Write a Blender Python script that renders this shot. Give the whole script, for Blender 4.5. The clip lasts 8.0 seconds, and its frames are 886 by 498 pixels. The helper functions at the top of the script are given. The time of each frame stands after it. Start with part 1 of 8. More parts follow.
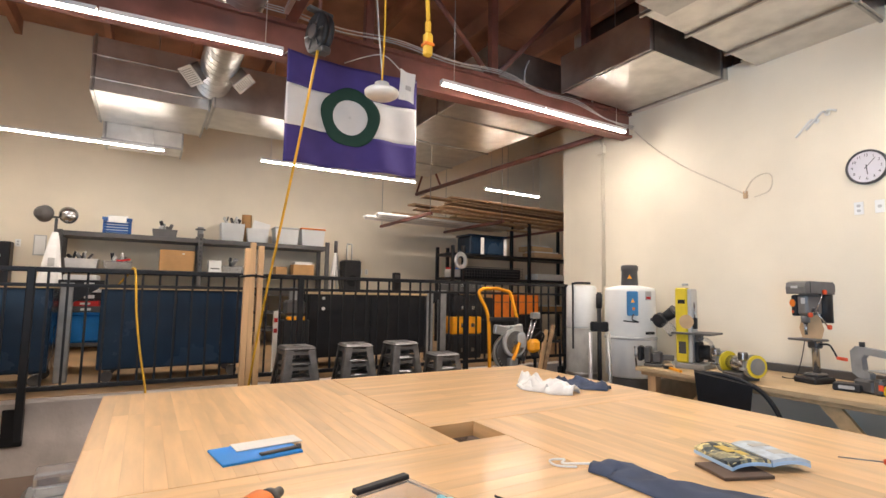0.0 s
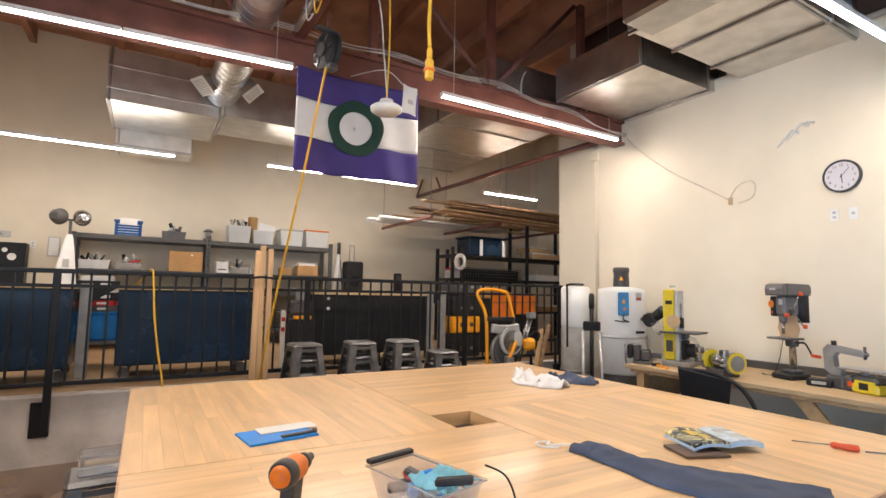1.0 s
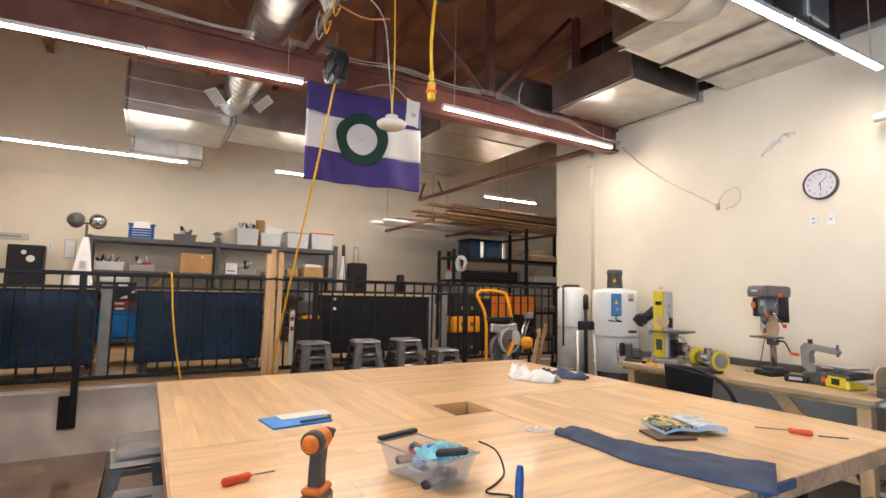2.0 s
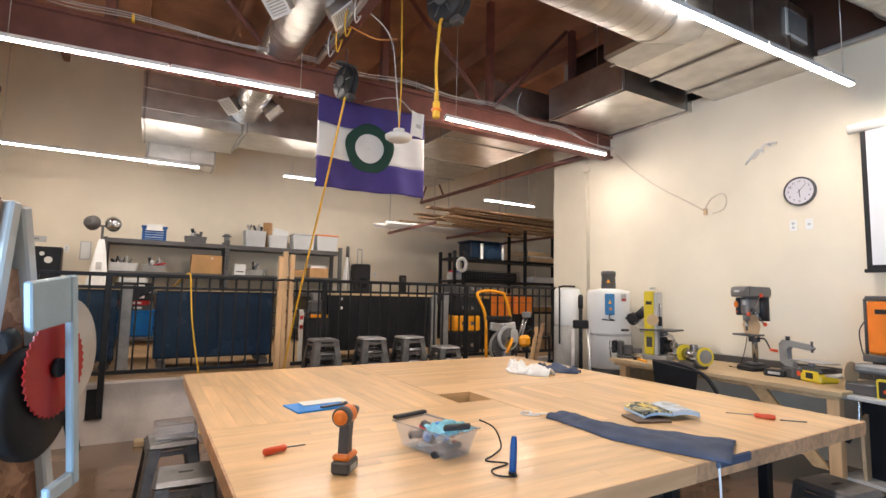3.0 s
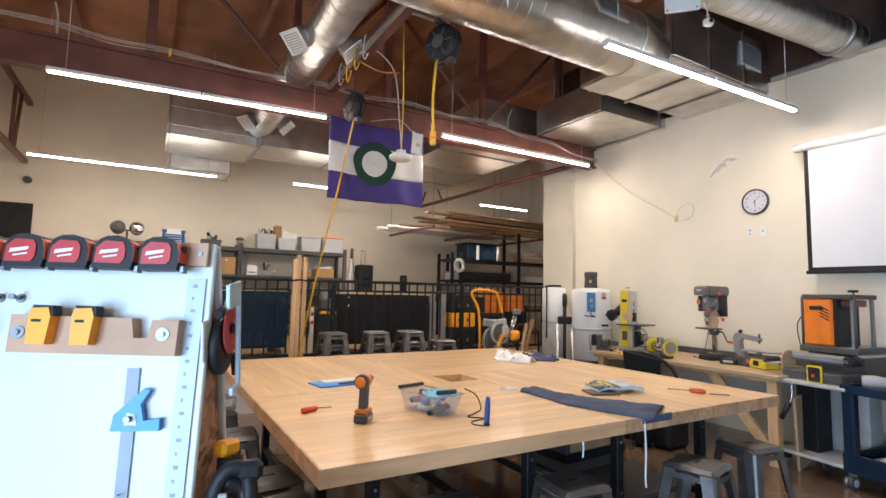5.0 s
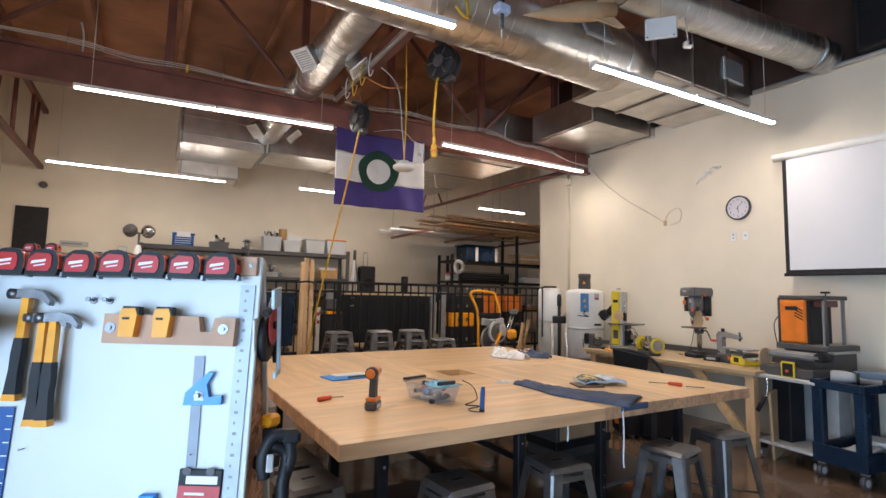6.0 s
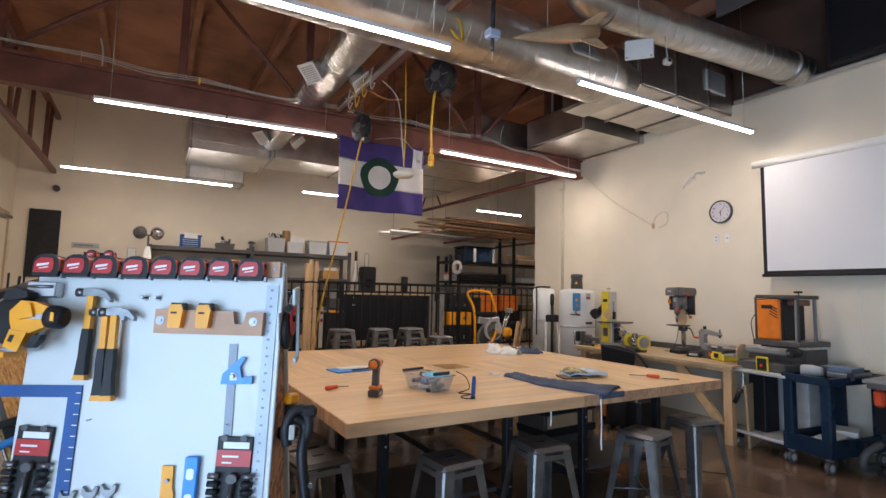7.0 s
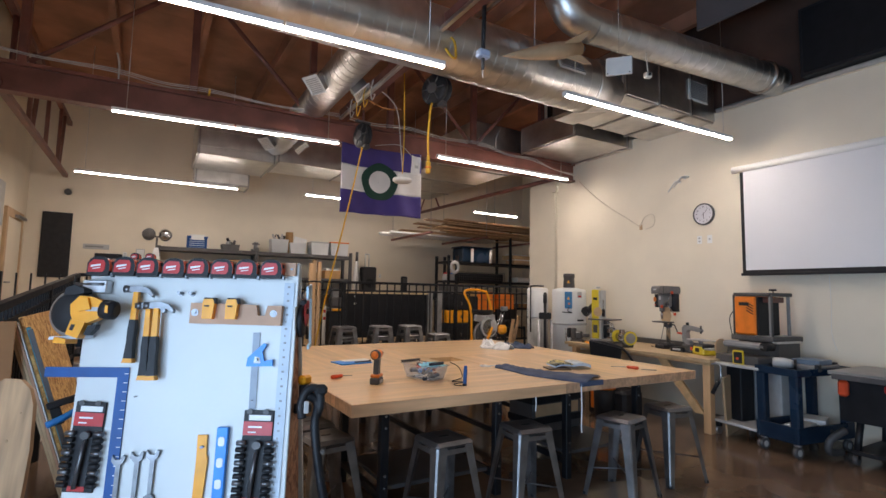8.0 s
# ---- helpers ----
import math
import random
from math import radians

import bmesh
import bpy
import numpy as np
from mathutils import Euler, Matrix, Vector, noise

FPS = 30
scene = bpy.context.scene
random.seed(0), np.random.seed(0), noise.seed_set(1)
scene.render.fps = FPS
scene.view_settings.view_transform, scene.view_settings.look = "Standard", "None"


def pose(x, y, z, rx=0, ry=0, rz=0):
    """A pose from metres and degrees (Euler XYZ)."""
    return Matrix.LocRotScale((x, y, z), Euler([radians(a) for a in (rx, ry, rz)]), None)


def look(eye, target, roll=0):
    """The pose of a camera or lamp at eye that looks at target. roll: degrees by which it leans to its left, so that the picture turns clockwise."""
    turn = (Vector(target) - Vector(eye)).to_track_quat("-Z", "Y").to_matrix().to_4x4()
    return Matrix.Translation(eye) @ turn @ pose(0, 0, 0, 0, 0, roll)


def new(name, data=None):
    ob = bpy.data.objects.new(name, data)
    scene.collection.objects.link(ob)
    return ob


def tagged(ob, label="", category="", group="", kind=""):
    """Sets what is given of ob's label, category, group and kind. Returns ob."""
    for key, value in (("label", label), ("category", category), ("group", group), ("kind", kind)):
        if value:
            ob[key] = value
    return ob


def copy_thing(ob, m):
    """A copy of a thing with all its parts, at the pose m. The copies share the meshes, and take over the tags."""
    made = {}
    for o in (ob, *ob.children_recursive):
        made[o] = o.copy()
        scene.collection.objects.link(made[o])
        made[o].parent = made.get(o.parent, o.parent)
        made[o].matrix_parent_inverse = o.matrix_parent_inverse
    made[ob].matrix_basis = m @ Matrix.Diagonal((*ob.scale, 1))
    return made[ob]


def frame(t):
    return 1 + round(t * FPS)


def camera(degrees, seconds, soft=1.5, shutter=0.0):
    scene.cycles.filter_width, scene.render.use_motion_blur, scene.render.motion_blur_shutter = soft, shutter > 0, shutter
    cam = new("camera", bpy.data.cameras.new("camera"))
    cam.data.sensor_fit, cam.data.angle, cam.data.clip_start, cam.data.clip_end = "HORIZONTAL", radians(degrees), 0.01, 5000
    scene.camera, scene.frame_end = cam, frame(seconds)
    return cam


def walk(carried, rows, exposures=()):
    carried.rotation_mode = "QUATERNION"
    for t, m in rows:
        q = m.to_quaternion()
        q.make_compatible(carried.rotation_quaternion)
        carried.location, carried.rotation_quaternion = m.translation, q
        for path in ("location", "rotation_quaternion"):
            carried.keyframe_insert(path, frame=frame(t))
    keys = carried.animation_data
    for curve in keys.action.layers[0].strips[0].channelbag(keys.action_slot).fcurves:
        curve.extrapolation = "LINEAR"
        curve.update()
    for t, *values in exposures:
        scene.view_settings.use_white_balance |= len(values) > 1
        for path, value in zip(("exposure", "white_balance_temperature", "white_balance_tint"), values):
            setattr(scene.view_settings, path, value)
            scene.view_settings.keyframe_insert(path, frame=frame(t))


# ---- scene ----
cam = camera(83.2, 8.0)
PATH = [
    (0, (0.185, 0.024, 1.555), (1.2, 1.739, 1.733), 1.0),
    (0.5, (0.104, -0.084, 1.557), (1.121, 1.629, 1.734), 1.0),
    (1, (0.043, -0.219, 1.566), (1.057, 1.495, 1.743), 1.1),
    (1.5, (-0.018, -0.35, 1.572), (0.991, 1.368, 1.75), 1.1),
    (3, (-0.293, -0.748, 1.569), (0.715, 0.97, 1.749), 1.2),
    (3.5, (-0.369, -0.896, 1.556), (0.64, 0.822, 1.734), 1.1),
    (4, (-0.438, -1.057, 1.554), (0.57, 0.661, 1.73), 1.2),
    (4.5, (-0.521, -1.216, 1.556), (0.487, 0.502, 1.733), 1.2),
    (6, (-0.794, -1.671, 1.575), (0.214, 0.047, 1.752), 1.2),
    (6.5, (-0.871, -1.828, 1.573), (0.137, -0.109, 1.75), 1.2),
    (7, (-0.941, -1.986, 1.571), (0.067, -0.267, 1.748), 1.2),
    (7.5, (-1.013, -2.147, 1.567), (-0.005, -0.429, 1.743), 1.1),
    (8, (-1.086, -2.315, 1.553), (-0.078, -0.596, 1.73), 1.1),
]
walk(cam, [(t, look(eye, target, roll)) for t, eye, target, roll in PATH], [(0.0, 0.66, 6500, 14), (4.5, 0.60, 6420, 14), (6.0, 0.27, 6430, 15), (8.0, -0.05, 6480, 17)])

# ---- world and daylight ----
world = bpy.data.worlds.new("world")
scene.world = world
world.use_nodes = True
wn = world.node_tree
sky = wn.nodes.new("ShaderNodeTexSky")
sky.sky_type = 'NISHITA'
sky.sun_disc = False
sky.sun_elevation, sky.sun_rotation = radians(40), radians(150)
wn.links.new(sky.outputs[0], wn.nodes["Background"].inputs[0])
wn.nodes["Background"].inputs[1].default_value = 0.12


def area_lamp(name, m, sx, sy, power, color):
    d = bpy.data.lights.new(name, 'AREA')
    d.shape, d.size, d.size_y, d.energy, d.color = 'RECTANGLE', sx, sy, power, color
    ob = new(name, d)
    ob.matrix_world = m
    return ob


# daylight of the large shopfront window beside the start of the walk
area_lamp("window_daylight", look((-3.14, -2.9, 1.35), (5.0, -1.9, 0.6)), 3.3, 2.0, 218, (0.48, 0.725, 1.0))

# ---- mesh helpers ----


def box(bm, x0, x1, y0, y1, z0, z1, b=0.0, m=None):
    """A box, its edges chamfered by b."""
    cs = [(x0, x1), (y0, y1), (z0, z1)]
    if b <= 0:
        vs = [bm.verts.new((cs[0][i], cs[1][j], cs[2][k])) for i in (0, 1) for j in (0, 1) for k in (0, 1)]
        for f in ((0, 1, 3, 2), (4, 6, 7, 5), (0, 4, 5, 1), (2, 3, 7, 6), (0, 2, 6, 4), (1, 5, 7, 3)):
            bm.faces.new([vs[i] for i in f])
    else:
        vs = []
        for i in (0, 1):
            for j in (0, 1):
                for k in (0, 1):
                    c = [cs[0][i], cs[1][j], cs[2][k]]
                    s = [1 - 2 * i, 1 - 2 * j, 1 - 2 * k]
                    for ax in range(3):
                        vs.append(bm.verts.new([c[q] + (0 if q == ax else s[q] * b) for q in range(3)]))
        bmesh.ops.convex_hull(bm, input=vs)
    if m is not None:
        for v in vs:
            v.co = m @ v.co
    return vs


def prism(bm, pts, y0, y1, m=None):
    """A flat outline in x and z, given thickness along y."""
    a = [bm.verts.new((x, y0, z)) for x, z in pts]
    b = [bm.verts.new((x, y1, z)) for x, z in pts]
    n = len(pts)
    bm.faces.new(a)
    bm.faces.new(b[::-1])
    for i in range(n):
        bm.faces.new((a[i], b[i], b[(i + 1) % n], a[(i + 1) % n]))
    if m is not None:
        for v in a + b:
            v.co = m @ v.co
    return a + b


def rod(bm, p, q, r, r2=None, seg=12):
    """A round bar from p to q, with flat ends."""
    p, q = Vector(p), Vector(q)
    r2 = r if r2 is None else r2
    w = (q - p).normalized()
    u = w.orthogonal().normalized()
    v = w.cross(u)
    a, b = [], []
    for i in range(seg):
        t = 2 * math.pi * i / seg
        d = math.cos(t) * u + math.sin(t) * v
        a.append(bm.verts.new(p + r * d))
        b.append(bm.verts.new(q + r2 * d))
    bm.faces.new(a[::-1])
    bm.faces.new(b)
    for i in range(seg):
        f = bm.faces.new((a[i], a[(i + 1) % seg], b[(i + 1) % seg], b[i]))
        f.smooth = True


def lathe(bm, prof, seg=20, m=None, sharp=False):
    """A round body about z from rows of radius and height."""
    rings = []
    for r, z in prof:
        ring = []
        for i in range(seg):
            t = 2 * math.pi * i / seg
            c = Vector((r * math.cos(t), r * math.sin(t), z))
            ring.append(bm.verts.new(m @ c if m is not None else c))
        rings.append(ring)
    for a, b in zip(rings, rings[1:]):
        for i in range(seg):
            f = bm.faces.new((a[i], a[(i + 1) % seg], b[(i + 1) % seg], b[i]))
            f.smooth = True
    if sharp:
        for a in rings:
            for i in range(seg):
                bm.edges.get((a[i], a[(i + 1) % seg])).smooth = False
    bm.faces.new(rings[0][::-1])
    bm.faces.new(rings[-1])


def tube(bm, pts, r, seg=8, smooth=6):
    """A bent round bar or cable along points, rounded by a spline."""
    P = [Vector(p) for p in pts]
    path = []
    for i in range(len(P) - 1):
        a, b, c, d = P[max(i - 1, 0)], P[i], P[i + 1], P[min(i + 2, len(P) - 1)]
        for k in range(smooth):
            t = k / smooth
            path.append(0.5 * ((2 * b) + (c - a) * t + (2 * a - 5 * b + 4 * c - d) * t * t + (3 * b - a - 3 * c + d) * t ** 3))
    path.append(P[-1])
    rings = []
    u = (path[1] - path[0]).normalized().orthogonal().normalized()
    for i, p in enumerate(path):
        w = (path[min(i + 1, len(path) - 1)] - path[max(i - 1, 0)]).normalized()
        u = (u - u.dot(w) * w)
        u = u.normalized() if u.length > 1e-6 else w.orthogonal().normalized()
        v = w.cross(u)
        rings.append([bm.verts.new(p + r * (math.cos(2 * math.pi * k / seg) * u + math.sin(2 * math.pi * k / seg) * v)) for k in range(seg)])
    for a, b in zip(rings, rings[1:]):
        for k in range(seg):
            f = bm.faces.new((a[k], a[(k + 1) % seg], b[(k + 1) % seg], b[k]))
            f.smooth = True
    bm.faces.new(rings[0][::-1])
    bm.faces.new(rings[-1])


def part(name, bm, material, parent=None, label="", m=None):
    """Links a bmesh as one mesh object, under a thing or alone."""
    me = bpy.data.meshes.new(name)
    bmesh.ops.recalc_face_normals(bm, faces=bm.faces)
    bm.to_mesh(me)
    bm.free()
    me.materials.append(material)
    ob = new(name, me)
    ob.parent = parent
    if m is not None:
        ob.matrix_basis = m
    if label:
        ob["label"] = label
    return ob


def piece(name, ob, parent, m):
    """Another object on the same mesh."""
    o = new(name, ob.data)
    o.parent = parent
    o.matrix_basis = m
    return o


def thing(name, label, category, m=None, group="", kind=""):
    ob = new(name)
    ob.empty_display_size = 0.1
    if m is not None:
        ob.matrix_basis = m
    return tagged(ob, label, category, group, kind)


def B():
    return bmesh.new()


def bx(name, dims, material, parent=None, b=0.0, label="", m=None):
    bm = B()
    box(bm, *dims, b)
    return part(name, bm, material, parent, label, m)


def rd(name, p, q, r, material, parent=None, r2=None, seg=12, label=""):
    bm = B()
    rod(bm, p, q, r, r2, seg)
    return part(name, bm, material, parent, label)


def tb(name, pts, r, material, parent=None, label="", seg=8):
    bm = B()
    tube(bm, pts, r, seg)
    return part(name, bm, material, parent, label)


# ---- materials ----


def mat(name, color, rough=0.5, metal=0.0, var=0.12, scale=6.0, bump=0.05, bscale=60.0, rand=0.0, stretch=(1, 1, 1), dark=None, coat=0.0, spread=(0.35, 0.65)):
    """Paint, metal, cloth, plastic: a base colour with blotches at one scale, grain and relief at another."""
    mt = bpy.data.materials.new(name)
    mt.use_nodes = True
    nt = mt.node_tree
    N, L = nt.nodes, nt.links
    bs = N["Principled BSDF"]
    tc = N.new("ShaderNodeTexCoord")
    mp = N.new("ShaderNodeMapping")
    mp.inputs["Scale"].default_value = stretch
    L.new(tc.outputs["Object"], mp.inputs[0])
    n1 = N.new("ShaderNodeTexNoise")
    n1.inputs["Scale"].default_value, n1.inputs["Detail"].default_value = scale, 5
    L.new(mp.outputs[0], n1.inputs[0])
    n2 = N.new("ShaderNodeTexNoise")
    n2.inputs["Scale"].default_value, n2.inputs["Detail"].default_value = bscale, 3
    L.new(mp.outputs[0], n2.inputs[0])
    rp = N.new("ShaderNodeValToRGB")
    e = rp.color_ramp.elements
    lo = dark if dark else tuple(c * (1 - var) for c in color)
    hi = tuple(min(1, c * (1 + var * 0.7)) for c in color)
    e[0].position, e[0].color = spread[0], (*lo, 1)
    e[1].position, e[1].color = spread[1], (*hi, 1)
    L.new(n1.outputs[0], rp.inputs[0])
    out = rp.outputs[0]
    if rand:
        oi = N.new("ShaderNodeObjectInfo")
        mr = N.new("ShaderNodeMapRange")
        mr.inputs[3].default_value, mr.inputs[4].default_value = 1 - rand, 1 + rand * 0.6
        L.new(oi.outputs["Random"], mr.inputs[0])
        hs = N.new("ShaderNodeHueSaturation")
        L.new(mr.outputs[0], hs.inputs["Value"])
        L.new(out, hs.inputs["Color"])
        out = hs.outputs[0]
        ad = N.new("ShaderNodeVectorMath")
        ad.operation = 'ADD'
        cx = N.new("ShaderNodeCombineXYZ")
        ml = N.new("ShaderNodeMath")
        ml.operation = 'MULTIPLY'
        ml.inputs[1].default_value = 37.0
        L.new(oi.outputs["Random"], ml.inputs[0])
        for k in range(3):
            L.new(ml.outputs[0], cx.inputs[k])
        L.new(tc.outputs["Object"], ad.inputs[0])
        L.new(cx.outputs[0], ad.inputs[1])
        L.new(ad.outputs[0], mp.inputs[0])
    L.new(out, bs.inputs["Base Color"])
    r2 = N.new("ShaderNodeMapRange")
    r2.inputs[3].default_value, r2.inputs[4].default_value = max(0.03, rough - 0.08), min(1, rough + 0.1)
    L.new(n1.outputs[0], r2.inputs[0])
    L.new(r2.outputs[0], bs.inputs["Roughness"])
    bs.inputs["Metallic"].default_value = metal
    if metal < 0.1 and max(color) < 0.06:
        bs.inputs["Specular IOR Level"].default_value = 0.3
    if coat:
        bs.inputs["Coat Weight"].default_value = coat
        bs.inputs["Coat Roughness"].default_value = 0.15
    if bump:
        bp = N.new("ShaderNodeBump")
        bp.inputs["Strength"].default_value, bp.inputs["Distance"].default_value = bump, 0.01
        L.new(n2.outputs[0], bp.inputs["Height"])
        L.new(bp.outputs[0], bs.inputs["Normal"])
    return mt


def wood(name, color, rough=0.45, axis=0, rand=0.15, coat=0.0, contrast=0.3):
    """Wood with grain along one axis of the piece."""
    st = [16, 16, 16]
    st[axis] = 1.9
    return mat(name, color, rough, 0, contrast, 1.0, 0.06, 3.0, rand, tuple(st), coat=coat, spread=(0.3, 0.7))


def glow(name, color, strength):
    mt = bpy.data.materials.new(name)
    mt.use_nodes = True
    bs = mt.node_tree.nodes["Principled BSDF"]
    bs.inputs["Base Color"].default_value = (0.9, 0.9, 0.9, 1)
    bs.inputs["Emission Color"].default_value = (*color, 1)
    bs.inputs["Emission Strength"].default_value = strength
    return mt


def clear(name, color, rough=0.1, trans=0.9, ior=1.3):
    mt = mat(name, color, rough, 0, 0.05, 4, 0.02, 30)
    mt.node_tree.nodes["Principled BSDF"].inputs["Transmission Weight"].default_value = trans
    mt.node_tree.nodes["Principled BSDF"].inputs["IOR"].default_value = ior
    return mt


M_wall = mat("cream_wall_paint", (0.80, 0.72, 0.58), 0.6, 0, 0.05, 1.3, 0.12, 55)
M_floor = mat("polished_concrete", (0.17, 0.108, 0.07), 0.16, 0, 0.35, 1.6, 0.03, 30, coat=0.3)
M_upfloor = mat("tan_floor", (0.42, 0.27, 0.14), 0.4, 0, 0.2, 2.0, 0.03, 30)
M_conc = mat("raw_concrete", (0.60, 0.55, 0.52), 0.85, 0, 0.25, 2.2, 0.3, 35)
M_deck = mat("roof_plywood", (0.43, 0.215, 0.135), 0.75, 0, 0.35, 1.1, 0.1, 20, rand=0.2)
M_steel = mat("red_oxide_steel", (0.185, 0.070, 0.052), 0.42, 0, 0.25, 3.5, 0.08, 45)
M_galv = mat("galvanized_sheet", (0.66, 0.64, 0.61), 0.35, 1.0, 0.12, 5.0, 0.012, 4)
M_galvd = mat("dull_galvanized", (0.42, 0.41, 0.40), 0.32, 1.0, 0.13, 5.0, 0.08, 18)
M_black = mat("black_paint_metal", (0.012, 0.0125, 0.015), 0.42, 0, 0.2, 8, 0.05, 80)
M_blackpl = mat("black_plastic", (0.02, 0.02, 0.022), 0.5, 0, 0.2, 12, 0.05, 120)
M_navy = mat("navy_laminate", (0.012, 0.028, 0.055), 0.25, 0, 0.25, 2.2, 0.03, 30)
M_dgrey = mat("dark_grey_steel", (0.075, 0.072, 0.072), 0.45, 0, 0.2, 5, 0.05, 60)
M_gun = mat("gunmetal_steel", (0.21, 0.205, 0.205), 0.45, 0.88, 0.3, 7, 0.05, 50)
M_maple = wood("maple_staves_x", (0.80, 0.52, 0.265), 0.36, 0, 0.13, 0.3, 0.17)
M_mapley = wood("maple_staves_y", (0.80, 0.52, 0.265), 0.36, 1, 0.13, 0.3, 0.17)
M_pine = wood("pine", (0.62, 0.42, 0.22), 0.6, 0, 0.12, 0, 0.2)
M_pinez = wood("pine_upright", (0.66, 0.42, 0.22), 0.6, 2, 0.12, 0, 0.2)
M_ply = wood("plywood", (0.55, 0.40, 0.23), 0.6, 1, 0.1, 0, 0.15)


def flakes(name, dark, mid, light):
    """Particle board: pressed flakes of many shades, each with its own tilt."""
    mt = bpy.data.materials.new(name)
    mt.use_nodes = True
    N, L = mt.node_tree.nodes, mt.node_tree.links
    bs = N["Principled BSDF"]
    tc = N.new("ShaderNodeTexCoord")
    nz = N.new("ShaderNodeTexNoise")
    nz.inputs["Scale"].default_value = 9.0
    L.new(tc.outputs["Object"], nz.inputs[0])
    mx = N.new("ShaderNodeMix")
    mx.data_type = 'VECTOR'
    mx.inputs[0].default_value = 0.16
    L.new(tc.outputs["Object"], mx.inputs[4])
    L.new(nz.outputs["Color"], mx.inputs[5])
    vo = N.new("ShaderNodeTexVoronoi")
    vo.inputs["Scale"].default_value = 34.0
    L.new(mx.outputs[1], vo.inputs["Vector"])
    sp = N.new("ShaderNodeSeparateColor")
    L.new(vo.outputs["Color"], sp.inputs[0])
    rp = N.new("ShaderNodeValToRGB")
    e = rp.color_ramp.elements
    e[0].position, e[0].color = 0.0, (*dark, 1)
    e[1].position, e[1].color = 1.0, (*light, 1)
    e.new(0.35).color = (*mid, 1)
    L.new(sp.outputs[0], rp.inputs[0])
    n2 = N.new("ShaderNodeTexNoise")
    n2.inputs["Scale"].default_value, n2.inputs["Detail"].default_value = 90.0, 4
    L.new(tc.outputs["Object"], n2.inputs[0])
    ov = N.new("ShaderNodeMix")
    ov.data_type, ov.blend_type = 'RGBA', 'OVERLAY'
    ov.inputs[0].default_value = 0.5
    L.new(rp.outputs[0], ov.inputs[6])
    L.new(n2.outputs[0], ov.inputs[7])
    L.new(ov.outputs[2], bs.inputs["Base Color"])
    bp = N.new("ShaderNodeBump")
    bp.inputs["Strength"].default_value, bp.inputs["Distance"].default_value = 0.5, 0.003
    L.new(sp.outputs[1], bp.inputs["Height"])
    L.new(bp.outputs[0], bs.inputs["Normal"])
    bs.inputs["Roughness"].default_value = 0.75
    return mt


M_osb = flakes("osb", (0.16, 0.065, 0.035), (0.36, 0.17, 0.09), (0.55, 0.30, 0.17))
M_white = mat("white_paint", (0.80, 0.80, 0.78), 0.45, 0, 0.05, 3, 0.05, 40)
M_board = mat("white_board_paint", (0.65, 0.67, 0.655), 0.4, 0, 0.04, 2, 0.05, 25)
M_plastic = mat("white_plastic", (0.75, 0.74, 0.70), 0.4, 0, 0.06, 6, 0.03, 50)
M_screen = mat("matte_screen", (0.78, 0.78, 0.80), 0.9, 0, 0.02, 1, 0.0, 10)
M_orange = mat("orange_plastic", (0.82, 0.21, 0.02), 0.4, 0, 0.1, 8, 0.03, 80)
M_red = mat("red_plastic", (0.50, 0.02, 0.02), 0.38, 0, 0.12, 8, 0.03, 80)
M_redor = mat("red_orange_plastic", (0.70, 0.08, 0.02), 0.4, 0, 0.1, 8, 0.03, 80)
M_yellow = mat("tool_yellow", (0.92, 0.37, 0.008), 0.42, 0, 0.1, 8, 0.03, 80)
M_lime = mat("lime_yellow", (0.71, 0.54, 0.03), 0.42, 0, 0.1, 8, 0.03, 80)
M_blue = mat("blue_anodized", (0.004, 0.075, 0.27), 0.5, 0.0, 0.12, 8, 0.03, 80)
M_bblue = mat("bright_blue_plastic", (0.015, 0.27, 0.80), 0.4, 0, 0.08, 8, 0.03, 80)
M_chrome = mat("bright_steel", (0.45, 0.46, 0.48), 0.24, 1.0, 0.1, 9, 0.02, 60)
M_tool = mat("satin_tool_steel", (0.21, 0.215, 0.225), 0.36, 0.85, 0.2, 14, 0.04, 80)
M_alu = mat("aluminium", (0.55, 0.56, 0.58), 0.38, 0.9, 0.1, 9, 0.02, 60)
M_grey = mat("grey_cast_metal", (0.26, 0.26, 0.26), 0.5, 0.2, 0.15, 9, 0.08, 60)
M_lgrey = mat("light_grey_plastic", (0.48, 0.48, 0.47), 0.5, 0, 0.1, 9, 0.04, 60)
M_card = mat("cardboard", (0.42, 0.24, 0.10), 0.85, 0, 0.12, 5, 0.05, 60, rand=0.15)
M_mdf = mat("mdf", (0.58, 0.35, 0.23), 0.75, 0, 0.08, 7, 0.04, 70)
M_cord = mat("yellow_cord", (0.75, 0.42, 0.03), 0.5, 0, 0.1, 9, 0.05, 60)
M_cable = mat("grey_white_cable", (0.50, 0.48, 0.46), 0.55, 0, 0.1, 9, 0.02, 60)
M_denim = mat("slate_blue_cloth", (0.065, 0.085, 0.14), 0.9, 0, 0.2, 8, 0.25, 220)
M_cloth = mat("white_cloth", (0.86, 0.86, 0.85), 0.9, 0, 0.06, 8, 0.2, 200)
M_purple = mat("purple_flag_cloth", (0.055, 0.038, 0.19), 0.85, 0, 0.15, 3, 0.15, 200)
M_flagw = mat("white_flag_cloth", (0.70, 0.68, 0.66), 0.85, 0, 0.08, 3, 0.15, 200)
M_green = mat("dark_green_cloth", (0.02, 0.055, 0.04), 0.85, 0, 0.15, 3, 0.15, 200)
M_led = glow("led_tube", (1.0, 0.905, 0.785), 79.0)
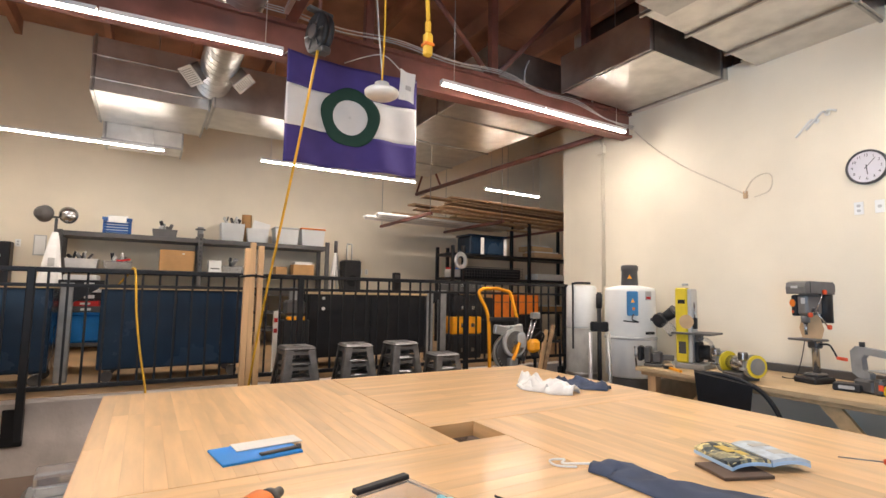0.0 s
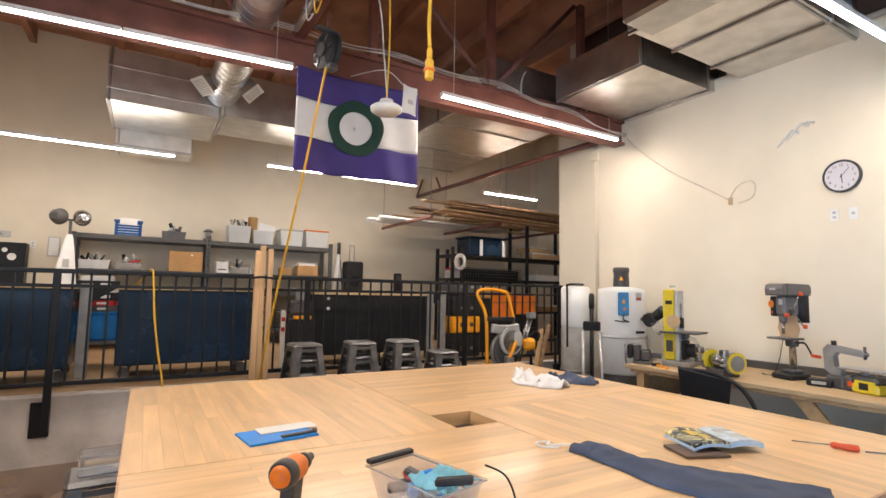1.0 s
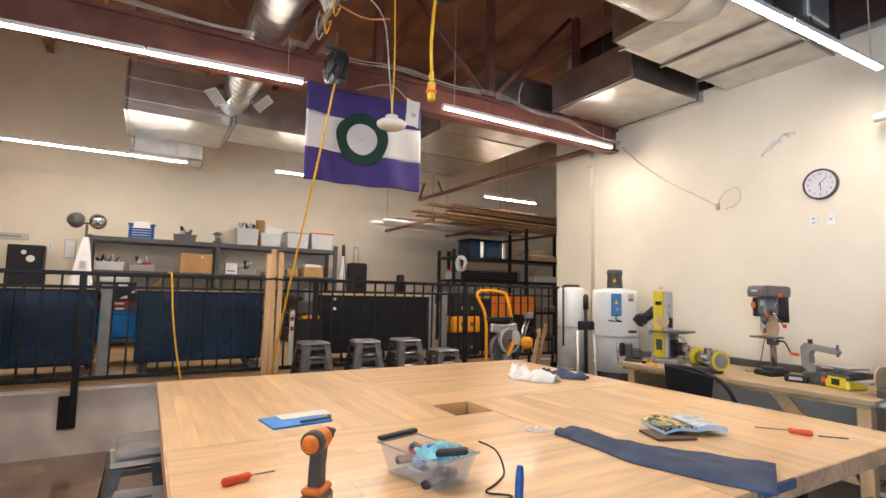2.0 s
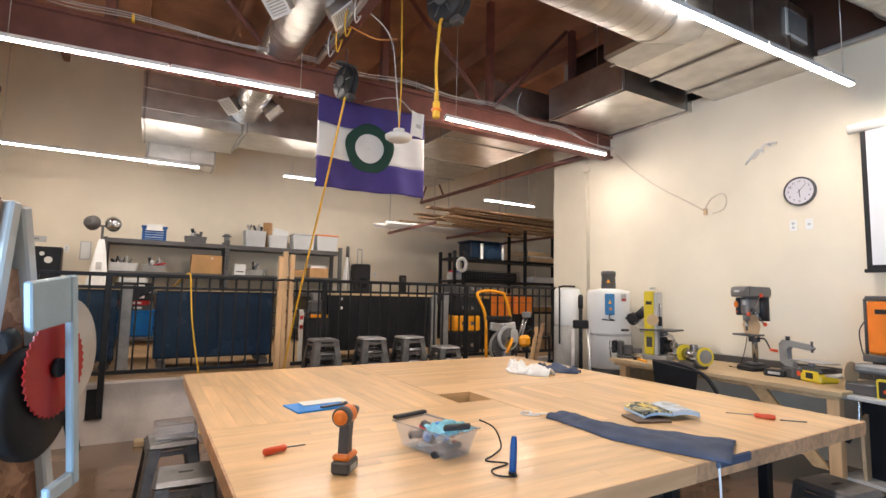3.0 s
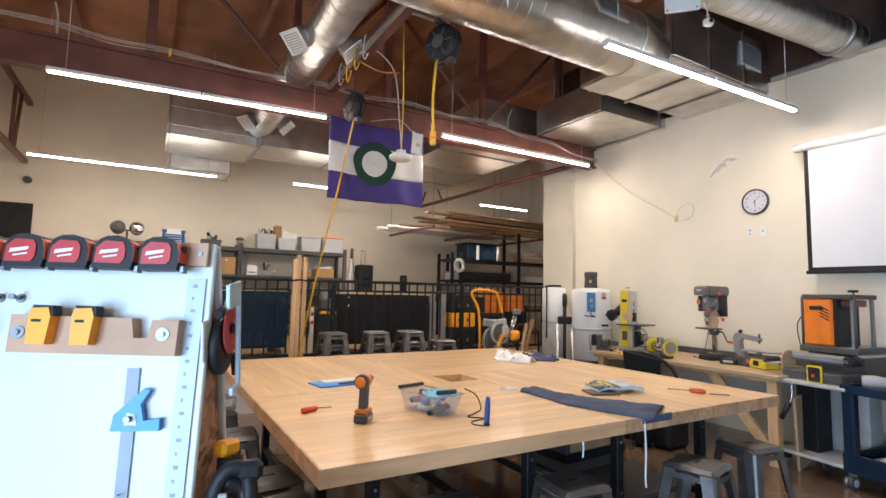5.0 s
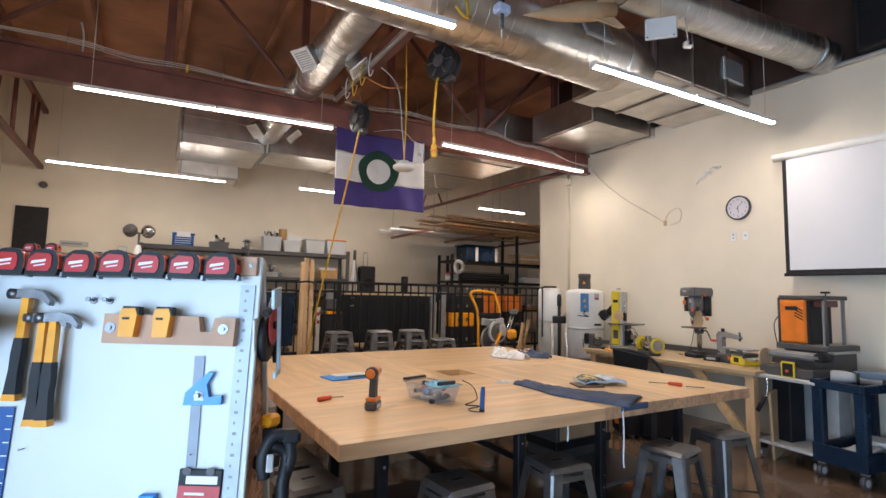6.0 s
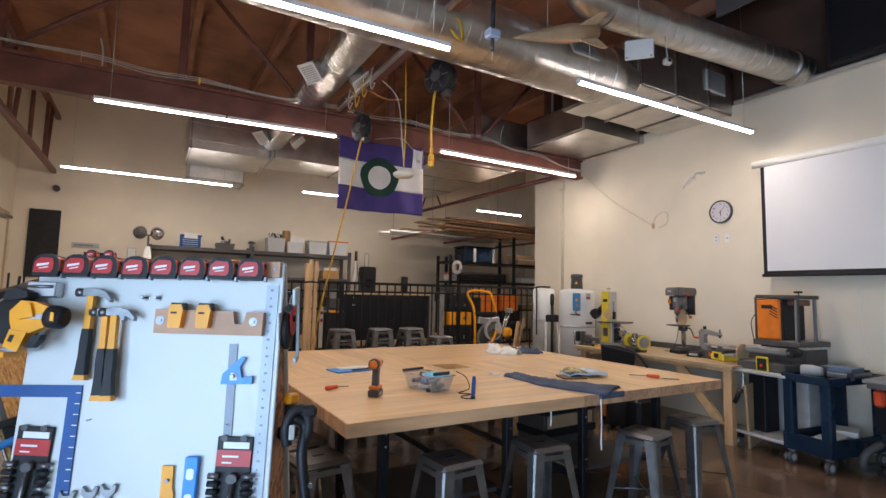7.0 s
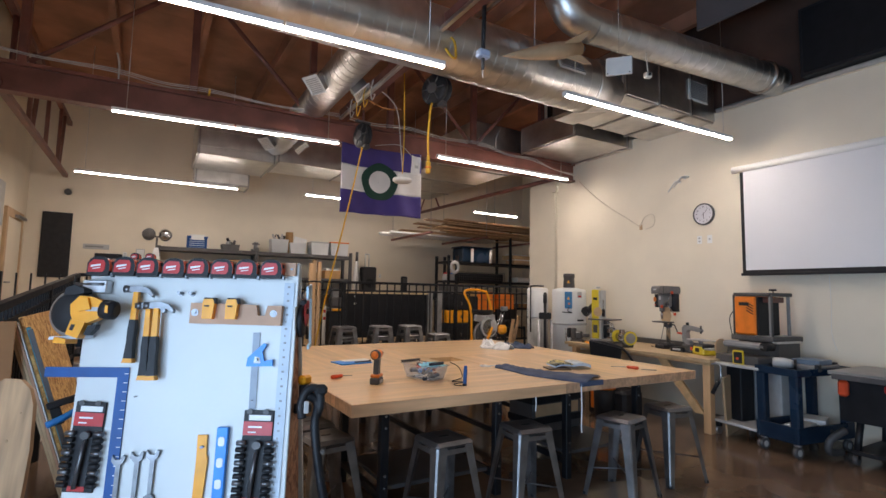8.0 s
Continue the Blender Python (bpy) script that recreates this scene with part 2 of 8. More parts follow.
M_tote = clear("frosted_tote", (0.80, 0.82, 0.83), 0.35, 0.45, 1.2)
M_bin = clear("clear_tote", (0.90, 0.92, 0.95), 0.16, 0.86, 1.12)
M_glass = clear("window_glass", (0.95, 0.98, 1.0), 0.02, 1.0, 1.05)
M_paper = mat("paper", (0.78, 0.78, 0.76), 0.8, 0, 0.04, 4, 0.02, 50)
M_dirt = mat("dark_fabric", (0.012, 0.012, 0.014), 0.9, 0, 0.2, 9, 0.2, 150)
M_lumber = wood("rough_lumber", (0.46, 0.29, 0.16), 0.75, 1, 0.25, 0, 0.3)
# upper wall boards, a much darker brown than the roof deck
M_upper = mat("dark_brown_boards", (0.10, 0.052, 0.035), 0.75, 0, 0.3, 1.4, 0.1, 20)
# white ceiling panel: the shade on it is put into this grey
M_acoustic = mat("shaded_white_panel", (0.13, 0.115, 0.115), 0.9, 0, 0.08, 5, 0.1, 90)
M_wirec = mat("cream_cable", (0.66, 0.58, 0.46), 0.55, 0, 0.1, 9, 0.02, 60)
M_skin = mat("tan_veneer", (0.56, 0.38, 0.22), 0.6, 0, 0.1, 6, 0.05, 60)

# ---- the building ----
UP = 0.60      # level of the raised floor
ROOF = 5.75
XR, YC = 5.64, 5.62   # tool wall and its far corner
XL, YB, YS, XA = -3.2, 9.95, -6.0, 9.0


def structure(name, dims, material, label, category, b=0.0):
    return tagged(bx(name, dims, material, None, b), label, category, "", "structure")


structure("floor", (XL - 0.2, XR + 0.2, YS - 0.2, 5.42, -0.2, 0.0), M_floor, "polished brown concrete workshop floor", "floor")
structure("floor_raised", (XL - 0.2, XA + 0.2, 5.60, YB + 0.2, 0.3, UP), M_upfloor, "tan floor of the raised storage level", "floor")
structure("curb", (XL, XR, 5.42, 5.60, -0.05, UP - 0.005), M_conc, "raw stained concrete retaining curb below the railing", "curb", 0.008)
structure("wall_back", (XL - 0.2, XA + 0.2, YB, YB + 0.2, 0.2, ROOF), M_wall, "cream painted back wall", "wall")
for d in ((XL - 0.2, XL, -1.2, YB, -0.1, ROOF), (XL - 0.2, XL, YS, -4.6, -0.1, ROOF), (XL - 0.2, XL, -4.6, -1.2, 2.5, ROOF), (XL - 0.2, XL, -4.6, -1.2, -0.1, 0.25)):
    structure("wall_left", d, M_wall, "cream painted side wall with the shopfront window", "wall")
structure("wall_right", (XR, XR + 0.25, YS, YC, -0.1, 4.13), M_wall, "cream painted tool wall", "wall")
structure("wall_return", (XR + 0.25, XA, YC - 0.2, YC, -0.1, ROOF), M_wall, "cream painted return wall of the storage bay", "wall")
structure("wall_bay", (XA, XA + 0.2, YC - 0.2, YB, 0.2, ROOF), M_wall, "cream painted end wall of the storage bay", "wall")
structure("wall_upper", (XR + 0.30, XR + 0.45, YS, YC - 0.2, 4.0, ROOF), M_upper, "dark brown boarded upper wall", "wall")
structure("wall_front", (XL - 0.2, 5.9, YS - 0.2, YS, -0.1, ROOF), M_wall, "cream painted front wall", "wall")
win = thing("window_1", "large shopfront window with aluminium mullions", "window", pose(XL - 0.1, 0, 0), "", "structure")
for y in (-4.57, -3.46, -2.34, -1.23):
    bx("mullion", (-0.04, 0.04, y - 0.03, y + 0.03, 0.25, 2.5), M_alu, win, 0.004)
for z in (0.28, 2.47):
    for y in (-4.54, -3.43, -2.31):
        bx("window_frame", (-0.03, 0.03, y, y + 1.05, z - 0.03, z + 0.03), M_alu, win, 0.004)
for y in (-4.54, -3.43, -2.31):
    g = bx("pane", (-0.004, 0.004, y, y + 1.05, 0.31, 2.44), M_glass, win)
    g.visible_shadow = False

# roof: boards and purlins in one ceiling mesh
bm = B()
yy = YS
while yy < YB:
    box(bm, XL - 0.2, XA + 0.2, yy, yy + 1.215, ROOF, ROOF + 0.03)
    yy += 1.22
tagged(part("ceiling", bm, M_deck), "dark brown plywood roof deck", "ceiling", "", "structure")
bm = B()
for k in range(10):
    x = -3.0 + k * 1.22
    box(bm, x - 0.045, x + 0.045, YS, YB, ROOF - 0.24, ROOF - 0.002)
tagged(part("purlins", bm, M_deck), "dark brown timber roof purlins", "purlin", "", "structure")

# main girder with its struts and web members
gird = thing("girder", "red-brown steel roof girder with vertical struts", "beam", pose(0, 4.596, 0, 0, 0, -2), "", "structure")
bm = B()
prism(bm, [(XL, 3.665), (XR + 0.1, 3.665), (XR + 0.1, 3.70), (XL, 3.70)], -0.06, 0.10)
part("bottom_flange", bm, M_steel, gird)
bm = B()
prism(bm, [(XL, 3.70), (XR + 0.1, 3.70), (XR + 0.1, 3.97), (XL, 3.97)], -0.012, 0.03)
part("web", bm, M_steel, gird)
bm = B()
prism(bm, [(XL, 3.97), (XR + 0.1, 3.97), (XR + 0.1, 4.01), (XL, 4.01)], -0.06, 0.10)
part("top_flange", bm, M_steel, gird)
for x in (-2.45, -0.75, 0.75, 1.95, 3.45, 4.9):
    bx("strut", (x - 0.045, x + 0.045, -0.03, 0.06, 4.01, ROOF - 0.25), M_steel, gird, 0.006)
for x0, x1 in ((-2.4, -0.8), (0.7, -0.7), (0.8, 1.9), (3.4, 2.0), (3.5, 4.8)):
    rd("web_member", (x0, 0.03, 4.05), (x1, 0.03, ROOF - 0.28), 0.03, M_steel, gird)
joist = thing("cross_beam", "red-brown steel cross beam with a unistrut rail", "beam", pose(1.17, 0, 0), "", "structure")
bx("beam", (-0.05, 0.05, YS, 4.46, 3.98, 4.14), M_steel, joist, 0.005)
bx("unistrut", (-0.10, -0.058, 0.9, 4.30, 3.95, 3.992), M_galv, joist, 0.003)
# open web truss over the raised level
tr = thing("bar_truss", "red-brown open web bar truss", "truss", pose(0, 0, 0), "", "structure")
rd("chord", (5.50, 4.72, 3.78), (5.31, 9.9, 3.78), 0.04, M_steel, tr)
rd("chord_top", (5.50, 4.72, 4.60), (5.31, 9.9, 4.60), 0.045, M_steel, tr)
for k in (3,):
    y = 5.9 + k * 1.0
    x = 5.675 - 0.0367 * y
    rd("web_member", (x, y, 3.8), (x - 0.018, y + 0.5, 4.56), 0.022, M_steel, tr)
    rd("web_member", (x - 0.018, y + 0.5, 4.56), (x - 0.037, y + 1.0, 3.8), 0.022, M_steel, tr)
tr2 = thing("bar_truss", "red-brown open web bar truss", "truss", pose(0, 0, 0), "", "structure")
bx("chord", (-2.68, -2.60, 4.5, 9.9, 3.70, 3.78), M_steel, tr2, 0.005)
bx("chord_top", (-2.68, -2.60, 4.5, 9.9, 4.75, 4.83), M_steel, tr2, 0.005)
for y, e in ((5.2, 0.0), (6.3, 0.0), (6.55, 0.3), (7.6, 0.0), (8.8, 0.0), (9.0, 0.25)):
    rd("web_member", (-2.64, y, 3.74), (-2.64, y + e, 4.78), 0.03, M_steel, tr2)


# ---- LED fixtures ----
def led(m, half):
    f = thing("strip_light", "white slim double LED strip light, lit", "light", m, "LED strip lights")
    for s in (-1, 1):
        x0, x1 = (0.008, half) if s > 0 else (-half, -0.008)
        bx("housing", (x0, x1, -0.030, 0.030, 0.005, 0.045), M_white, f, 0.004)
        bm = B()
        prism(bm, [(-0.026, 0.0045), (0.026, 0.0045), (0.024, -0.003), (0.012, -0.009), (-0.012, -0.009), (-0.024, -0.003)], x0 + (0.001 if s > 0 else 0.015), x1 - (0.015 if s > 0 else 0.001), pose(0, 0, 0, 0, 0, -90))
        part("diffuser", bm, M_led, f, "glowing white diffuser")
        for e0, e1 in (((x1 - 0.0145, x1),) if s > 0 else ((x0, x0 + 0.0145),)):
            bx("end_cap", (e0, e1, -0.028, 0.028, -0.0115, 0.0046), M_white, f, 0.002)
    for x in (-half + 0.15, half - 0.15):
        rd("hanger", (x, 0, 0.045), (x, 0, ROOF - 0.0 - m.translation.z), 0.004, M_galv, f, seg=6)
    return f


LIGHTS = [(-0.25, 4.46, 3.615, -5.1, 1.345), (3.89, 4.12, 3.605, 0, 1.336), (3.81, 1.25, 3.575, -2.1, 1.39), (-0.318, 1.444, 3.538, -3.95, 1.364),
          (-1.0, 8.03, 3.5, -1, 1.3), (2.85, 7.75, 3.5, -1, 1.3), (6.15, 7.5, 3.5, 0, 0.66)]
for x, y, z, a, half in LIGHTS:
    led(pose(x, y, z, 0, 0, a), half)

# ---- ducts ----


def spiral(bm, p, q, r, pitch=0.13, seg=40):
    """Round duct with grooved lock seams."""
    p, q = Vector(p), Vector(q)
    w = (q - p)
    ln = w.length
    rot = w.to_track_quat('Z', 'Y').to_matrix().to_4x4()
    m = Matrix.Translation(p) @ rot
    prof = []
    z = 0.0
    while z < ln - 0.001:
        e = min(z + pitch, ln)
        prof += [(r, z), (r, e - 0.008), (r - 0.003, e - 0.0075), (r - 0.003, e - 0.0005)]
        z = e
    lathe(bm, prof, seg, m, True)


def rect_duct(name, x0, x1, y0, y1, z0, z1, label, step=0.0, along='y'):
    d = thing(name, label, "duct", pose(0, 0, 0))
    bx("sheet_body", (x0, x1, y0, y1, z0, z1), M_galv, d, 0.004)
    n = int(((y1 - y0) if along == 'y' else (x1 - x0)) / step) if step else 0
    for k in range(n + 1):
        if along == 'y':
            y = y0 + 0.02 + k * step
            bx("flange", (x0 - 0.02, x1 + 0.02, y, y + 0.025, z0 - 0.02, z1 + 0.02), M_galvd, d, 0.003)
        else:
            x = x0 + 0.02 + k * step
            bx("flange", (x, x + 0.025, y0 - 0.02, y1 + 0.02, z0 - 0.02, z1 + 0.02), M_galvd, d, 0.003)
    return d


rect_duct("rectangular_duct", 4.3, XR + 0.1, 3.05, 4.28, 3.98, 4.40, "galvanized rectangular duct at the tool wall", 1.18, 'x')
rect_duct("rectangular_duct", 3.5, 5.2, 4.6, 9.2, 4.02, 4.5, "galvanized rectangular duct over the raised level", 1.2)
wide = rect_duct("rectangular_duct", -0.52, 0.76, 6.95, 8.22, 3.85, 4.5, "wide galvanized duct box with standing seams", 1.235, 'x')
for z in (3.99, 4.27):
    bx("standing_seam", (-0.515, 0.755, 6.925, 6.949, z, z + 0.018), M_galv, wide, 0.002)
rect_duct("rectangular_duct", 0.762, 3.3, 6.80, 7.76, 3.86, 4.46, "galvanized duct running along the back of the shop", 1.25, 'x')
drop = rect_duct("duct_drop", -0.46, 0.52, 8.24, 8.72, 3.60, 4.46, "low galvanized drop box behind the wide duct", 0.95, 'x')
bx("bottom_lip", (-0.47, 0.53, 8.222, 8.239, 3.60, 3.63), M_galvd, drop, 0.003)
main = thing("spiral_duct", "large round galvanized spiral duct", "duct", pose(0, 0, 0))
bm = B()
spiral(bm, (-3.2, 1.80, 4.03), (3.2, 1.80, 4.03), 0.31)
part("round_body", bm, M_galv, main)
bm = B()
lathe(bm, [(0.31, 0), (0.315, 0.02), (0.20, 0.5)], 28, Matrix.Translation((3.2, 1.8, 4.03)) @ pose(0, 0, 0, 0, 90, 0))
part("cone", bm, M_galv, main)
plen = rect_duct("plenum", 3.75, XR, 1.66, 2.75, 4.03, 4.62, "galvanized plenum box with a return grille")
for x in (3.77, 4.42, 5.08):
    bx("flange", (x, x + 0.03, 1.64, 2.77, 4.005, 4.64), M_galvd, plen, 0.003)
bx("collar", (3.35, 3.75, 1.7, 2.5, 3.85, 4.4), M_galvd, plen, 0.03)
sd = thing("spiral_duct", "round galvanized spiral duct ending at the tool wall", "duct", pose(0, 0, 0))
bm = B()
spiral(bm, (2.62, 1.135, 4.30), (5.62, 0.83, 4.30), 0.18)
part("round_body", bm, M_galv, sd)
bm = B()
tube(bm, [(2.64, 1.133, 4.30), (2.40, 1.16, 4.36), (2.26, 1.18, 4.58), (2.22, 1.2, 4.9), (2.22, 1.2, ROOF)], 0.178, 28, 8)
part("elbow", bm, M_galv, sd)
bm = B()
lathe(bm, [(0.185, 0), (0.2, 0.004), (0.2, 0.05), (0.185, 0.054)], 28, Matrix.Translation((5.3, 0.8625, 4.30)) @ pose(0, 0, 0, 0, 90, -5.8))
part("clamp_ring", bm, M_galvd, sd)
rdct = thing("spiral_duct", "round spiral duct with angled supply registers", "duct", pose(0, 0, 0))
bm = B()
spiral(bm, (0.77, 1.95, 4.18), (0.77, 6.9, 4.18), 0.2)
part("round_body", bm, M_galv, rdct)

# ---- railing ----
rail = thing("railing", "black steel guard railing on the concrete curb", "railing", pose(0, 5.36, 0), "", "structure")
bx("top_rail", (-1.85, 5.45, -0.025, 0.025, 1.68, 1.72), M_black, rail, 0.006)
bx("second_rail", (-1.85, 5.45, -0.018, 0.018, 1.555, 1.585), M_black, rail, 0.004)
bx("bottom_rail", (-1.85, 5.45, -0.02, 0.02, 0.69, 0.73), M_black, rail, 0.004)
bal = None
k = 0
x = XL + 0.07
POSTS = (-2.6, -0.64, 1.6, 3.7, 5.42)
while x < 5.4:
    if min(abs(x - p) for p in POSTS) > 0.05:
        if bal is None:
            bal = bx("baluster", (-0.009, 0.009, -0.009, 0.009, 0.71, 1.70), M_black, rail, 0, "", pose(x, 0, 0))
        else:
            piece("baluster", bal, rail, pose(x, 0, 0))
    x += 0.137
for p in POSTS:
    bx("post", (p - 0.028, p + 0.028, -0.028, 0.028, 0.30, 1.715), M_black, rail, 0.005)
    bx("mounting_plate", (p - 0.115, p + 0.028, 0.0285, 0.055, 0.25, 0.55), M_black, rail, 0.005)

# ---- projector screen ----
scr = thing("projection_screen", "white pull-down projection screen with a black border", "screen", pose(5.48, -0.035, 0))
rd("case", (0, 1.38, 3.24), (0, -1.6, 3.24), 0.045, M_white, scr, seg=16)
bx("black_border", (-0.004, 0.0, -1.5, 1.29, 1.88, 3.22), M_blackpl, scr)
bx("fabric", (-0.010, -0.006, -1.45, 1.245, 1.92, 3.22), M_screen, scr)
bx("weight_bar", (-0.015, 0.012, -1.52, 1.31, 1.85, 1.885), M_blackpl, scr, 0.006)
tb("pull_cord", [(0, 0.35, 1.85), (0.002, 0.345, 1.5), (0.02, 0.36, 1.2), (0.03, 0.32, 1.0)], 0.003, M_plastic, scr)

# ---- the big table ----
TX0, TX1, TY0, TY1, TZ = 0.0, 3.36, 0.57, 3.84, 0.88
TT = 0.075
HX0, HX1, HY0, HY1 = 1.46, 1.73, 2.0, 2.29
tab = thing("work_table", "large maple butcher block work table with a square centre opening", "table", pose(0, 0, 0))


M_endgrain = mat("maple_end_grain", (0.62, 0.36, 0.20), 0.5, 0, 0.2, 30, 0.06, 90, rand=0.22)


def slab(x0, x1, y0, y1, along, n, rs):
    """Butcher block: staves side by side, each glued up from lengths."""
    g = 0.005
    s = thing("tabletop", "", "")
    s.parent = tab
    shared = {}
    lx, ly = (x1 - x0 - 2 * g), (y1 - y0 - 2 * g)
    run, w = (lx, (y1 - y0) / n) if along == 'x' else (ly, (x1 - x0) / n)
    unit = run / 12
    for i in range(n):
        c = rs.choice((0, 3, 4, 5, 6, 7, 8, 9))
        for a, b in (((0, c), (c, 12)) if c else ((0, 12),)):
            h = (b - a) * unit / 2 - 0.0001
            mid = g + (a + b) * unit / 2
            if along == 'x':
                dims = (-h, h, -w / 2 + 0.0001, w / 2 - 0.0001, -TT, 0)
                m = pose(x0 + mid, y0 + (i + 0.5) * w, TZ)
            else:
                dims = (-w / 2 + 0.0001, w / 2 - 0.0001, -h, h, -TT, 0)
                m = pose(x0 + (i + 0.5) * w, y0 + mid, TZ)
            if b - a not in shared:
                shared[b - a] = bx("stave", dims, M_maple if along == 'x' else M_mapley, s, 0.0006, "", m)
            else:
                piece("stave", shared[b - a], s, m)


RS = random.Random(21)
slab(TX0, HX0, HY0, TY1, 'y', 20, RS)
slab(HX0, TX1, HY1, TY1, 'x', 20, RS)
slab(HX1, TX1, TY0, HY1, 'y', 22, RS)
slab(TX0, HX1, TY0, HY0, 'x', 19, RS)
bx("edge_band", (TX0 - 0.003, HX1 - 0.005, TY0 - 0.004, TY0 - 0.0005, TZ - TT, TZ - 0.001), wood("edge_maple_x", (0.72, 0.42, 0.22), 0.4, 0, 0.05, 0.2, 0.2), tab, 0.0005)
bx("edge_band", (TX0 - 0.004, TX0 - 0.0005, HY0 + 0.005, TY1, TZ - TT, TZ - 0.001), wood("edge_maple_y", (0.72, 0.42, 0.22), 0.4, 1, 0.05, 0.2, 0.2), tab, 0.0005)
ew, el = (TX1 - HX1) / 22, (HY0 - TY0) / 19
block = None
for i in range(22):
    m = pose(HX1 + (i + 0.5) * ew, TY0, 0)
    if block is None:
        block = bx("end_grain_block", (-ew / 2 + 0.0003, ew / 2 - 0.0003, -0.004, 0.0045, TZ - TT + 0.0005, TZ - 0.0008), M_endgrain, tab, 0.0004, "reddish end grain", m)
    else:
        piece("end_grain_block", block, tab, m)
block = None
for i in range(19):
    m = pose(TX0, TY0 + (i + 0.5) * el, 0)
    if block is None:
        block = bx("end_grain_block", (-0.004, 0.0045, -el / 2 + 0.0003, el / 2 - 0.0003, TZ - TT + 0.0005, TZ - 0.0008), M_endgrain, tab, 0.0004, "reddish end grain", m)
    else:
        piece("end_grain_block", block, tab, m)
for x, y in ((0.38, 0.95), (1.35, 0.95), (2.1, 0.95), (3.0, 0.95), (0.38, 1.75), (3.0, 2.0), (0.38, 3.4), (1.2, 3.4), (2.1, 3.4), (3.0, 3.4)):
    bx("leg", (x - 0.03, x + 0.03, y - 0.03, y + 0.03, 0.0, TZ - TT - 0.05), M_black, tab, 0.004)
for y in (0.95, 1.75, 3.4):
    bx("apron", (0.3, 3.06, y - 0.025, y + 0.025, TZ - TT - 0.08, TZ - TT - 0.001), M_black, tab, 0.003)
for x in (0.38, 1.35, 2.1, 3.0):
    bx("side_rail", (x - 0.02, x + 0.02, 0.98, 3.37, 0.12, 0.17), M_black, tab, 0.003)
for x0, x1, y0, y1 in ((0.45, 1.3, 1.0, 1.7), (2.15, 2.95, 1.0, 1.95)):
    bx("lower_shelf", (x0, x1, y0, y1, 0.17, 0.20), M_dgrey, tab, 0.004)
for x, y in ((0.38, 0.95), (1.35, 0.95), (2.1, 0.95), (3.0, 0.95)):
    for z in (0.22, 0.30, 0.62, 0.70):
        rd("bolt", (x, y - 0.038, z), (x, y - 0.03, z), 0.009, M_chrome, tab, seg=8)

# ---- stools ----


def stool_mesh(h=0.61):
    s = thing("metal_stool", "gunmetal grey pressed steel stool with splayed legs", "stool", None, "metal stools")
    t = 0.15
    bm = B()
    box(bm, -t, t, -t, t, h - 0.045, h, 0.022)
    part("seat", bm, M_gun, s)
    bx("slot", (-0.035, 0.035, -0.012, 0.012, h + 0.0005, h + 0.002), M_blackpl, s)
    for sx in (-1, 1):
        for sy in (-1, 1):
            top = Vector((sx * (t - 0.02), sy * (t - 0.02), h - 0.03))
            bot = Vector((sx * 0.205, sy * 0.205, 0.0))
            bm = B()
            c = []
            for p, w in ((top, 0.078), (bot, 0.046)):
                o = Vector((sx * 0.016, sy * 0.016, 0))
                a = Vector((-sx * w, 0, 0))
                b2 = Vector((0, -sy * w, 0))
                c.append([p + o + a, p + o + a * 0.2 + b2 * 0.05, p + o + b2 * 0.2 + a * 0.05, p + o + b2, p + a * 0.15 + b2 * 0.15])
            va = [bm.verts.new(q) for q in c[0]]
            vb = [bm.verts.new(q) for q in c[1]]
            bm.faces.new(va)
            bm.faces.new(vb)
            for i in range(5):
                bm.faces.new((va[i], va[(i + 1) % 5], vb[(i + 1) % 5], vb[i]))
            part("leg", bm, M_gun, s)
            rd("foot", bot - Vector((0, 0, 0.0)), bot + Vector((0, 0, 0.02)), 0.018, M_blackpl, s)
    for k in range(4):
        a = (k * 90)
        m = pose(0, 0, 0, 0, 0, a)
        bm = B()
        prism(bm, [(-0.125, h - 0.045), (0.125, h - 0.045), (0.135, h - 0.10), (0.105, h - 0.075), (-0.105, h - 0.075), (-0.135, h - 0.10)], 0.143, 0.147, m)
        part("skirt", bm, M_gun, s)
    for a in (45, -45):
        q = pose(0, 0, 0, 0, 0, a)
        rd("brace", q @ Vector((-0.24, 0, 0.2)), q @ Vector((0.24, 0, 0.2)), 0.006, M_gun, s, seg=6)
    return s


stool0 = stool_mesh()
SEATS = [(0.66, 0.61, 4), (1.35, 0.60, -6), (2.23, 0.475, 12), (2.92, 0.55, -8), (-0.02, 1.38, 5), (-0.06, 2.28, -4), (-0.1, 3.0, 3), (-0.02, 0.98, 8)]
stool0.matrix_basis = pose(SEATS[0][0], SEATS[0][1], 0, 0, 0, SEATS[0][2])
for x, y, a in SEATS[1:]:
    copy_thing(stool0, pose(x, y, 0, 0, 0, a))
for x, y, n, a in ((1.46, 4.9, 4, 3), (2.06, 4.92, 4, -4), (2.58, 4.94, 4, 2), (3.12, 4.95, 3, -3)):
    for i in range(n):
        copy_thing(stool0, pose(x, y, i * 0.142, 0, 0, a))

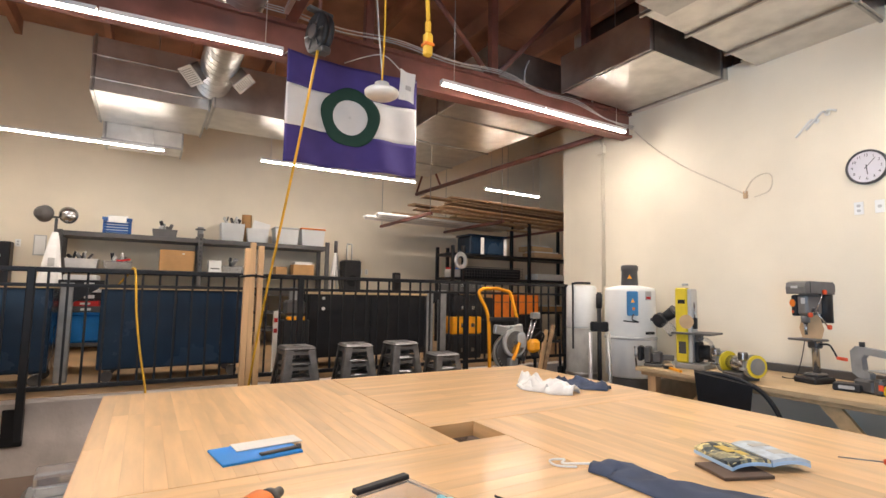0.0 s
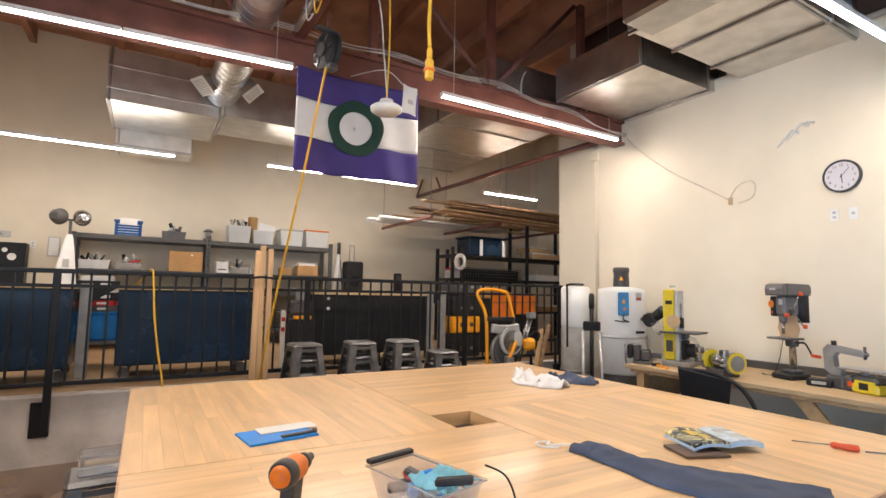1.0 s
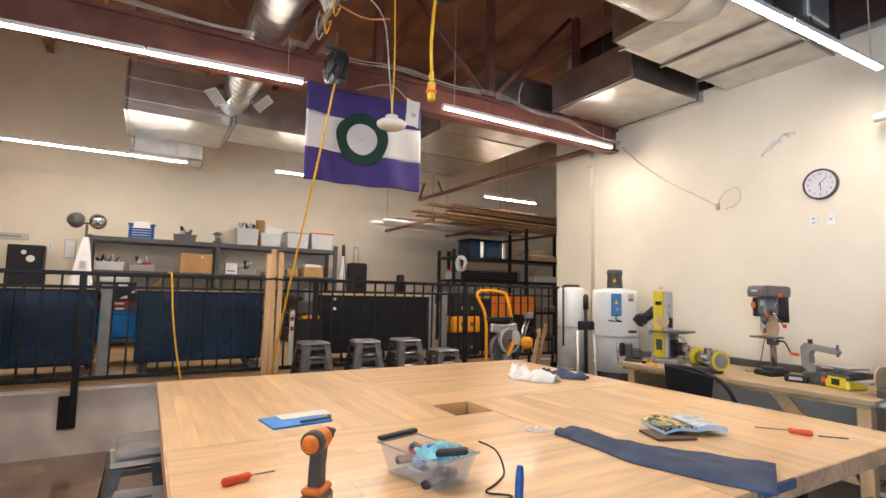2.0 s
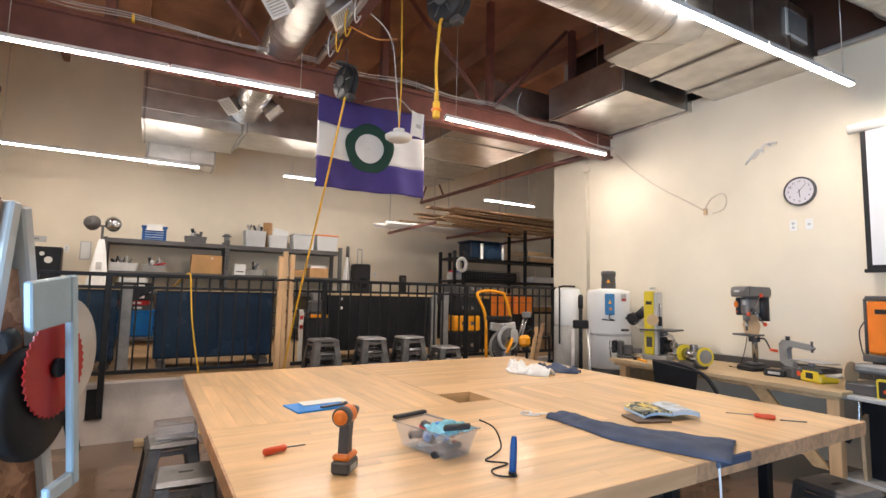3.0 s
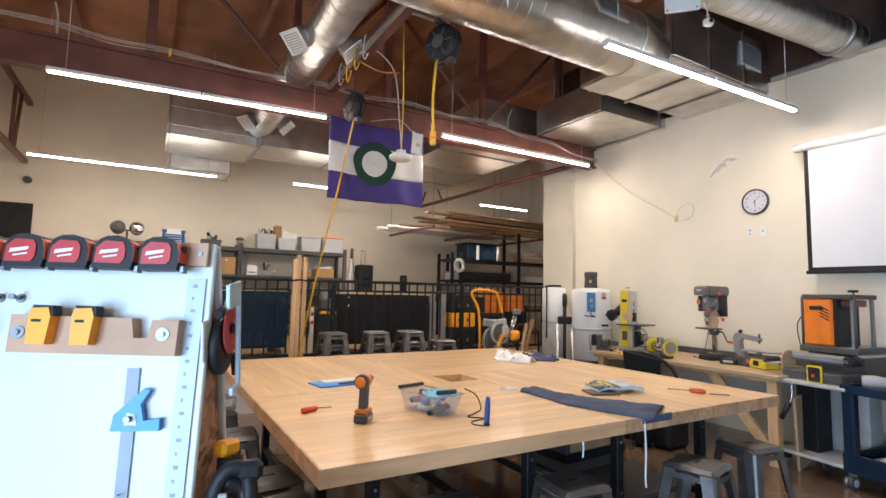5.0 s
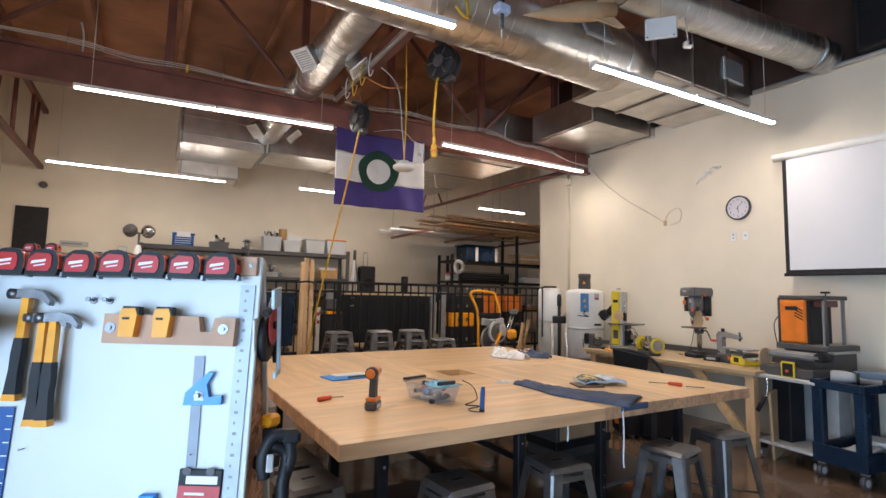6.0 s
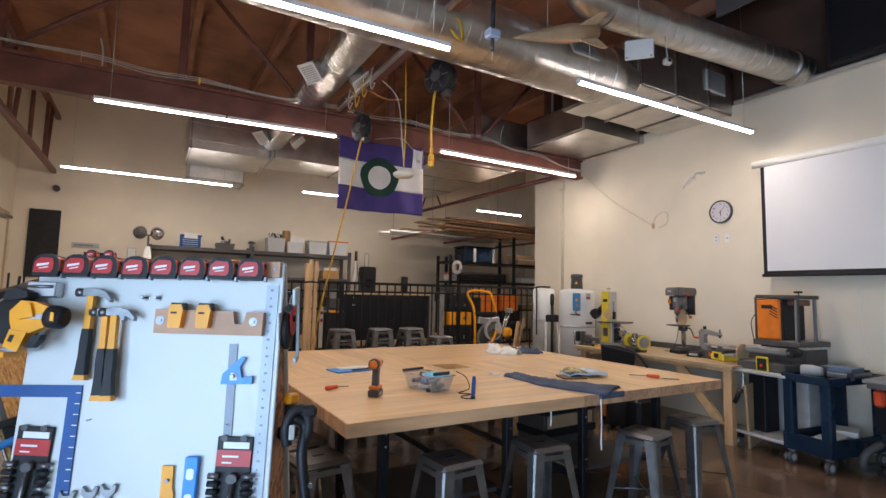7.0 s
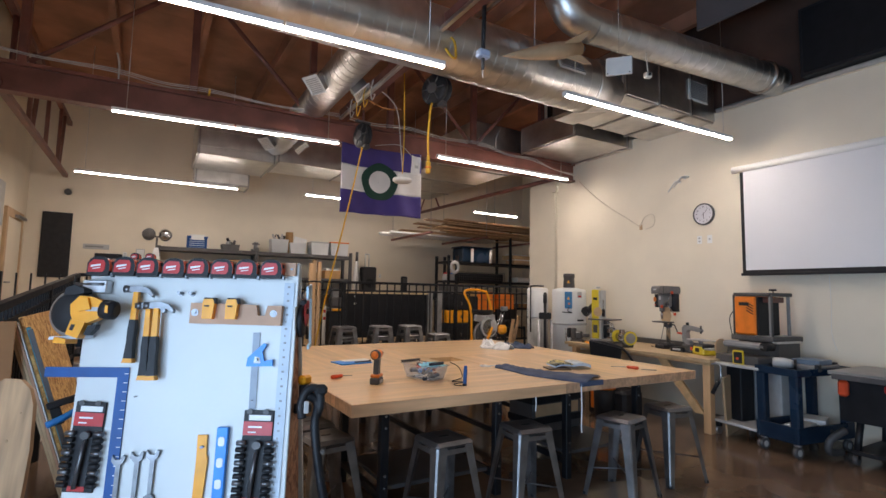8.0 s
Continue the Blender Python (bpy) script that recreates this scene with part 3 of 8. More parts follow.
# ---- the tool board (A-frame) and the tools that hang on it ----
ua, ta = radians(27.6), radians(5.0)
bu = Vector((math.cos(ua), -math.sin(ua), 0))
bout = Vector((-math.sin(ua), -math.cos(ua), 0))
bv = Vector((0, 0, math.cos(ta))) - bout * math.sin(ta)
by = bv.cross(bu)
BM = Matrix(((bu.x, by.x, bv.x, -0.5235), (bu.y, by.y, bv.y, 0.1352), (bu.z, by.z, bv.z, 1.396), (0, 0, 0, 1)))
VB = -1.39
board = thing("tool_board", "white painted A-frame tool board with particle board sides", "tool board", BM)
bx("front_panel", (-0.912, 0.060, 0.0, 0.018, VB, 0.29), M_board, board, 0.003)
bm = B()
lean = pose(0, 0.035, 0.29, 17.9)
box(bm, -0.912, 0.060, -0.018, 0.0, -1.72, 0.0, 0.003, lean)
part("back_panel", bm, M_board, board)
for u in (-0.89, 0.032):
    bm = B()
    a = [(0.02, 0.20), (0.02, VB + 0.01), (0.46, -1.26), (0.06, 0.20)]
    va = [bm.verts.new((u, y, z)) for y, z in a]
    vb = [bm.verts.new((u + 0.014, y, z)) for y, z in a]
    bm.faces.new(va)
    bm.faces.new(vb[::-1])
    for i in range(4):
        bm.faces.new((va[i], vb[i], vb[(i + 1) % 4], va[(i + 1) % 4]))
    part("side_panel", bm, M_osb, board, "flaky particle board side")
bx("top_strip", (-0.91, 0.048, -0.02, -0.0005, 0.225, 0.289), M_mdf, board, 0.002, "bare fibreboard strip")
rd("screw_head", (0.029, -0.024, 0.258), (0.029, -0.02, 0.258), 0.006, M_tool, board)


def on_board(u, v, a=0, y=0.0):
    return BM @ pose(u, y, v, 0, a, 0)


def rounded(w, h, r, n=4, x=0, z=0):
    """Outline of a rounded rectangle in x and z."""
    out = []
    for cx, cz, a0 in ((w / 2 - r, h / 2 - r, 0), (-w / 2 + r, h / 2 - r, 90), (-w / 2 + r, -h / 2 + r, 180), (w / 2 - r, -h / 2 + r, 270)):
        for k in range(n + 1):
            t = radians(a0 + 90 * k / n)
            out.append((x + cx + r * math.cos(t), z + cz + r * math.sin(t)))
    return out


def pr(name, pts, y0, y1, material, parent, label="", m=None):
    bm = B()
    prism(bm, pts, y0, y1, m)
    return part(name, bm, material, parent, label)


def tape_measure():
    t = thing("tape_measure", "red and black tape measure with a rubber edge", "tape measure", None, "tape measures on the board")
    body = [(-0.05, 0.0), (0.046, 0.0), (0.05, 0.012), (0.05, 0.045), (0.043, 0.068), (0.03, 0.081), (0.008, 0.087), (-0.02, 0.085), (-0.038, 0.076), (-0.05, 0.055)]
    pr("case", body, -0.07, -0.022, M_blackpl, t)
    face = [(-0.043, 0.014), (0.022, 0.014), (0.031, 0.026), (0.031, 0.055), (0.022, 0.070), (-0.022, 0.072), (-0.041, 0.054)]
    pr("face_plate", face, -0.0735, -0.0702, M_red, t, "glossy red face plate")
    pr("emblem", [(-0.032, 0.036), (0.012, 0.044), (0.014, 0.052), (-0.030, 0.046)], -0.0745, -0.0737, M_white, t)
    pr("emblem_bar", [(-0.022, 0.027), (0.012, 0.033), (0.012, 0.037), (-0.022, 0.031)], -0.0745, -0.0737, M_white, t)
    pr("front_shell", [(0.036, 0.02), (0.0515, 0.02), (0.0515, 0.046), (0.045, 0.067), (0.036, 0.075)], -0.069, -0.020, M_redor, t, "orange-red front shell")
    bx("lock_button", (0.047, 0.054, -0.054, -0.036, 0.048, 0.066), M_blackpl, t, 0.002)
    bx("hook", (0.05, 0.060, -0.058, -0.034, -0.006, 0.012), M_tool, t, 0.001)
    return t


tm = tape_measure()
tm.matrix_basis = on_board(-0.842, 0.206)
for i in range(1, 8):
    copy_thing(tm, on_board(-0.842 + i * 0.1121 + random.uniform(-0.004, 0.004), 0.206 + random.uniform(-0.002, 0.002), random.uniform(-1.5, 1.5)))

for u in (-0.735, -0.665):
    copy_thing(tm, on_board(u, 0.2905, 0, 0.05) @ Matrix.Scale(0.42, 4))

# circular saw
cs = thing("circular_saw", "yellow cordless circular saw with a black motor cap", "power saw", on_board(-0.903, 0.035))
bm = B()
lathe(bm, [(0.02, 0.0), (0.106, 0.0), (0.110, 0.004), (0.110, 0.022), (0.102, 0.030), (0.02, 0.030)], 40, pose(-0.036, -0.018, -0.004, 90, 0, 0))
part("lower_guard", bm, M_alu, cs, "brushed grey blade guard")
bm = B()
lathe(bm, [(0.02, 0.0), (0.088, 0.0), (0.094, 0.006), (0.092, 0.034), (0.080, 0.042), (0.02, 0.042)], 36, pose(-0.018, -0.048, -0.004, 90, 0, 0))
part("upper_guard", bm, M_blackpl, cs)
pr("motor_body", [(0.004, 0.030), (0.040, 0.070), (0.090, 0.066), (0.140, 0.048), (0.134, -0.028), (0.084, -0.050), (0.020, -0.036), (0.010, -0.010)], -0.135, -0.0905, M_yellow, cs)
pr("top_hump", [(0.050, 0.062), (0.082, 0.060), (0.100, 0.01), (0.050, 0.0), (0.025, 0.03)], -0.148, -0.1352, M_yellow, cs)
pr("handle", [(0.018, -0.036), (0.080, -0.046), (0.055, -0.118), (0.002, -0.100)], -0.14, -0.0905, M_yellow, cs)
pr("grip_slot", [(0.025, -0.056), (0.040, -0.058), (0.032, -0.084), (0.017, -0.080)], -0.142, -0.1402, M_blackpl, cs)
pr("trigger_grip", [(0.084, -0.060), (0.122, -0.055), (0.116, -0.075), (0.092, -0.104), (0.070, -0.102)], -0.125, -0.0905, M_blackpl, cs)
bm = B()
lathe(bm, [(0.02, 0.0), (0.042, 0.004), (0.044, 0.03), (0.040, 0.055), (0.026, 0.064)], 24, pose(0.132, -0.112, 0.014, 0, 98, 0))
part("motor_cap", bm, M_blackpl, cs)
pr("cap_mark", [(0.168, -0.004), (0.182, -0.006), (0.180, 0.026), (0.168, 0.028)], -0.159, -0.156, M_yellow, cs)
bx("name_plate", (0.072, 0.132, -0.1375, -0.1352, 0.002, 0.020), M_lgrey, cs, 0.001)
pr("top_knob", [(-0.048, 0.074), (-0.040, 0.108), (0.000, 0.118), (0.038, 0.104), (0.040, 0.084), (0.000, 0.074)], -0.11, -0.055, M_blackpl, cs)
pr("base_plate", [(-0.100, -0.125), (0.050, -0.118), (0.058, -0.05), (0.046, -0.05), (0.030, -0.105), (-0.100, -0.112)], -0.088, -0.02, M_alu, cs)
pr("foot", [(-0.066, -0.138), (-0.012, -0.142), (-0.012, -0.122), (-0.062, -0.112)], -0.11, -0.03, M_yellow, cs)

# claw hammers
def hammer(a, group="hammers on the board"):
    hm = thing("claw_hammer", "claw hammer with a yellow and black grip", "hammer", None, group)
    pr("neck", [(-0.011, -0.02), (0.011, -0.02), (0.013, -0.15), (-0.013, -0.15)], -0.045, -0.022, M_yellow, hm)
    pr("grip", [(-0.013, -0.15), (0.013, -0.15), (0.016, -0.20), (0.014, -0.25), (0.019, -0.325), (-0.019, -0.325), (-0.014, -0.25), (-0.016, -0.20)], -0.048, -0.018, M_blackpl, hm)
    pr("end_cap", [(-0.019, -0.325), (0.019, -0.325), (0.023, -0.345), (-0.023, -0.345)], -0.049, -0.017, M_yellow, hm)
    pr("head", [(-0.03, -0.022), (0.022, -0.022), (0.05, -0.026), (0.075, -0.045), (0.078, -0.03), (0.055, -0.004), (0.02, 0.008), (-0.03, 0.004)], -0.046, -0.020, M_tool, hm)
    rd("striking_face", (-0.03, -0.033, -0.009), (-0.058, -0.033, -0.009), 0.016, M_tool, hm, 0.018)
    return hm


h1 = hammer(0)
h1.matrix_basis = on_board(-0.672, 0.155, 0.5)
copy_thing(h1, on_board(-0.610, 0.080, -1.5))
copy_thing(h1, on_board(-0.568, 0.080, -1.5, -0.012))

# holder with small yellow tapes
hold = thing("tape_holder", "bare fibreboard holder with a notch and two bolts", "holder", on_board(0.008, -0.012))
pr("holder_plate", [(-0.428, 0.005), (-0.01, 0.0), (-0.008, 0.092), (-0.075, 0.092), (-0.085, 0.045), (-0.118, 0.045), (-0.128, 0.095), (-0.428, 0.10)], -0.04, -0.0005, M_mdf, hold)
for u in (-0.405, -0.045):
    rd("washer", (u, -0.043, 0.055), (u, -0.04, 0.055), 0.017, M_tool, hold, seg=16)
    rd("bolt_head", (u, -0.048, 0.055), (u, -0.043, 0.055), 0.007, M_tool, hold, seg=6)
for u in (-0.335, -0.23):
    yt = thing("pocket_tape", "small yellow and black tape measure", "tape measure", on_board(u + 0.008, 0.034), "yellow tapes in the holder")
    pr("case", [(-0.026, -0.02), (0.020, -0.02), (0.026, 0.05), (0.018, 0.072), (-0.024, 0.07), (-0.028, 0.05)], -0.072, -0.04, M_yellow, yt)
    pr("top_cap", [(-0.026, 0.056), (0.030, 0.05), (0.026, 0.077), (-0.022, 0.078)], -0.068, -0.036, M_blackpl, yt)
    bx("slot", (-0.018, 0.004, -0.0735, -0.072, 0.035, 0.042), M_blackpl, yt)
for u in (-0.484, -0.432):
    pg = thing("peg_hook", "bright steel peg hook", "hook", on_board(u, 0.131), "steel peg hooks")
    rd("washer", (0, -0.004, 0), (0, 0, 0), 0.012, M_tool, pg)
    rd("pin", (0, -0.03, 0.003), (0, -0.004, 0), 0.005, M_tool, pg)
    rd("tip", (0, -0.036, 0.003), (0, -0.03, 0.003), 0.008, M_tool, pg)
# bracket at the top corner
cl = thing("clamp", "grey steel corner clamp with a screw", "clamp", on_board(-0.865, 0.155))
bx("jaw", (-0.05, 0.06, -0.05, -0.0005, -0.03, 0.03), M_alu, cl, 0.004)
rd("screw", (-0.09, -0.04, 0.01), (0.05, -0.055, 0.01), 0.007, M_tool, cl)
rd("handle_bar", (-0.09, -0.04, -0.03), (-0.09, -0.04, 0.05), 0.005, M_blackpl, cl)

# combination square, rules, levels
M_rule = mat("satin_rule_steel", (0.25, 0.28, 0.32), 0.5, 0.2)
M_rule2 = mat("satin_rule_aluminium", (0.48, 0.54, 0.60), 0.5, 0.1)
sq = thing("combination_square", "steel rule with a blue combination square head", "square", on_board(-0.118, -0.035, -1))
bx("rule", (-0.016, 0.016, -0.006, -0.003, -0.46, -0.01), M_rule, sq)
pr("square_head", [(-0.035, -0.165), (0.085, -0.165), (0.085, -0.135), (0.045, -0.14), (0.035, -0.10), (0.055, -0.065), (0.04, -0.06), (-0.03, -0.125)], -0.022, -0.0065, M_bblue, sq)
pr("vial_window", [(0.0, -0.15), (0.03, -0.15), (0.025, -0.125), (0.004, -0.12)], -0.024, -0.0225, M_white, sq)
rd("lock_knob", (0.012, -0.04, -0.135), (0.012, -0.024, -0.135), 0.008, M_tool, sq)
lr = thing("steel_rule", "long aluminium straight edge with tick marks", "ruler", on_board(0.019, -0.012, 0.4))
bx("rule_blade", (-0.024, 0.024, -0.006, -0.002, -1.15, 0.205), M_rule2, lr)
for i in range(40):
    bx("tick_mark", (-0.008, -0.008 + (0.006 if i % 2 else 0.012), -0.0068, -0.0061, 0.18 - i * 0.033, 0.189 - i * 0.033), M_grey, lr)
fs = thing("framing_square", "large blue aluminium framing square", "square", on_board(-0.679, -0.212, -0.2))
pr("square_blade", [(0, 0), (0, -1.0), (-0.05, -1.0), (-0.05, -0.045), (-0.375, -0.045), (-0.375, 0)], -0.008, -0.003, M_blue, fs)
for i in range(22):
    bx("tick_mark", (-0.02, -0.002, -0.0088, -0.0081, -0.03 - i * 0.04, -0.027 - i * 0.04), M_white, fs)
lv = thing("spirit_level", "bright blue spirit level with white vials", "level", on_board(-0.229, -0.47, 0) @ Matrix.Diagonal((1.25, 1, 1, 1)))
bx("body", (-0.019, 0.019, -0.03, -0.003, -0.62, 0.0), M_bblue, lv, 0.002)
for i in range(4):
    pr("vial_window", rounded(0.022, 0.04, 0.009, 3, 0, -0.06 - i * 0.09), -0.0325, -0.0302, M_white, lv)
yk = thing("pry_bar", "flat yellow pry bar on a nail", "pry bar", on_board(-0.315, -0.505, 0) @ Matrix.Diagonal((1.3, 1, 1, 1)))
pr("blade", [(-0.02, 0.0), (0.012, 0.0), (0.014, -0.08), (0.02, -0.1), (0.006, -0.5), (-0.022, -0.5), (-0.018, -0.1)], -0.016, -0.004, M_yellow, yk)
rd("nail", (0.0, -0.03, -0.05), (0.0, -0.003, -0.05), 0.006, M_tool, yk)


def socket_set(m):
    s = thing("socket_set", "carded ratchet and socket set with a red header", "socket set", m, "carded socket sets")
    bx("card", (-0.05, 0.06, -0.012, -0.002, -0.37, 0.0), M_blackpl, s, 0.002)
    bx("header", (-0.048, 0.058, -0.0145, -0.0122, -0.10, -0.045), M_red, s)
    bx("text_bar", (-0.03, 0.02, -0.0155, -0.0146, -0.07, -0.063), M_white, s)
    bx("text_bar", (-0.03, 0.0, -0.0155, -0.0146, -0.09, -0.085), M_white, s)
    bx("label_window", (-0.03, 0.05, -0.0145, -0.0122, -0.04, -0.018), M_white, s)
    for u in (-0.03, 0.03):
        rd("hanger_ring", (u, -0.016, -0.005), (u, -0.012, -0.005), 0.011, M_dgrey, s, seg=14)
    rd("ratchet_handle", (0.0, -0.03, -0.35), (0.012, -0.03, -0.15), 0.008, M_tool, s, 0.006)
    rd("ratchet_head", (0.012, -0.04, -0.135), (0.012, -0.014, -0.135), 0.016, M_dgrey, s, seg=16)
    for side in (-1, 1):
        for i in range(9):
            z = -0.13 - i * 0.026
            rd("socket", (0.005 + side * 0.068, -0.024, z), (0.005 + side * 0.035, -0.024, z), 0.0105, M_blackpl if i % 3 else M_tool, s, seg=10)
    bx("foot_label", (-0.03, 0.03, -0.0145, -0.0122, -0.365, -0.345), M_red, s)
    return s


s1 = socket_set(on_board(-0.83, -0.365, 2.3) @ Matrix.Diagonal((1.2, 1.1, 1.04, 1)))
copy_thing(s1, on_board(-0.081, -0.397, 1.3) @ Matrix.Diagonal((1.02, 1.1, 1.04, 1)))
for i, (u, v, ln) in enumerate(((-0.675, -0.605, 0.24), (-0.595, -0.59, 0.22), (-0.528, -0.582, 0.17))):
    w = thing("wrench", "bright steel combination wrench hanging on the board", "wrench", on_board(u, v, 0) @ Matrix.Diagonal((1.45, 1.2, 1.05, 1)), "wrenches on the board")
    pr("shank", [(-0.007, -0.01), (0.007, -0.01), (0.006, -ln), (-0.006, -ln)], -0.014, -0.006, M_tool, w)
    pr("open_jaw", [(-0.018, 0.012), (-0.008, -0.006), (0.006, -0.006), (0.012, 0.012), (0.02, 0.008), (0.016, -0.018), (0.006, -0.03), (-0.008, -0.03), (-0.02, -0.012)], -0.018, -0.004, M_tool, w)
    rd("box_end", (0, -0.019, -ln - 0.01), (0, -0.003, -ln - 0.01), 0.015, M_tool, w, seg=14)
for u, v in ((-0.636, -0.34), (-0.115, -0.353)):
    n = thing("nail", "small dark nail in the board", "nail", on_board(u, v), "loose nails")
    rd("shank", (0, -0.02, 0), (0, 0, 0), 0.002, M_grey, n, seg=6)
    rd("nail_head", (0, -0.022, 0), (0, -0.02, 0), 0.004, M_grey, n, seg=8)

# saw blade in a pale blue frame on the far leaf
hs = thing("blade_holder", "red saw blade and black grinder guard in a pale blue frame", "blade holder", pose(-0.419, 0.155, 1.441, 0, -8, 64) @ Matrix.Diagonal((0.56, 0.58, 0.64, 1)))
bm = B()
lathe(bm, [(0.06, 0.0), (0.118, 0.0), (0.126, 0.008), (0.126, 0.034), (0.114, 0.044), (0.02, 0.044)], 44, pose(0.012, 0.044, -0.06, 90, 0, 0))
part("guard", bm, M_blackpl, hs)
rd("guard_lever", (0.11, 0.0, -0.12), (0.14, 0.0, -0.22), 0.014, M_blackpl, hs)
rd("wing_nut", (-0.13, -0.01, 0.10), (-0.10, -0.02, 0.11), 0.022, M_blackpl, hs, seg=10)
bm = B()
teeth = [((0.113 if k % 2 else 0.106) * math.cos(math.tau * k / 80), (0.113 if k % 2 else 0.106) * math.sin(math.tau * k / 80)) for k in range(80)]
prism(bm, [(0.045 + x, 0.01 + z) for x, z in teeth], -0.014, -0.010)
part("saw_blade", bm, M_red, hs, "red painted toothed blade")
for k in range(5):
    bx("print_bar", (0.078, 0.089, -0.0155, -0.0145, 0.035 - 0.012 * k, 0.041 - 0.012 * k), M_paper, hs)
rd("hub", (0.045, -0.026, 0.01), (0.045, -0.0145, 0.01), 0.022, M_blackpl, hs)
rd("silver_blade", (0.14, 0.02, 0.02), (0.14, 0.024, 0.02), 0.135, M_alu, hs, seg=48, label="bare steel saw blade")
M_frame = mat("pale_blue_paint", (0.50, 0.66, 0.76), 0.35)
for d in ((-0.09, 0.05, -0.05, -0.03, 0.115, 0.22), (0.05, 0.078, -0.05, -0.03, -0.27, 0.22), (-0.04, 0.05, -0.05, -0.03, -0.27, -0.235)):
    bx("frame_bar", d, M_frame, hs, 0.004)
bx("bracket", (-0.15, -0.05, 0.046, 0.060, -0.10, 0.07), M_plastic, hs, 0.004)
dv = thing("cordless_drill", "yellow and black cordless tool hanging on the board side", "drill", BM @ pose(0.085, 0.14, -0.27, 0, 0, 70) @ Matrix.Scale(0.72, 4))
bx("motor_body", (-0.05, 0.05, -0.035, 0.025, -0.03, 0.03), M_yellow, dv, 0.014)
bx("grip", (-0.03, 0.02, -0.03, 0.02, -0.16, -0.03), M_blackpl, dv, 0.01)
bx("battery", (-0.06, 0.05, -0.045, 0.035, -0.22, -0.155), M_blackpl, dv, 0.008)
gn = thing("rivet_gun", "black long-handled tool hanging by the board", "tool", BM @ pose(0.13, 0.05, -0.47, 0, 0, 20) @ Matrix.Scale(1.12, 4))
tb("handle_bar", [(-0.005, 0, 0.12), (0.04, 0, 0.09), (0.03, -0.02, 0.0), (0.05, -0.03, -0.15), (0.09, -0.03, -0.35), (0.10, -0.03, -0.55)], 0.019, M_black, gn)
tb("jaw", [(-0.022, -0.01, 0.03), (-0.03, -0.01, 0.09), (-0.005, -0.01, 0.145), (0.035, -0.01, 0.145), (0.05, -0.01, 0.09), (0.035, -0.01, 0.03)], 0.018, M_blackpl, gn)
bx("head_block", (0.02, 0.075, -0.03, 0.02, 0.12, 0.165), M_blackpl, gn, 0.012)
bx("plate", (-0.02, 0.0, -0.03, -0.02, 0.05, 0.10), M_lgrey, gn, 0.003)
for z in (-0.1, -0.3, -0.48):
    rd("bolt_head", (0.06, -0.06, z), (0.06, -0.045, z), 0.008, M_tool, gn, seg=8)

# ---- things on the table ----
Z = TZ + 0.0005
nb = thing("notebook", "bright blue notebook with a white sheet and pencil marks on it", "notebook", pose(0.62, 2.27, Z, 0, 0, 8))
bx("cover", (-0.16, 0.16, -0.115, 0.115, 0, 0.008), M_bblue, nb, 0.001)
bx("page_block", (-0.157, 0.159, -0.112, 0.112, 0.0085, 0.0095), M_bblue, nb)
pp = thing("paper_sheet", "white folded paper sheet on the notebook", "paper", pose(0.68, 2.34, Z + 0.0105, 0, 0, 6))
bx("sheet", (-0.14, 0.14, -0.055, 0.055, 0, 0.004), M_paper, pp, 0.001)
pn = thing("key_ring", "small dark metal tool on the notebook", "tool", pose(0.70, 2.20, Z + 0.0105, 0, 0, 12))
bx("bar", (-0.08, 0.08, -0.012, 0.012, 0, 0.01), M_dgrey, pn, 0.003)
rd("ring", (0.08, 0, 0.005), (0.095, 0, 0.005), 0.012, M_gun, pn)

dr = thing("cordless_drill", "orange and grey cordless impact driver standing on its battery", "drill", pose(0.405, 1.16, Z, 0, 0, 48) @ Matrix.Scale(0.96, 4))
bx("battery", (-0.055, 0.055, -0.038, 0.038, 0, 0.05), M_dgrey, dr, 0.008)
bx("battery_shoe", (-0.05, 0.05, -0.036, 0.036, 0.0505, 0.075), M_orange, dr, 0.008)
bx("label_plate", (-0.035, 0.03, -0.0395, -0.0382, 0.012, 0.034), M_lgrey, dr)
bm = B()
prism(bm, [(-0.028, 0.07), (0.024, 0.07), (0.022, 0.13), (0.034, 0.20), (-0.016, 0.20), (-0.024, 0.13)], -0.02, 0.02)
part("grip", bm, M_dgrey, dr)
bx("trigger", (0.024, 0.04, -0.009, 0.009, 0.155, 0.19), M_blackpl, dr, 0.003)
bm = B()
lathe(bm, [(0.0, -0.078), (0.018, -0.077), (0.027, -0.070), (0.030, -0.060), (0.036, -0.055), (0.037, -0.02), (0.036, 0.03), (0.026, 0.05)], 18, pose(0, 0, 0.222, 0, 90, 0))
part("motor_housing", bm, M_orange, dr)
bm = B()
lathe(bm, [(0.027, 0.05), (0.024, 0.075), (0.014, 0.085), (0.012, 0.115)], 16, pose(0, 0, 0.222, 0, 90, 0))
part("chuck", bm, M_dgrey, dr)
bm = B()
lathe(bm, [(0.034, -0.060), (0.039, -0.054), (0.040, -0.028), (0.038, -0.022)], 18, pose(0, 0, 0.222, 0, 90, 0))
part("grey_band", bm, M_dgrey, dr)

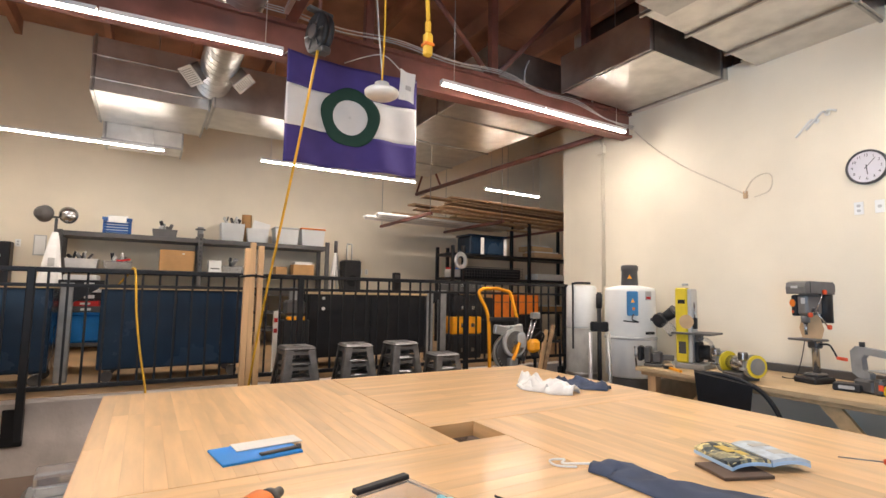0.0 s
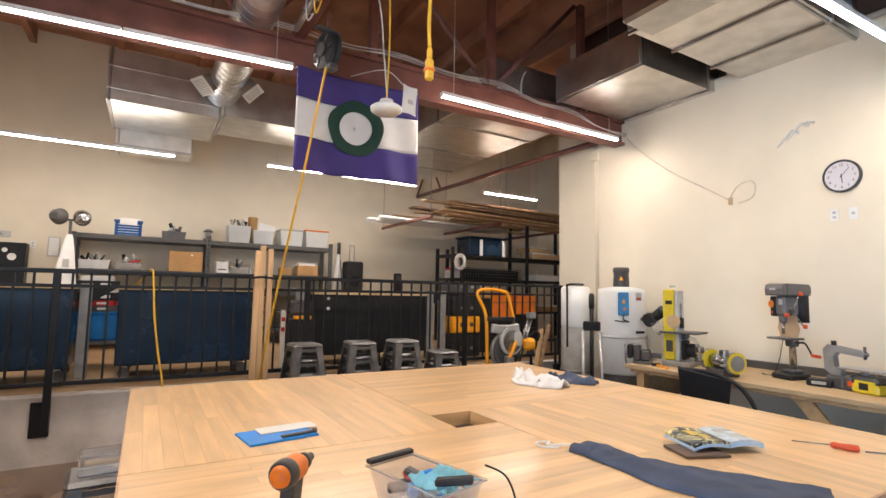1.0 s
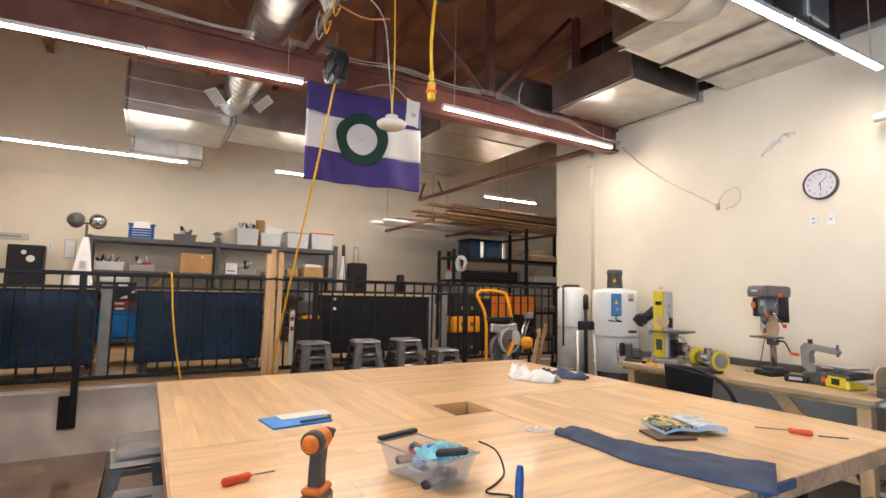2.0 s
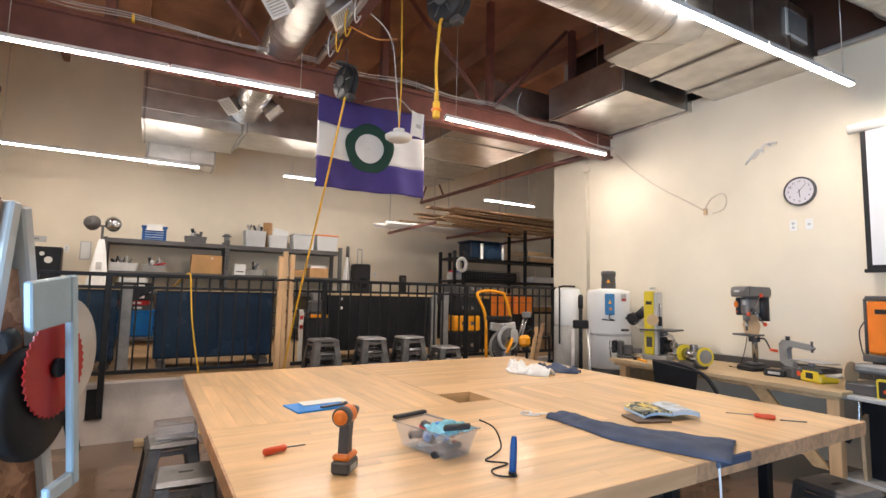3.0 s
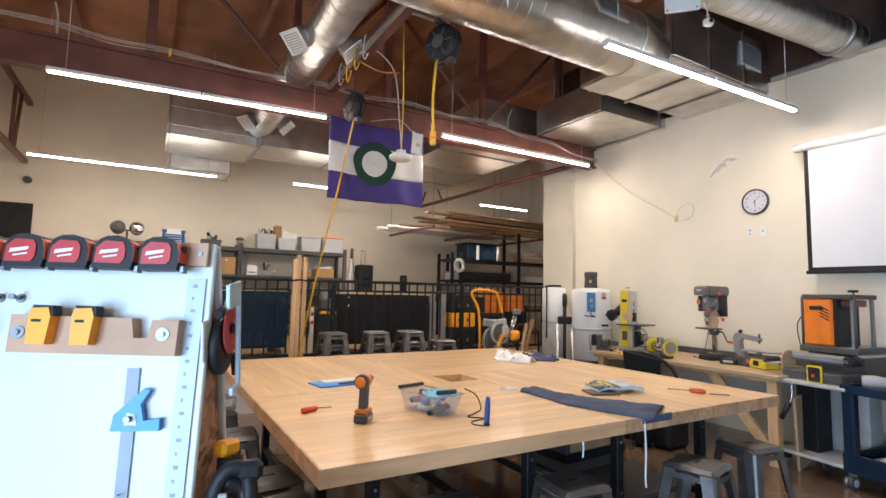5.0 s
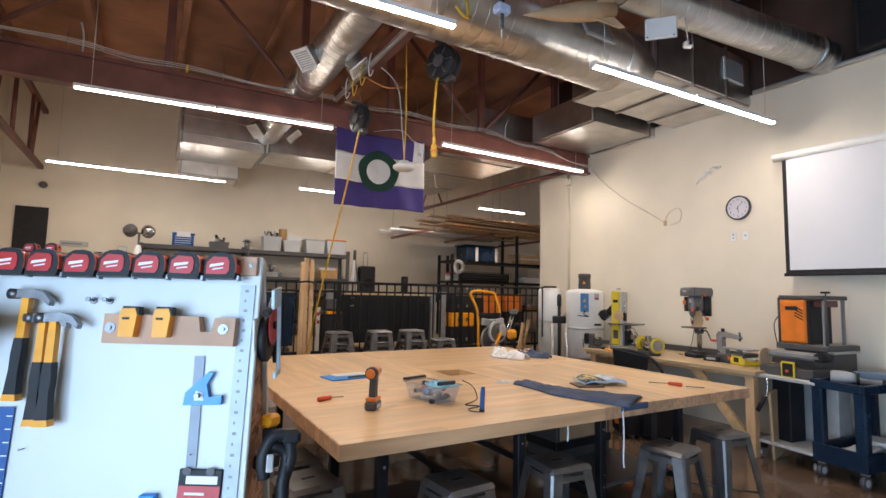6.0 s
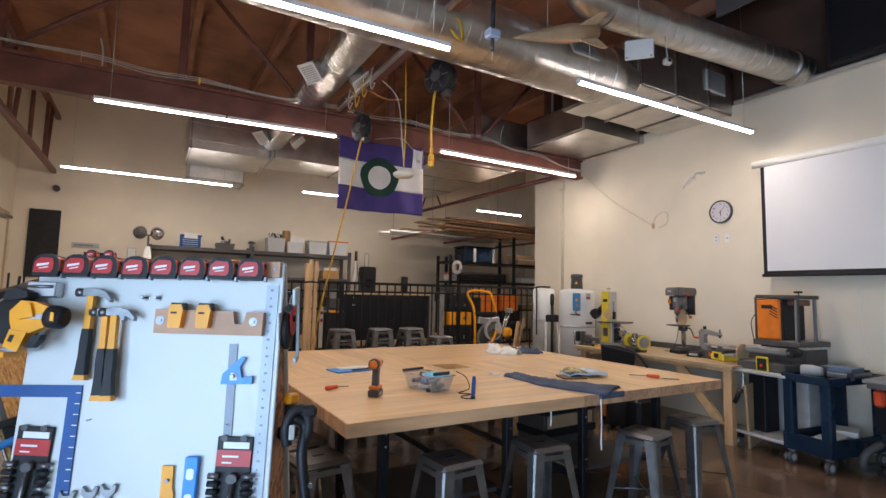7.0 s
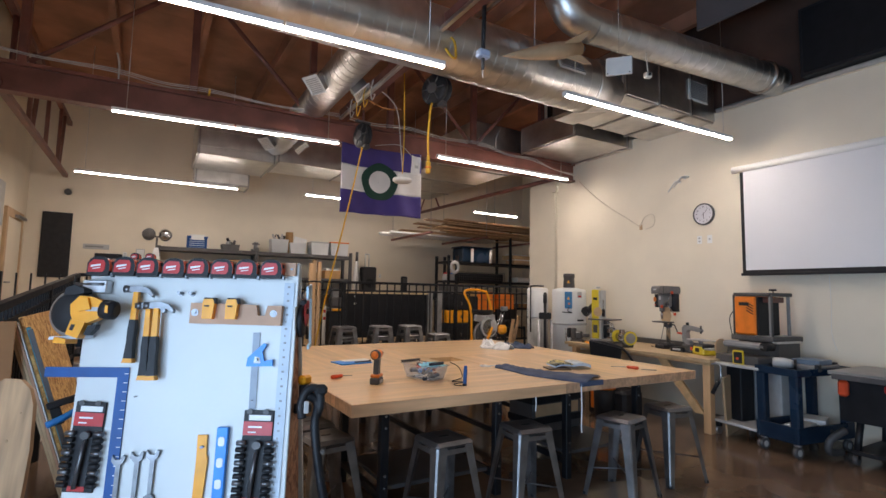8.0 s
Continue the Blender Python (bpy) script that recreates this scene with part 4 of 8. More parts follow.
# clear bin and what lies in it
bn = thing("plastic_bin", "clear plastic bin with a black clip", "bin", pose(0.85, 1.235, Z, 0, 0, -76) @ Matrix.Scale(0.96, 4))
bm = B()
def ring(w, d, z):
    return [bm.verts.new((x, y, z)) for x, y in ((-w, -d), (w, -d), (w, d), (-w, d))]
r = [ring(0.145, 0.075, 0.0), ring(0.175, 0.10, 0.115), ring(0.185, 0.11, 0.118), ring(0.185, 0.11, 0.112), ring(0.171, 0.096, 0.11), ring(0.142, 0.072, 0.004)]
bm.faces.new(r[0][::-1])
bm.faces.new(r[-1])
for a, b in zip(r, r[1:]):
    for i in range(4):
        bm.faces.new((a[i], a[(i + 1) % 4], b[(i + 1) % 4], b[i]))
part("tub", bm, M_bin, bn)
bx("clip", (-0.195, -0.165, -0.10, 0.10, 0.119, 0.135), M_blackpl, bn, 0.004)
rr = random.Random(5)
for i in range(26):
    c = rr.choice((M_red, M_red, M_bblue, M_bblue, M_paper, M_blackpl, M_white, M_dgrey, M_lgrey))
    q = thing("small_part", "loose coloured plastic part in the bin", "part", bn.matrix_basis @ pose(rr.uniform(-0.12, 0.12), rr.uniform(-0.06, 0.06), 0.006 + 0.0145 * (i % 7), rr.uniform(-30, 30), rr.uniform(-30, 30), rr.uniform(0, 180)), "loose parts in the bin")
    bx("block", (-0.034, 0.034, -0.018, 0.018, 0, 0.026), c, q, 0.007)
lid = thing("blue_gloves", "pale blue crumpled gloves on the bin", "gloves", bn.matrix_basis @ pose(0.07, 0.02, 0.112))
bm = B()
bmesh.ops.create_grid(bm, x_segments=18, y_segments=12, size=0.5)
for v in bm.verts:
    e = max(abs(v.co.x), abs(v.co.y)) * 2
    v.co = Vector((v.co.x * 0.17, v.co.y * 0.16, 0.012 + 0.028 * noise.noise(v.co * 7) - 0.02 * max(0, e - 0.7) * 3))
mtq = mat("pale_blue_rubber", (0.25, 0.60, 0.72), 0.5, 0, 0.1, 8, 0.05, 60)
part("glove", bm, mtq, lid)
for s in lid.children:
    sm = s.modifiers.new("thick", 'SOLIDIFY')
    sm.thickness = 0.006
rm = thing("remote_box", "black plastic adapter on the edge of the bin", "adapter", bn.matrix_basis @ pose(0.16, -0.02, 0.125, 0, -8, 35))
bx("body", (-0.06, 0.06, -0.018, 0.018, 0, 0.022), M_blackpl, rm, 0.005)
fl = thing("blue_probe", "blue pocket probe standing with a coiled black lead", "probe", pose(0.965, 0.83, Z, 0, 4, 20))
bm = B()
lathe(bm, [(0.013, 0), (0.014, 0.01), (0.014, 0.09), (0.011, 0.125), (0.008, 0.13)], 14, pose(0, 0, 0.012))
part("barrel", bm, M_blue, fl)
rd("foot", (0, 0, 0), (0, 0, 0.012), 0.016, M_blackpl, fl)
ld = thing("black_lead", "thin black lead looping from the bin to the probe", "cable", pose(0, 0, 0))
tb("lead", [(1.05, 1.18, 1.0), (1.12, 1.16, 0.96), (1.13, 1.12, 0.89), (1.04, 1.05, Z + 0.004), (0.96, 1.0, Z + 0.004), (1.02, 0.93, Z + 0.004), (0.92, 0.9, Z + 0.004), (0.90, 0.84, Z + 0.004), (0.955, 0.80, Z + 0.004), (0.97, 0.82, Z + 0.008)], 0.0035, M_blackpl, ld)


def screwdriver(m, ln, label):
    s = thing("screwdriver", label, "screwdriver", m, "screwdrivers on the table")
    bm = B()
    lathe(bm, [(0.008, -0.055), (0.015, -0.05), (0.016, -0.02), (0.013, 0.02), (0.015, 0.04), (0.009, 0.052)], 10, pose(0, 0, 0.016, 0, 90, 0))
    part("handle", bm, M_redor, s)
    rd("shaft", (0.05, 0, 0.015), (0.05 + ln, 0, 0.006), 0.003, M_tool, s, seg=8)


screwdriver(pose(0.215, 1.49, Z, 0, 0, 20), 0.10, "red-orange handled screwdriver with a short shaft")
screwdriver(pose(2.86, 0.87, Z, 0, 0, 112), 0.15, "red-orange handled screwdriver with a long shaft")
sh = thing("steel_rod", "thin bare steel rod", "rod", pose(2.86, 0.86, Z, 0, 0, -48))
rd("shaft", (0.07, 0, 0.004), (0.20, 0, 0.004), 0.0035, M_tool, sh, seg=8)

# open book on a dark tablet
tbk = thing("dark_folder", "dark brown folder lying under an open book", "folder", pose(2.24, 1.20, Z, 0, 0, -22))
bx("cover", (-0.13, 0.08, -0.125, 0.05, 0, 0.012), mat("brown_folder", (0.12, 0.075, 0.05), 0.6), tbk, 0.002)
bk = thing("open_book", "open paperback with a dark illustrated cover face up", "book", pose(2.37, 1.20, Z + 0.0125, 0, 0, -22) @ Matrix.Scale(0.82, 4))
def leaf(x0, x1, top, mm, nm, z0=0.0, lab=""):
    bm = B()
    n = 8
    vs = []
    for i in range(n + 1):
        x = x0 + (x1 - x0) * i / n
        z = z0 + top * math.sin(math.pi * min(1, 0.12 + 0.88 * i / n)) ** 0.7
        vs.append([bm.verts.new((x, y, z + dz)) for y, dz in ((-0.14, 0), (0.14, 0), (0.14, 0.016), (-0.14, 0.016))])
    for a, b in zip(vs, vs[1:]):
        for k in range(4):
            bm.faces.new((a[k], a[(k + 1) % 4], b[(k + 1) % 4], b[k]))
    bm.faces.new(vs[0])
    bm.faces.new(vs[-1][::-1])
    return part(nm, bm, mm, bk, lab)
M_pages = mat("blue_white_pages", (0.45, 0.62, 0.80), 0.7, 0, 0.1, 5, 0.1, 120, stretch=(1, 1, 30))
leaf(-0.005, -0.21, 0.022, M_pages, "page_block", 0.0)
leaf(0.005, 0.21, 0.022, M_pages, "page_block", 0.0)
M_cover = flakes("printed_cover", (0.012, 0.014, 0.02), (0.10, 0.12, 0.12), (0.85, 0.72, 0.35))
leaf(-0.005, -0.208, 0.022, M_cover, "cover", 0.0165)
leaf(0.005, 0.208, 0.022, mat("pale_printed_page", (0.52, 0.60, 0.68), 0.5, 0, 0.25, 16, 0.02, 50), "page", 0.0165)
M_gold = mat("gold_print", (0.60, 0.42, 0.06), 0.4, 0, 0.3, 20, 0.02, 50)
for x, y, w, d, mm in ((-0.12, 0.02, 0.03, 0.05, M_gold), (-0.09, -0.05, 0.02, 0.03, M_gold), (0.10, 0.06, 0.05, 0.02, M_lgrey), (0.11, -0.05, 0.04, 0.03, M_lgrey)):
    z = 0.0335 + 0.022 * math.sin(math.pi * min(1, 0.12 + 0.88 * (abs(x) - 0.005) / 0.205)) ** 0.7
    bx("print_patch", (x - w, x + w, y - d, y + d, z - 0.003, z), mm, bk, 0.001)

# trousers and rags, draped
def drape(name, label, cat, outline, z, material, amp, freq, thick, step=0.022, seed=0.0, dome=0.03):
    """A lying cloth: a grid kept inside an outline given by its centre line and half widths."""
    t = thing(name, label, cat, pose(0, 0, 0))
    bm = B()
    rows = []
    nw = 14
    for i, (x, y, ax, ay) in enumerate(outline):
        row = []
        for k in range(nw + 1):
            s = -1 + 2 * k / nw
            p = Vector((x + ax * s, y + ay * s, 0))
            e = 1 - abs(s) ** 3
            hgt = z + 0.004 + e * (dome + amp * (0.5 + noise.noise(Vector((p.x * freq + seed, p.y * freq, seed)))) + amp * 0.5 * noise.noise(Vector((p.x * freq * 3, p.y * freq * 3, seed))))
            row.append(bm.verts.new((p.x, p.y, max(z + 0.003, hgt))))
        rows.append(row)
    for a, b in zip(rows, rows[1:]):
        for k in range(nw):
            f = bm.faces.new((a[k], a[k + 1], b[k + 1], b[k]))
            f.smooth = True
    ob = part("cloth", bm, material, t)
    so = ob.modifiers.new("thick", 'SOLIDIFY')
    so.thickness, so.offset = thick, 0
    return t


def centre(pts, n):
    """Points spread along a centre line with half widths across it."""
    out = []
    P = [Vector(p) for p in pts]
    for i in range(len(P) - 1):
        for k in range(n):
            out.append(P[i].lerp(P[i + 1], k / n))
    out.append(P[-1])
    res = []
    for i, p in enumerate(out):
        d = out[min(i + 1, len(out) - 1)] - out[max(i - 1, 0)]
        d = Vector((d.x, d.y)).normalized()
        res.append((p.x, p.y, -d.y * p.z, d.x * p.z))
    return res


tro = drape("cloth_trousers", "slate blue drawstring cloth laid across the table edge", "cloth", centre([(1.74, 1.47, 0.06), (1.80, 1.37, 0.10), (1.79, 1.22, 0.09), (1.83, 1.02, 0.15), (1.93, 0.80, 0.18), (2.04, 0.585, 0.20)], 8), TZ, M_denim, 0.02, 9, 0.006, seed=2.0, dome=0.012)
bx("end_fold", (1.86, 2.12, 0.550, 0.564, 0.845, 0.888), M_denim, tro, 0.006, "", None)
tb("drawstring", [(1.87, 0.555, 0.875), (1.872, 0.55, 0.7), (1.868, 0.552, 0.56), (1.87, 0.55, 0.50)], 0.005, M_cloth, tro)
tb("drawstring", [(1.74, 1.46, 0.90), (1.70, 1.50, 0.895), (1.66, 1.55, 0.888), (1.70, 1.58, 0.888), (1.64, 1.60, 0.888), (1.62, 1.54, 0.888), (1.68, 1.49, 0.888)], 0.0045, M_cloth, tro)
st = thing("white_string", "short white string hanging below the table edge", "string", pose(0, 0, 0))
tb("string", [(1.55, 0.72, 0.80), (1.552, 0.715, 0.72), (1.55, 0.718, 0.66)], 0.005, M_cloth, st)
drape("white_rag", "crumpled white cotton rag on the table", "rag", centre([(2.72, 3.06, 0.05), (2.70, 2.92, 0.12), (2.69, 2.80, 0.10), (2.72, 2.66, 0.13), (2.76, 2.55, 0.06)], 8), TZ, M_cloth, 0.065, 12, 0.004, seed=7.0, dome=0.02)
drape("white_rag", "crumpled white cotton rag on the table", "rag", centre([(2.62, 2.98, 0.03), (2.60, 2.85, 0.07), (2.64, 2.70, 0.05)], 8), TZ, M_cloth, 0.04, 18, 0.004, seed=9.0, dome=0.01)
drape("dark_rag", "dark blue crumpled cloth on the table", "rag", centre([(2.93, 2.94, 0.05), (2.97, 2.80, 0.10), (3.04, 2.68, 0.09), (3.10, 2.56, 0.05)], 8), TZ, M_denim, 0.05, 12, 0.004, seed=4.0, dome=0.012)

# ---- tool bench along the tool wall ----
wb = thing("workbench", "long plywood workbench with pine legs and diagonal braces", "workbench", pose(0, 0, 0))
bx("benchtop", (4.50, 5.60, 1.12, 3.45, 0.815, 0.855), M_ply, wb, 0.003)
bx("front_rail", (4.54, 4.58, 1.16, 3.41, 0.78, 0.814), M_pine, wb, 0.003)
bx("back_ledge", (5.54, 5.60, 1.15, 3.40, 0.856, 0.93), M_dgrey, wb, 0.004)
for y in (1.21, 3.30):
    for x in (4.60, 5.48):
        bx("leg", (x - 0.045, x + 0.045, y - 0.045, y + 0.045, 0, 0.779), M_pinez, wb, 0.004)
for y, s in ((1.27, 1), (3.24, -1)):
    bm = B()
    prism(bm, [(0, 0.20), (0.12, 0.20), (0.62, 0.779), (0.48, 0.779)], -0.02, 0.02, pose(4.62, y, 0, 0, 0, 90 * s))
    part("diagonal_brace", bm, M_pine, wb)
bx("side_panel", (4.62, 5.45, 3.36, 3.39, 0.35, 0.72), M_ply, wb, 0.003)
pl = thing("leaning_panel", "pale laminate panel leaning on the bench end", "panel", pose(4.66, 1.05, 0, 0, -6, 8))
bx("board", (0, 0.5, -0.012, 0.012, 0, 0.66), M_skin, pl, 0.002)

BZ = 0.8555
# band saw
bsw = thing("band_saw", "yellow and grey benchtop band saw", "band saw", pose(5.02, 3.12, BZ, 0, 0, 14))
bx("base", (-0.20, 0.16, -0.14, 0.14, 0, 0.05), M_grey, bsw, 0.008)
bx("column", (-0.13, -0.02, 0.035, 0.15, 0.05, 0.80), M_lime, bsw, 0.012, "bright yellow column")
bx("frame_post", (-0.115, 0.05, -0.005, 0.0345, 0.05, 0.79), M_lgrey, bsw, 0.008)
bx("wheel_cover", (-0.0195, 0.05, 0.0355, 0.15, 0.05, 0.785), M_lgrey, bsw, 0.012)
bx("saw_table", (-0.20, 0.15, -0.21, 0.17, 0.335, 0.355), M_dgrey, bsw, 0.004)
bx("table_trunnion", (-0.05, 0.05, -0.06, -0.006, 0.27, 0.334), M_dgrey, bsw, 0.006)
bx("motor_plate", (-0.06, 0.08, -0.05, -0.006, 0.06, 0.26), M_blackpl, bsw, 0.01)
rd("motor", (0.0, -0.15, 0.16), (0.0, -0.051, 0.16), 0.072, M_blackpl, bsw, seg=20)
tb("dust_chute", [(-0.06, -0.05, 0.30), (-0.06, -0.14, 0.28), (-0.06, -0.18, 0.20), (-0.06, -0.185, 0.10)], 0.018, M_bin, bsw)
rd("guide_knob", (-0.06, -0.03, 0.58), (-0.06, -0.006, 0.58), 0.022, M_lgrey, bsw)
rd("guide_rod", (-0.075, -0.02, 0.42), (-0.075, -0.02, 0.66), 0.008, M_chrome, bsw)
rd("tension_knob", (-0.06, 0.07, 0.82), (-0.06, 0.07, 0.845), 0.03, M_lgrey, bsw)
bx("blade_guide", (-0.10, -0.06, -0.045, -0.0055, 0.39, 0.50), M_blackpl, bsw, 0.006)
rd("wood_disc", (-0.135, 0.04, 0.46), (-0.131, 0.04, 0.46), 0.07, M_skin, bsw, seg=24, label="pale round label disc")
bx("label_plate", (-0.1325, -0.1305, 0.05, 0.12, 0.64, 0.68), M_blackpl, bsw)
bx("vent_grille", (-0.1325, -0.1305, 0.05, 0.12, 0.14, 0.26), M_dgrey, bsw)

# bench grinder
bg = thing("bench_grinder", "grey bench grinder with lime yellow wheel guards", "bench grinder", pose(4.72, 2.52, BZ, 0, 0, -20))
bx("base", (-0.09, 0.09, -0.12, 0.12, 0, 0.06), M_dgrey, bg, 0.01)
bm = B()
lathe(bm, [(0.05, -0.11), (0.065, -0.10), (0.07, 0.0), (0.065, 0.10), (0.05, 0.11)], 20, pose(0, 0, 0.13, 90, 0, 0))
part("motor_housing", bm, M_chrome, bg)
for s in (-1, 1):
    rd("wheel_guard", (0, s * 0.13, 0.13), (0, s * 0.19, 0.13), 0.095, M_lime, bg, seg=24)
    rd("grinding_wheel", (-0.012, s * 0.145, 0.13), (-0.012, s * 0.178, 0.13), 0.098, M_grey, bg, seg=24)
    bx("spark_shield", (-0.14, -0.08, s * 0.16 - 0.035, s * 0.16 + 0.035, 0.18, 0.25), M_chrome, bg, 0.01)
    rd("guard_face", (0, s * 0.1905, 0.13), (0, s * 0.196, 0.13), 0.07, M_grey, bg, seg=24)
    bx("tool_rest", (-0.15, -0.09, s * 0.16 - 0.03, s * 0.16 + 0.03, 0.10, 0.12), M_chrome, bg, 0.004)
# black bag with tube handle before the bench
vb = thing("shop_vacuum", "black fabric vacuum bag with a curved tube handle", "vacuum", pose(4.22, 2.38, 0))
bm = B()
prism(bm, [(-0.17, 0.50), (0.14, 0.43), (0.19, 0.88), (-0.21, 0.96)], -0.09, 0.09, pose(0, 0, 0, 0, 0, -55))
part("bag", bm, M_dirt, vb)
tb("handle_tube", [(-0.08, 0.2, 0.94), (0.05, 0.0, 0.93), (0.12, -0.22, 0.84), (0.14, -0.36, 0.62), (0.14, -0.40, 0.35), (0.13, -0.38, 0.1)], 0.018, M_blackpl, vb)
bx("lever", (-0.03, 0.03, -0.32, -0.14, 0.64, 0.68), M_orange, vb, 0.012)
bx("base", (-0.16, 0.2, -0.42, 0.2, 0.0, 0.38), M_blackpl, vb, 0.04)
bx("orange_tank", (-0.2, -0.161, -0.25, 0.1, 0.1, 0.33), M_orange, vb, 0.01)

# drill press
dp = thing("drill_press", "grey benchtop drill press with orange handle knobs", "drill press", pose(5.16, 2.12, BZ, 0, 0, -14) @ Matrix.Diagonal((0.76, 0.74, 1.01, 1)))
bx("base", (-0.20, 0.12, -0.13, 0.13, 0, 0.05), M_blackpl, dp, 0.012)
bx("base_step", (-0.10, 0.08, -0.08, 0.08, 0.05, 0.08), M_dgrey, dp, 0.01)
rd("column", (0, 0, 0.08), (0, 0, 0.5595), 0.038, M_chrome, dp, seg=18)
bx("drill_table", (-0.24, 0.02, -0.15, 0.15, 0.35, 0.368), M_dgrey, dp, 0.01)
bx("table_bracket", (-0.06, 0.05, -0.055, 0.055, 0.285, 0.3495), M_dgrey, dp, 0.012)
tb("table_crank", [(0, -0.05, 0.32), (0, -0.15, 0.325), (0.0, -0.20, 0.28), (0.0, -0.235, 0.23)], 0.009, M_blackpl, dp)
rd("crank_knob", (0, -0.235, 0.225), (0, -0.34, 0.22), 0.014, M_redor, dp)
bm = B()
prism(bm, [(-0.265, 0.752), (-0.27, 0.80), (-0.255, 0.838), (-0.20, 0.85), (0.16, 0.845), (0.19, 0.82), (0.19, 0.765), (0.17, 0.752)], -0.115, 0.115, None)
M_press = mat("press_grey_paint", (0.15, 0.145, 0.14), 0.45, 0.1, 0.15, 9, 0.06, 60)
part("belt_cover", bm, M_press, dp)
bx("cover_seam", (-0.19, -0.18, -0.1165, 0.1165, 0.754, 0.8505), M_blackpl, dp, 0.002)
bx("badge", (-0.2725, -0.2685, -0.03, 0.05, 0.79, 0.81), M_lgrey, dp)
bx("cover_rim", (-0.262, 0.185, -0.117, 0.117, 0.742, 0.7515), M_dgrey, dp, 0.003)
bx("head", (-0.19, 0.05, -0.07, 0.055, 0.56, 0.7415), M_press, dp, 0.022)
rd("quill_collar", (-0.13, 0, 0.50), (-0.13, 0, 0.5595), 0.042, M_press, dp, 0.048)
bx("switch_box", (-0.20, -0.11, 0.056, 0.115, 0.555, 0.735), M_blackpl, dp, 0.012)
bx("label_plate", (-0.1925, -0.1905, -0.05, 0.0, 0.66, 0.71), M_lgrey, dp)
rd("depth_knob", (-0.215, 0.088, 0.665), (-0.2005, 0.088, 0.665), 0.033, M_orange, dp)
rd("stop_button", (-0.21, 0.088, 0.59), (-0.2005, 0.088, 0.59), 0.012, M_redor, dp)
rd("motor", (0.12, -0.03, 0.50), (0.12, -0.03, 0.7415), 0.085, M_blackpl, dp, seg=18)
rd("feed_hub", (-0.10, -0.11, 0.60), (-0.10, -0.0705, 0.60), 0.03, M_dgrey, dp)
for a in (20, 140, 260):
    c = Vector((-0.10, -0.10, 0.60))
    e = c + Vector((0.17 * math.sin(radians(a)), -0.05, 0.17 * math.cos(radians(a))))
    rd("feed_handle", c, e, 0.007, M_chrome, dp)
    rd("handle_knob", e, e + Vector((0.0, -0.03, 0)), 0.02, M_redor, dp)
rd("chuck", (-0.13, 0, 0.50), (-0.13, 0, 0.40), 0.022, M_chrome, dp, 0.016)
rd("chip_guard", (-0.05, 0, 0.45), (-0.045, 0, 0.45), 0.145, M_skin, dp, seg=8, label="pale plywood guard disc")
tb("power_cord", [(0.1, 0.05, 0.6), (0.05, 0.14, 0.4), (0.02, 0.2, 0.15), (-0.05, 0.24, 0.01), (-0.1, 0.35, 0.008)], 0.005, M_blackpl, dp)
# scroll saw
ssw = thing("scroll_saw", "grey scroll saw with a lime yellow base", "scroll saw", pose(4.98, 1.60, BZ, 0, 0, -20) @ Matrix.Diagonal((0.88, 0.88, 0.84, 1)))
bx("base", (-0.12, 0.12, -0.30, -0.06, 0, 0.095), M_lime, ssw, 0.02, "lime yellow base housing")
bx("upper_base", (-0.11, 0.11, -0.29, -0.0605, 0.0955, 0.15), M_dgrey, ssw, 0.02)
bx("base_middle", (-0.11, 0.11, -0.058, 0.02, 0, 0.14), M_dgrey, ssw, 0.02)
bx("yellow_panel", (-0.1205, -0.116, -0.28, -0.10, 0.02, 0.12), M_lime, ssw, 0.002)
bx("rear_base", (-0.10, 0.10, 0.02, 0.20, 0, 0.12), M_dgrey, ssw, 0.02)
bm = B()
prism(bm, [(0.20, 0.12), (0.26, 0.16), (0.27, 0.36), (0.22, 0.41), (-0.10, 0.38), (-0.13, 0.35), (-0.11, 0.32), (0.14, 0.34), (0.17, 0.30), (0.16, 0.20), (0.10, 0.17), (0.10, 0.12)], -0.03, 0.03, pose(0, 0, 0, 0, 0, 90))
part("arm", bm, M_grey, ssw)
bx("saw_table", (-0.11, 0.11, -0.32, 0.06, 0.20, 0.215), M_alu, ssw, 0.004)
rd("table_post", (0, -0.1, 0.14), (0, -0.1, 0.20), 0.03, M_grey, ssw)
rd("blade_clamp", (0, -0.11, 0.30), (0, -0.11, 0.42), 0.012, M_dgrey, ssw)
rd("tension_knob", (0, 0.18, 0.40), (0, 0.18, 0.45), 0.022, M_blackpl, ssw)
bx("label_plate", (-0.1235, -0.1205, -0.22, -0.14, 0.04, 0.10), M_blackpl, ssw)
bx("switch", (-0.1235, -0.1205, -0.08, -0.04, 0.05, 0.10), M_redor, ssw)
# small things on the bench
def small(name, label, cat, m, dims, material, extra=(), b=0.01, group=""):
    t = thing(name, label, cat, m, group)
    bx("body", dims, material, t, b)
    for n, d, mm in extra:
        bx(n, d, mm, t, min(b, 0.005))
    return t


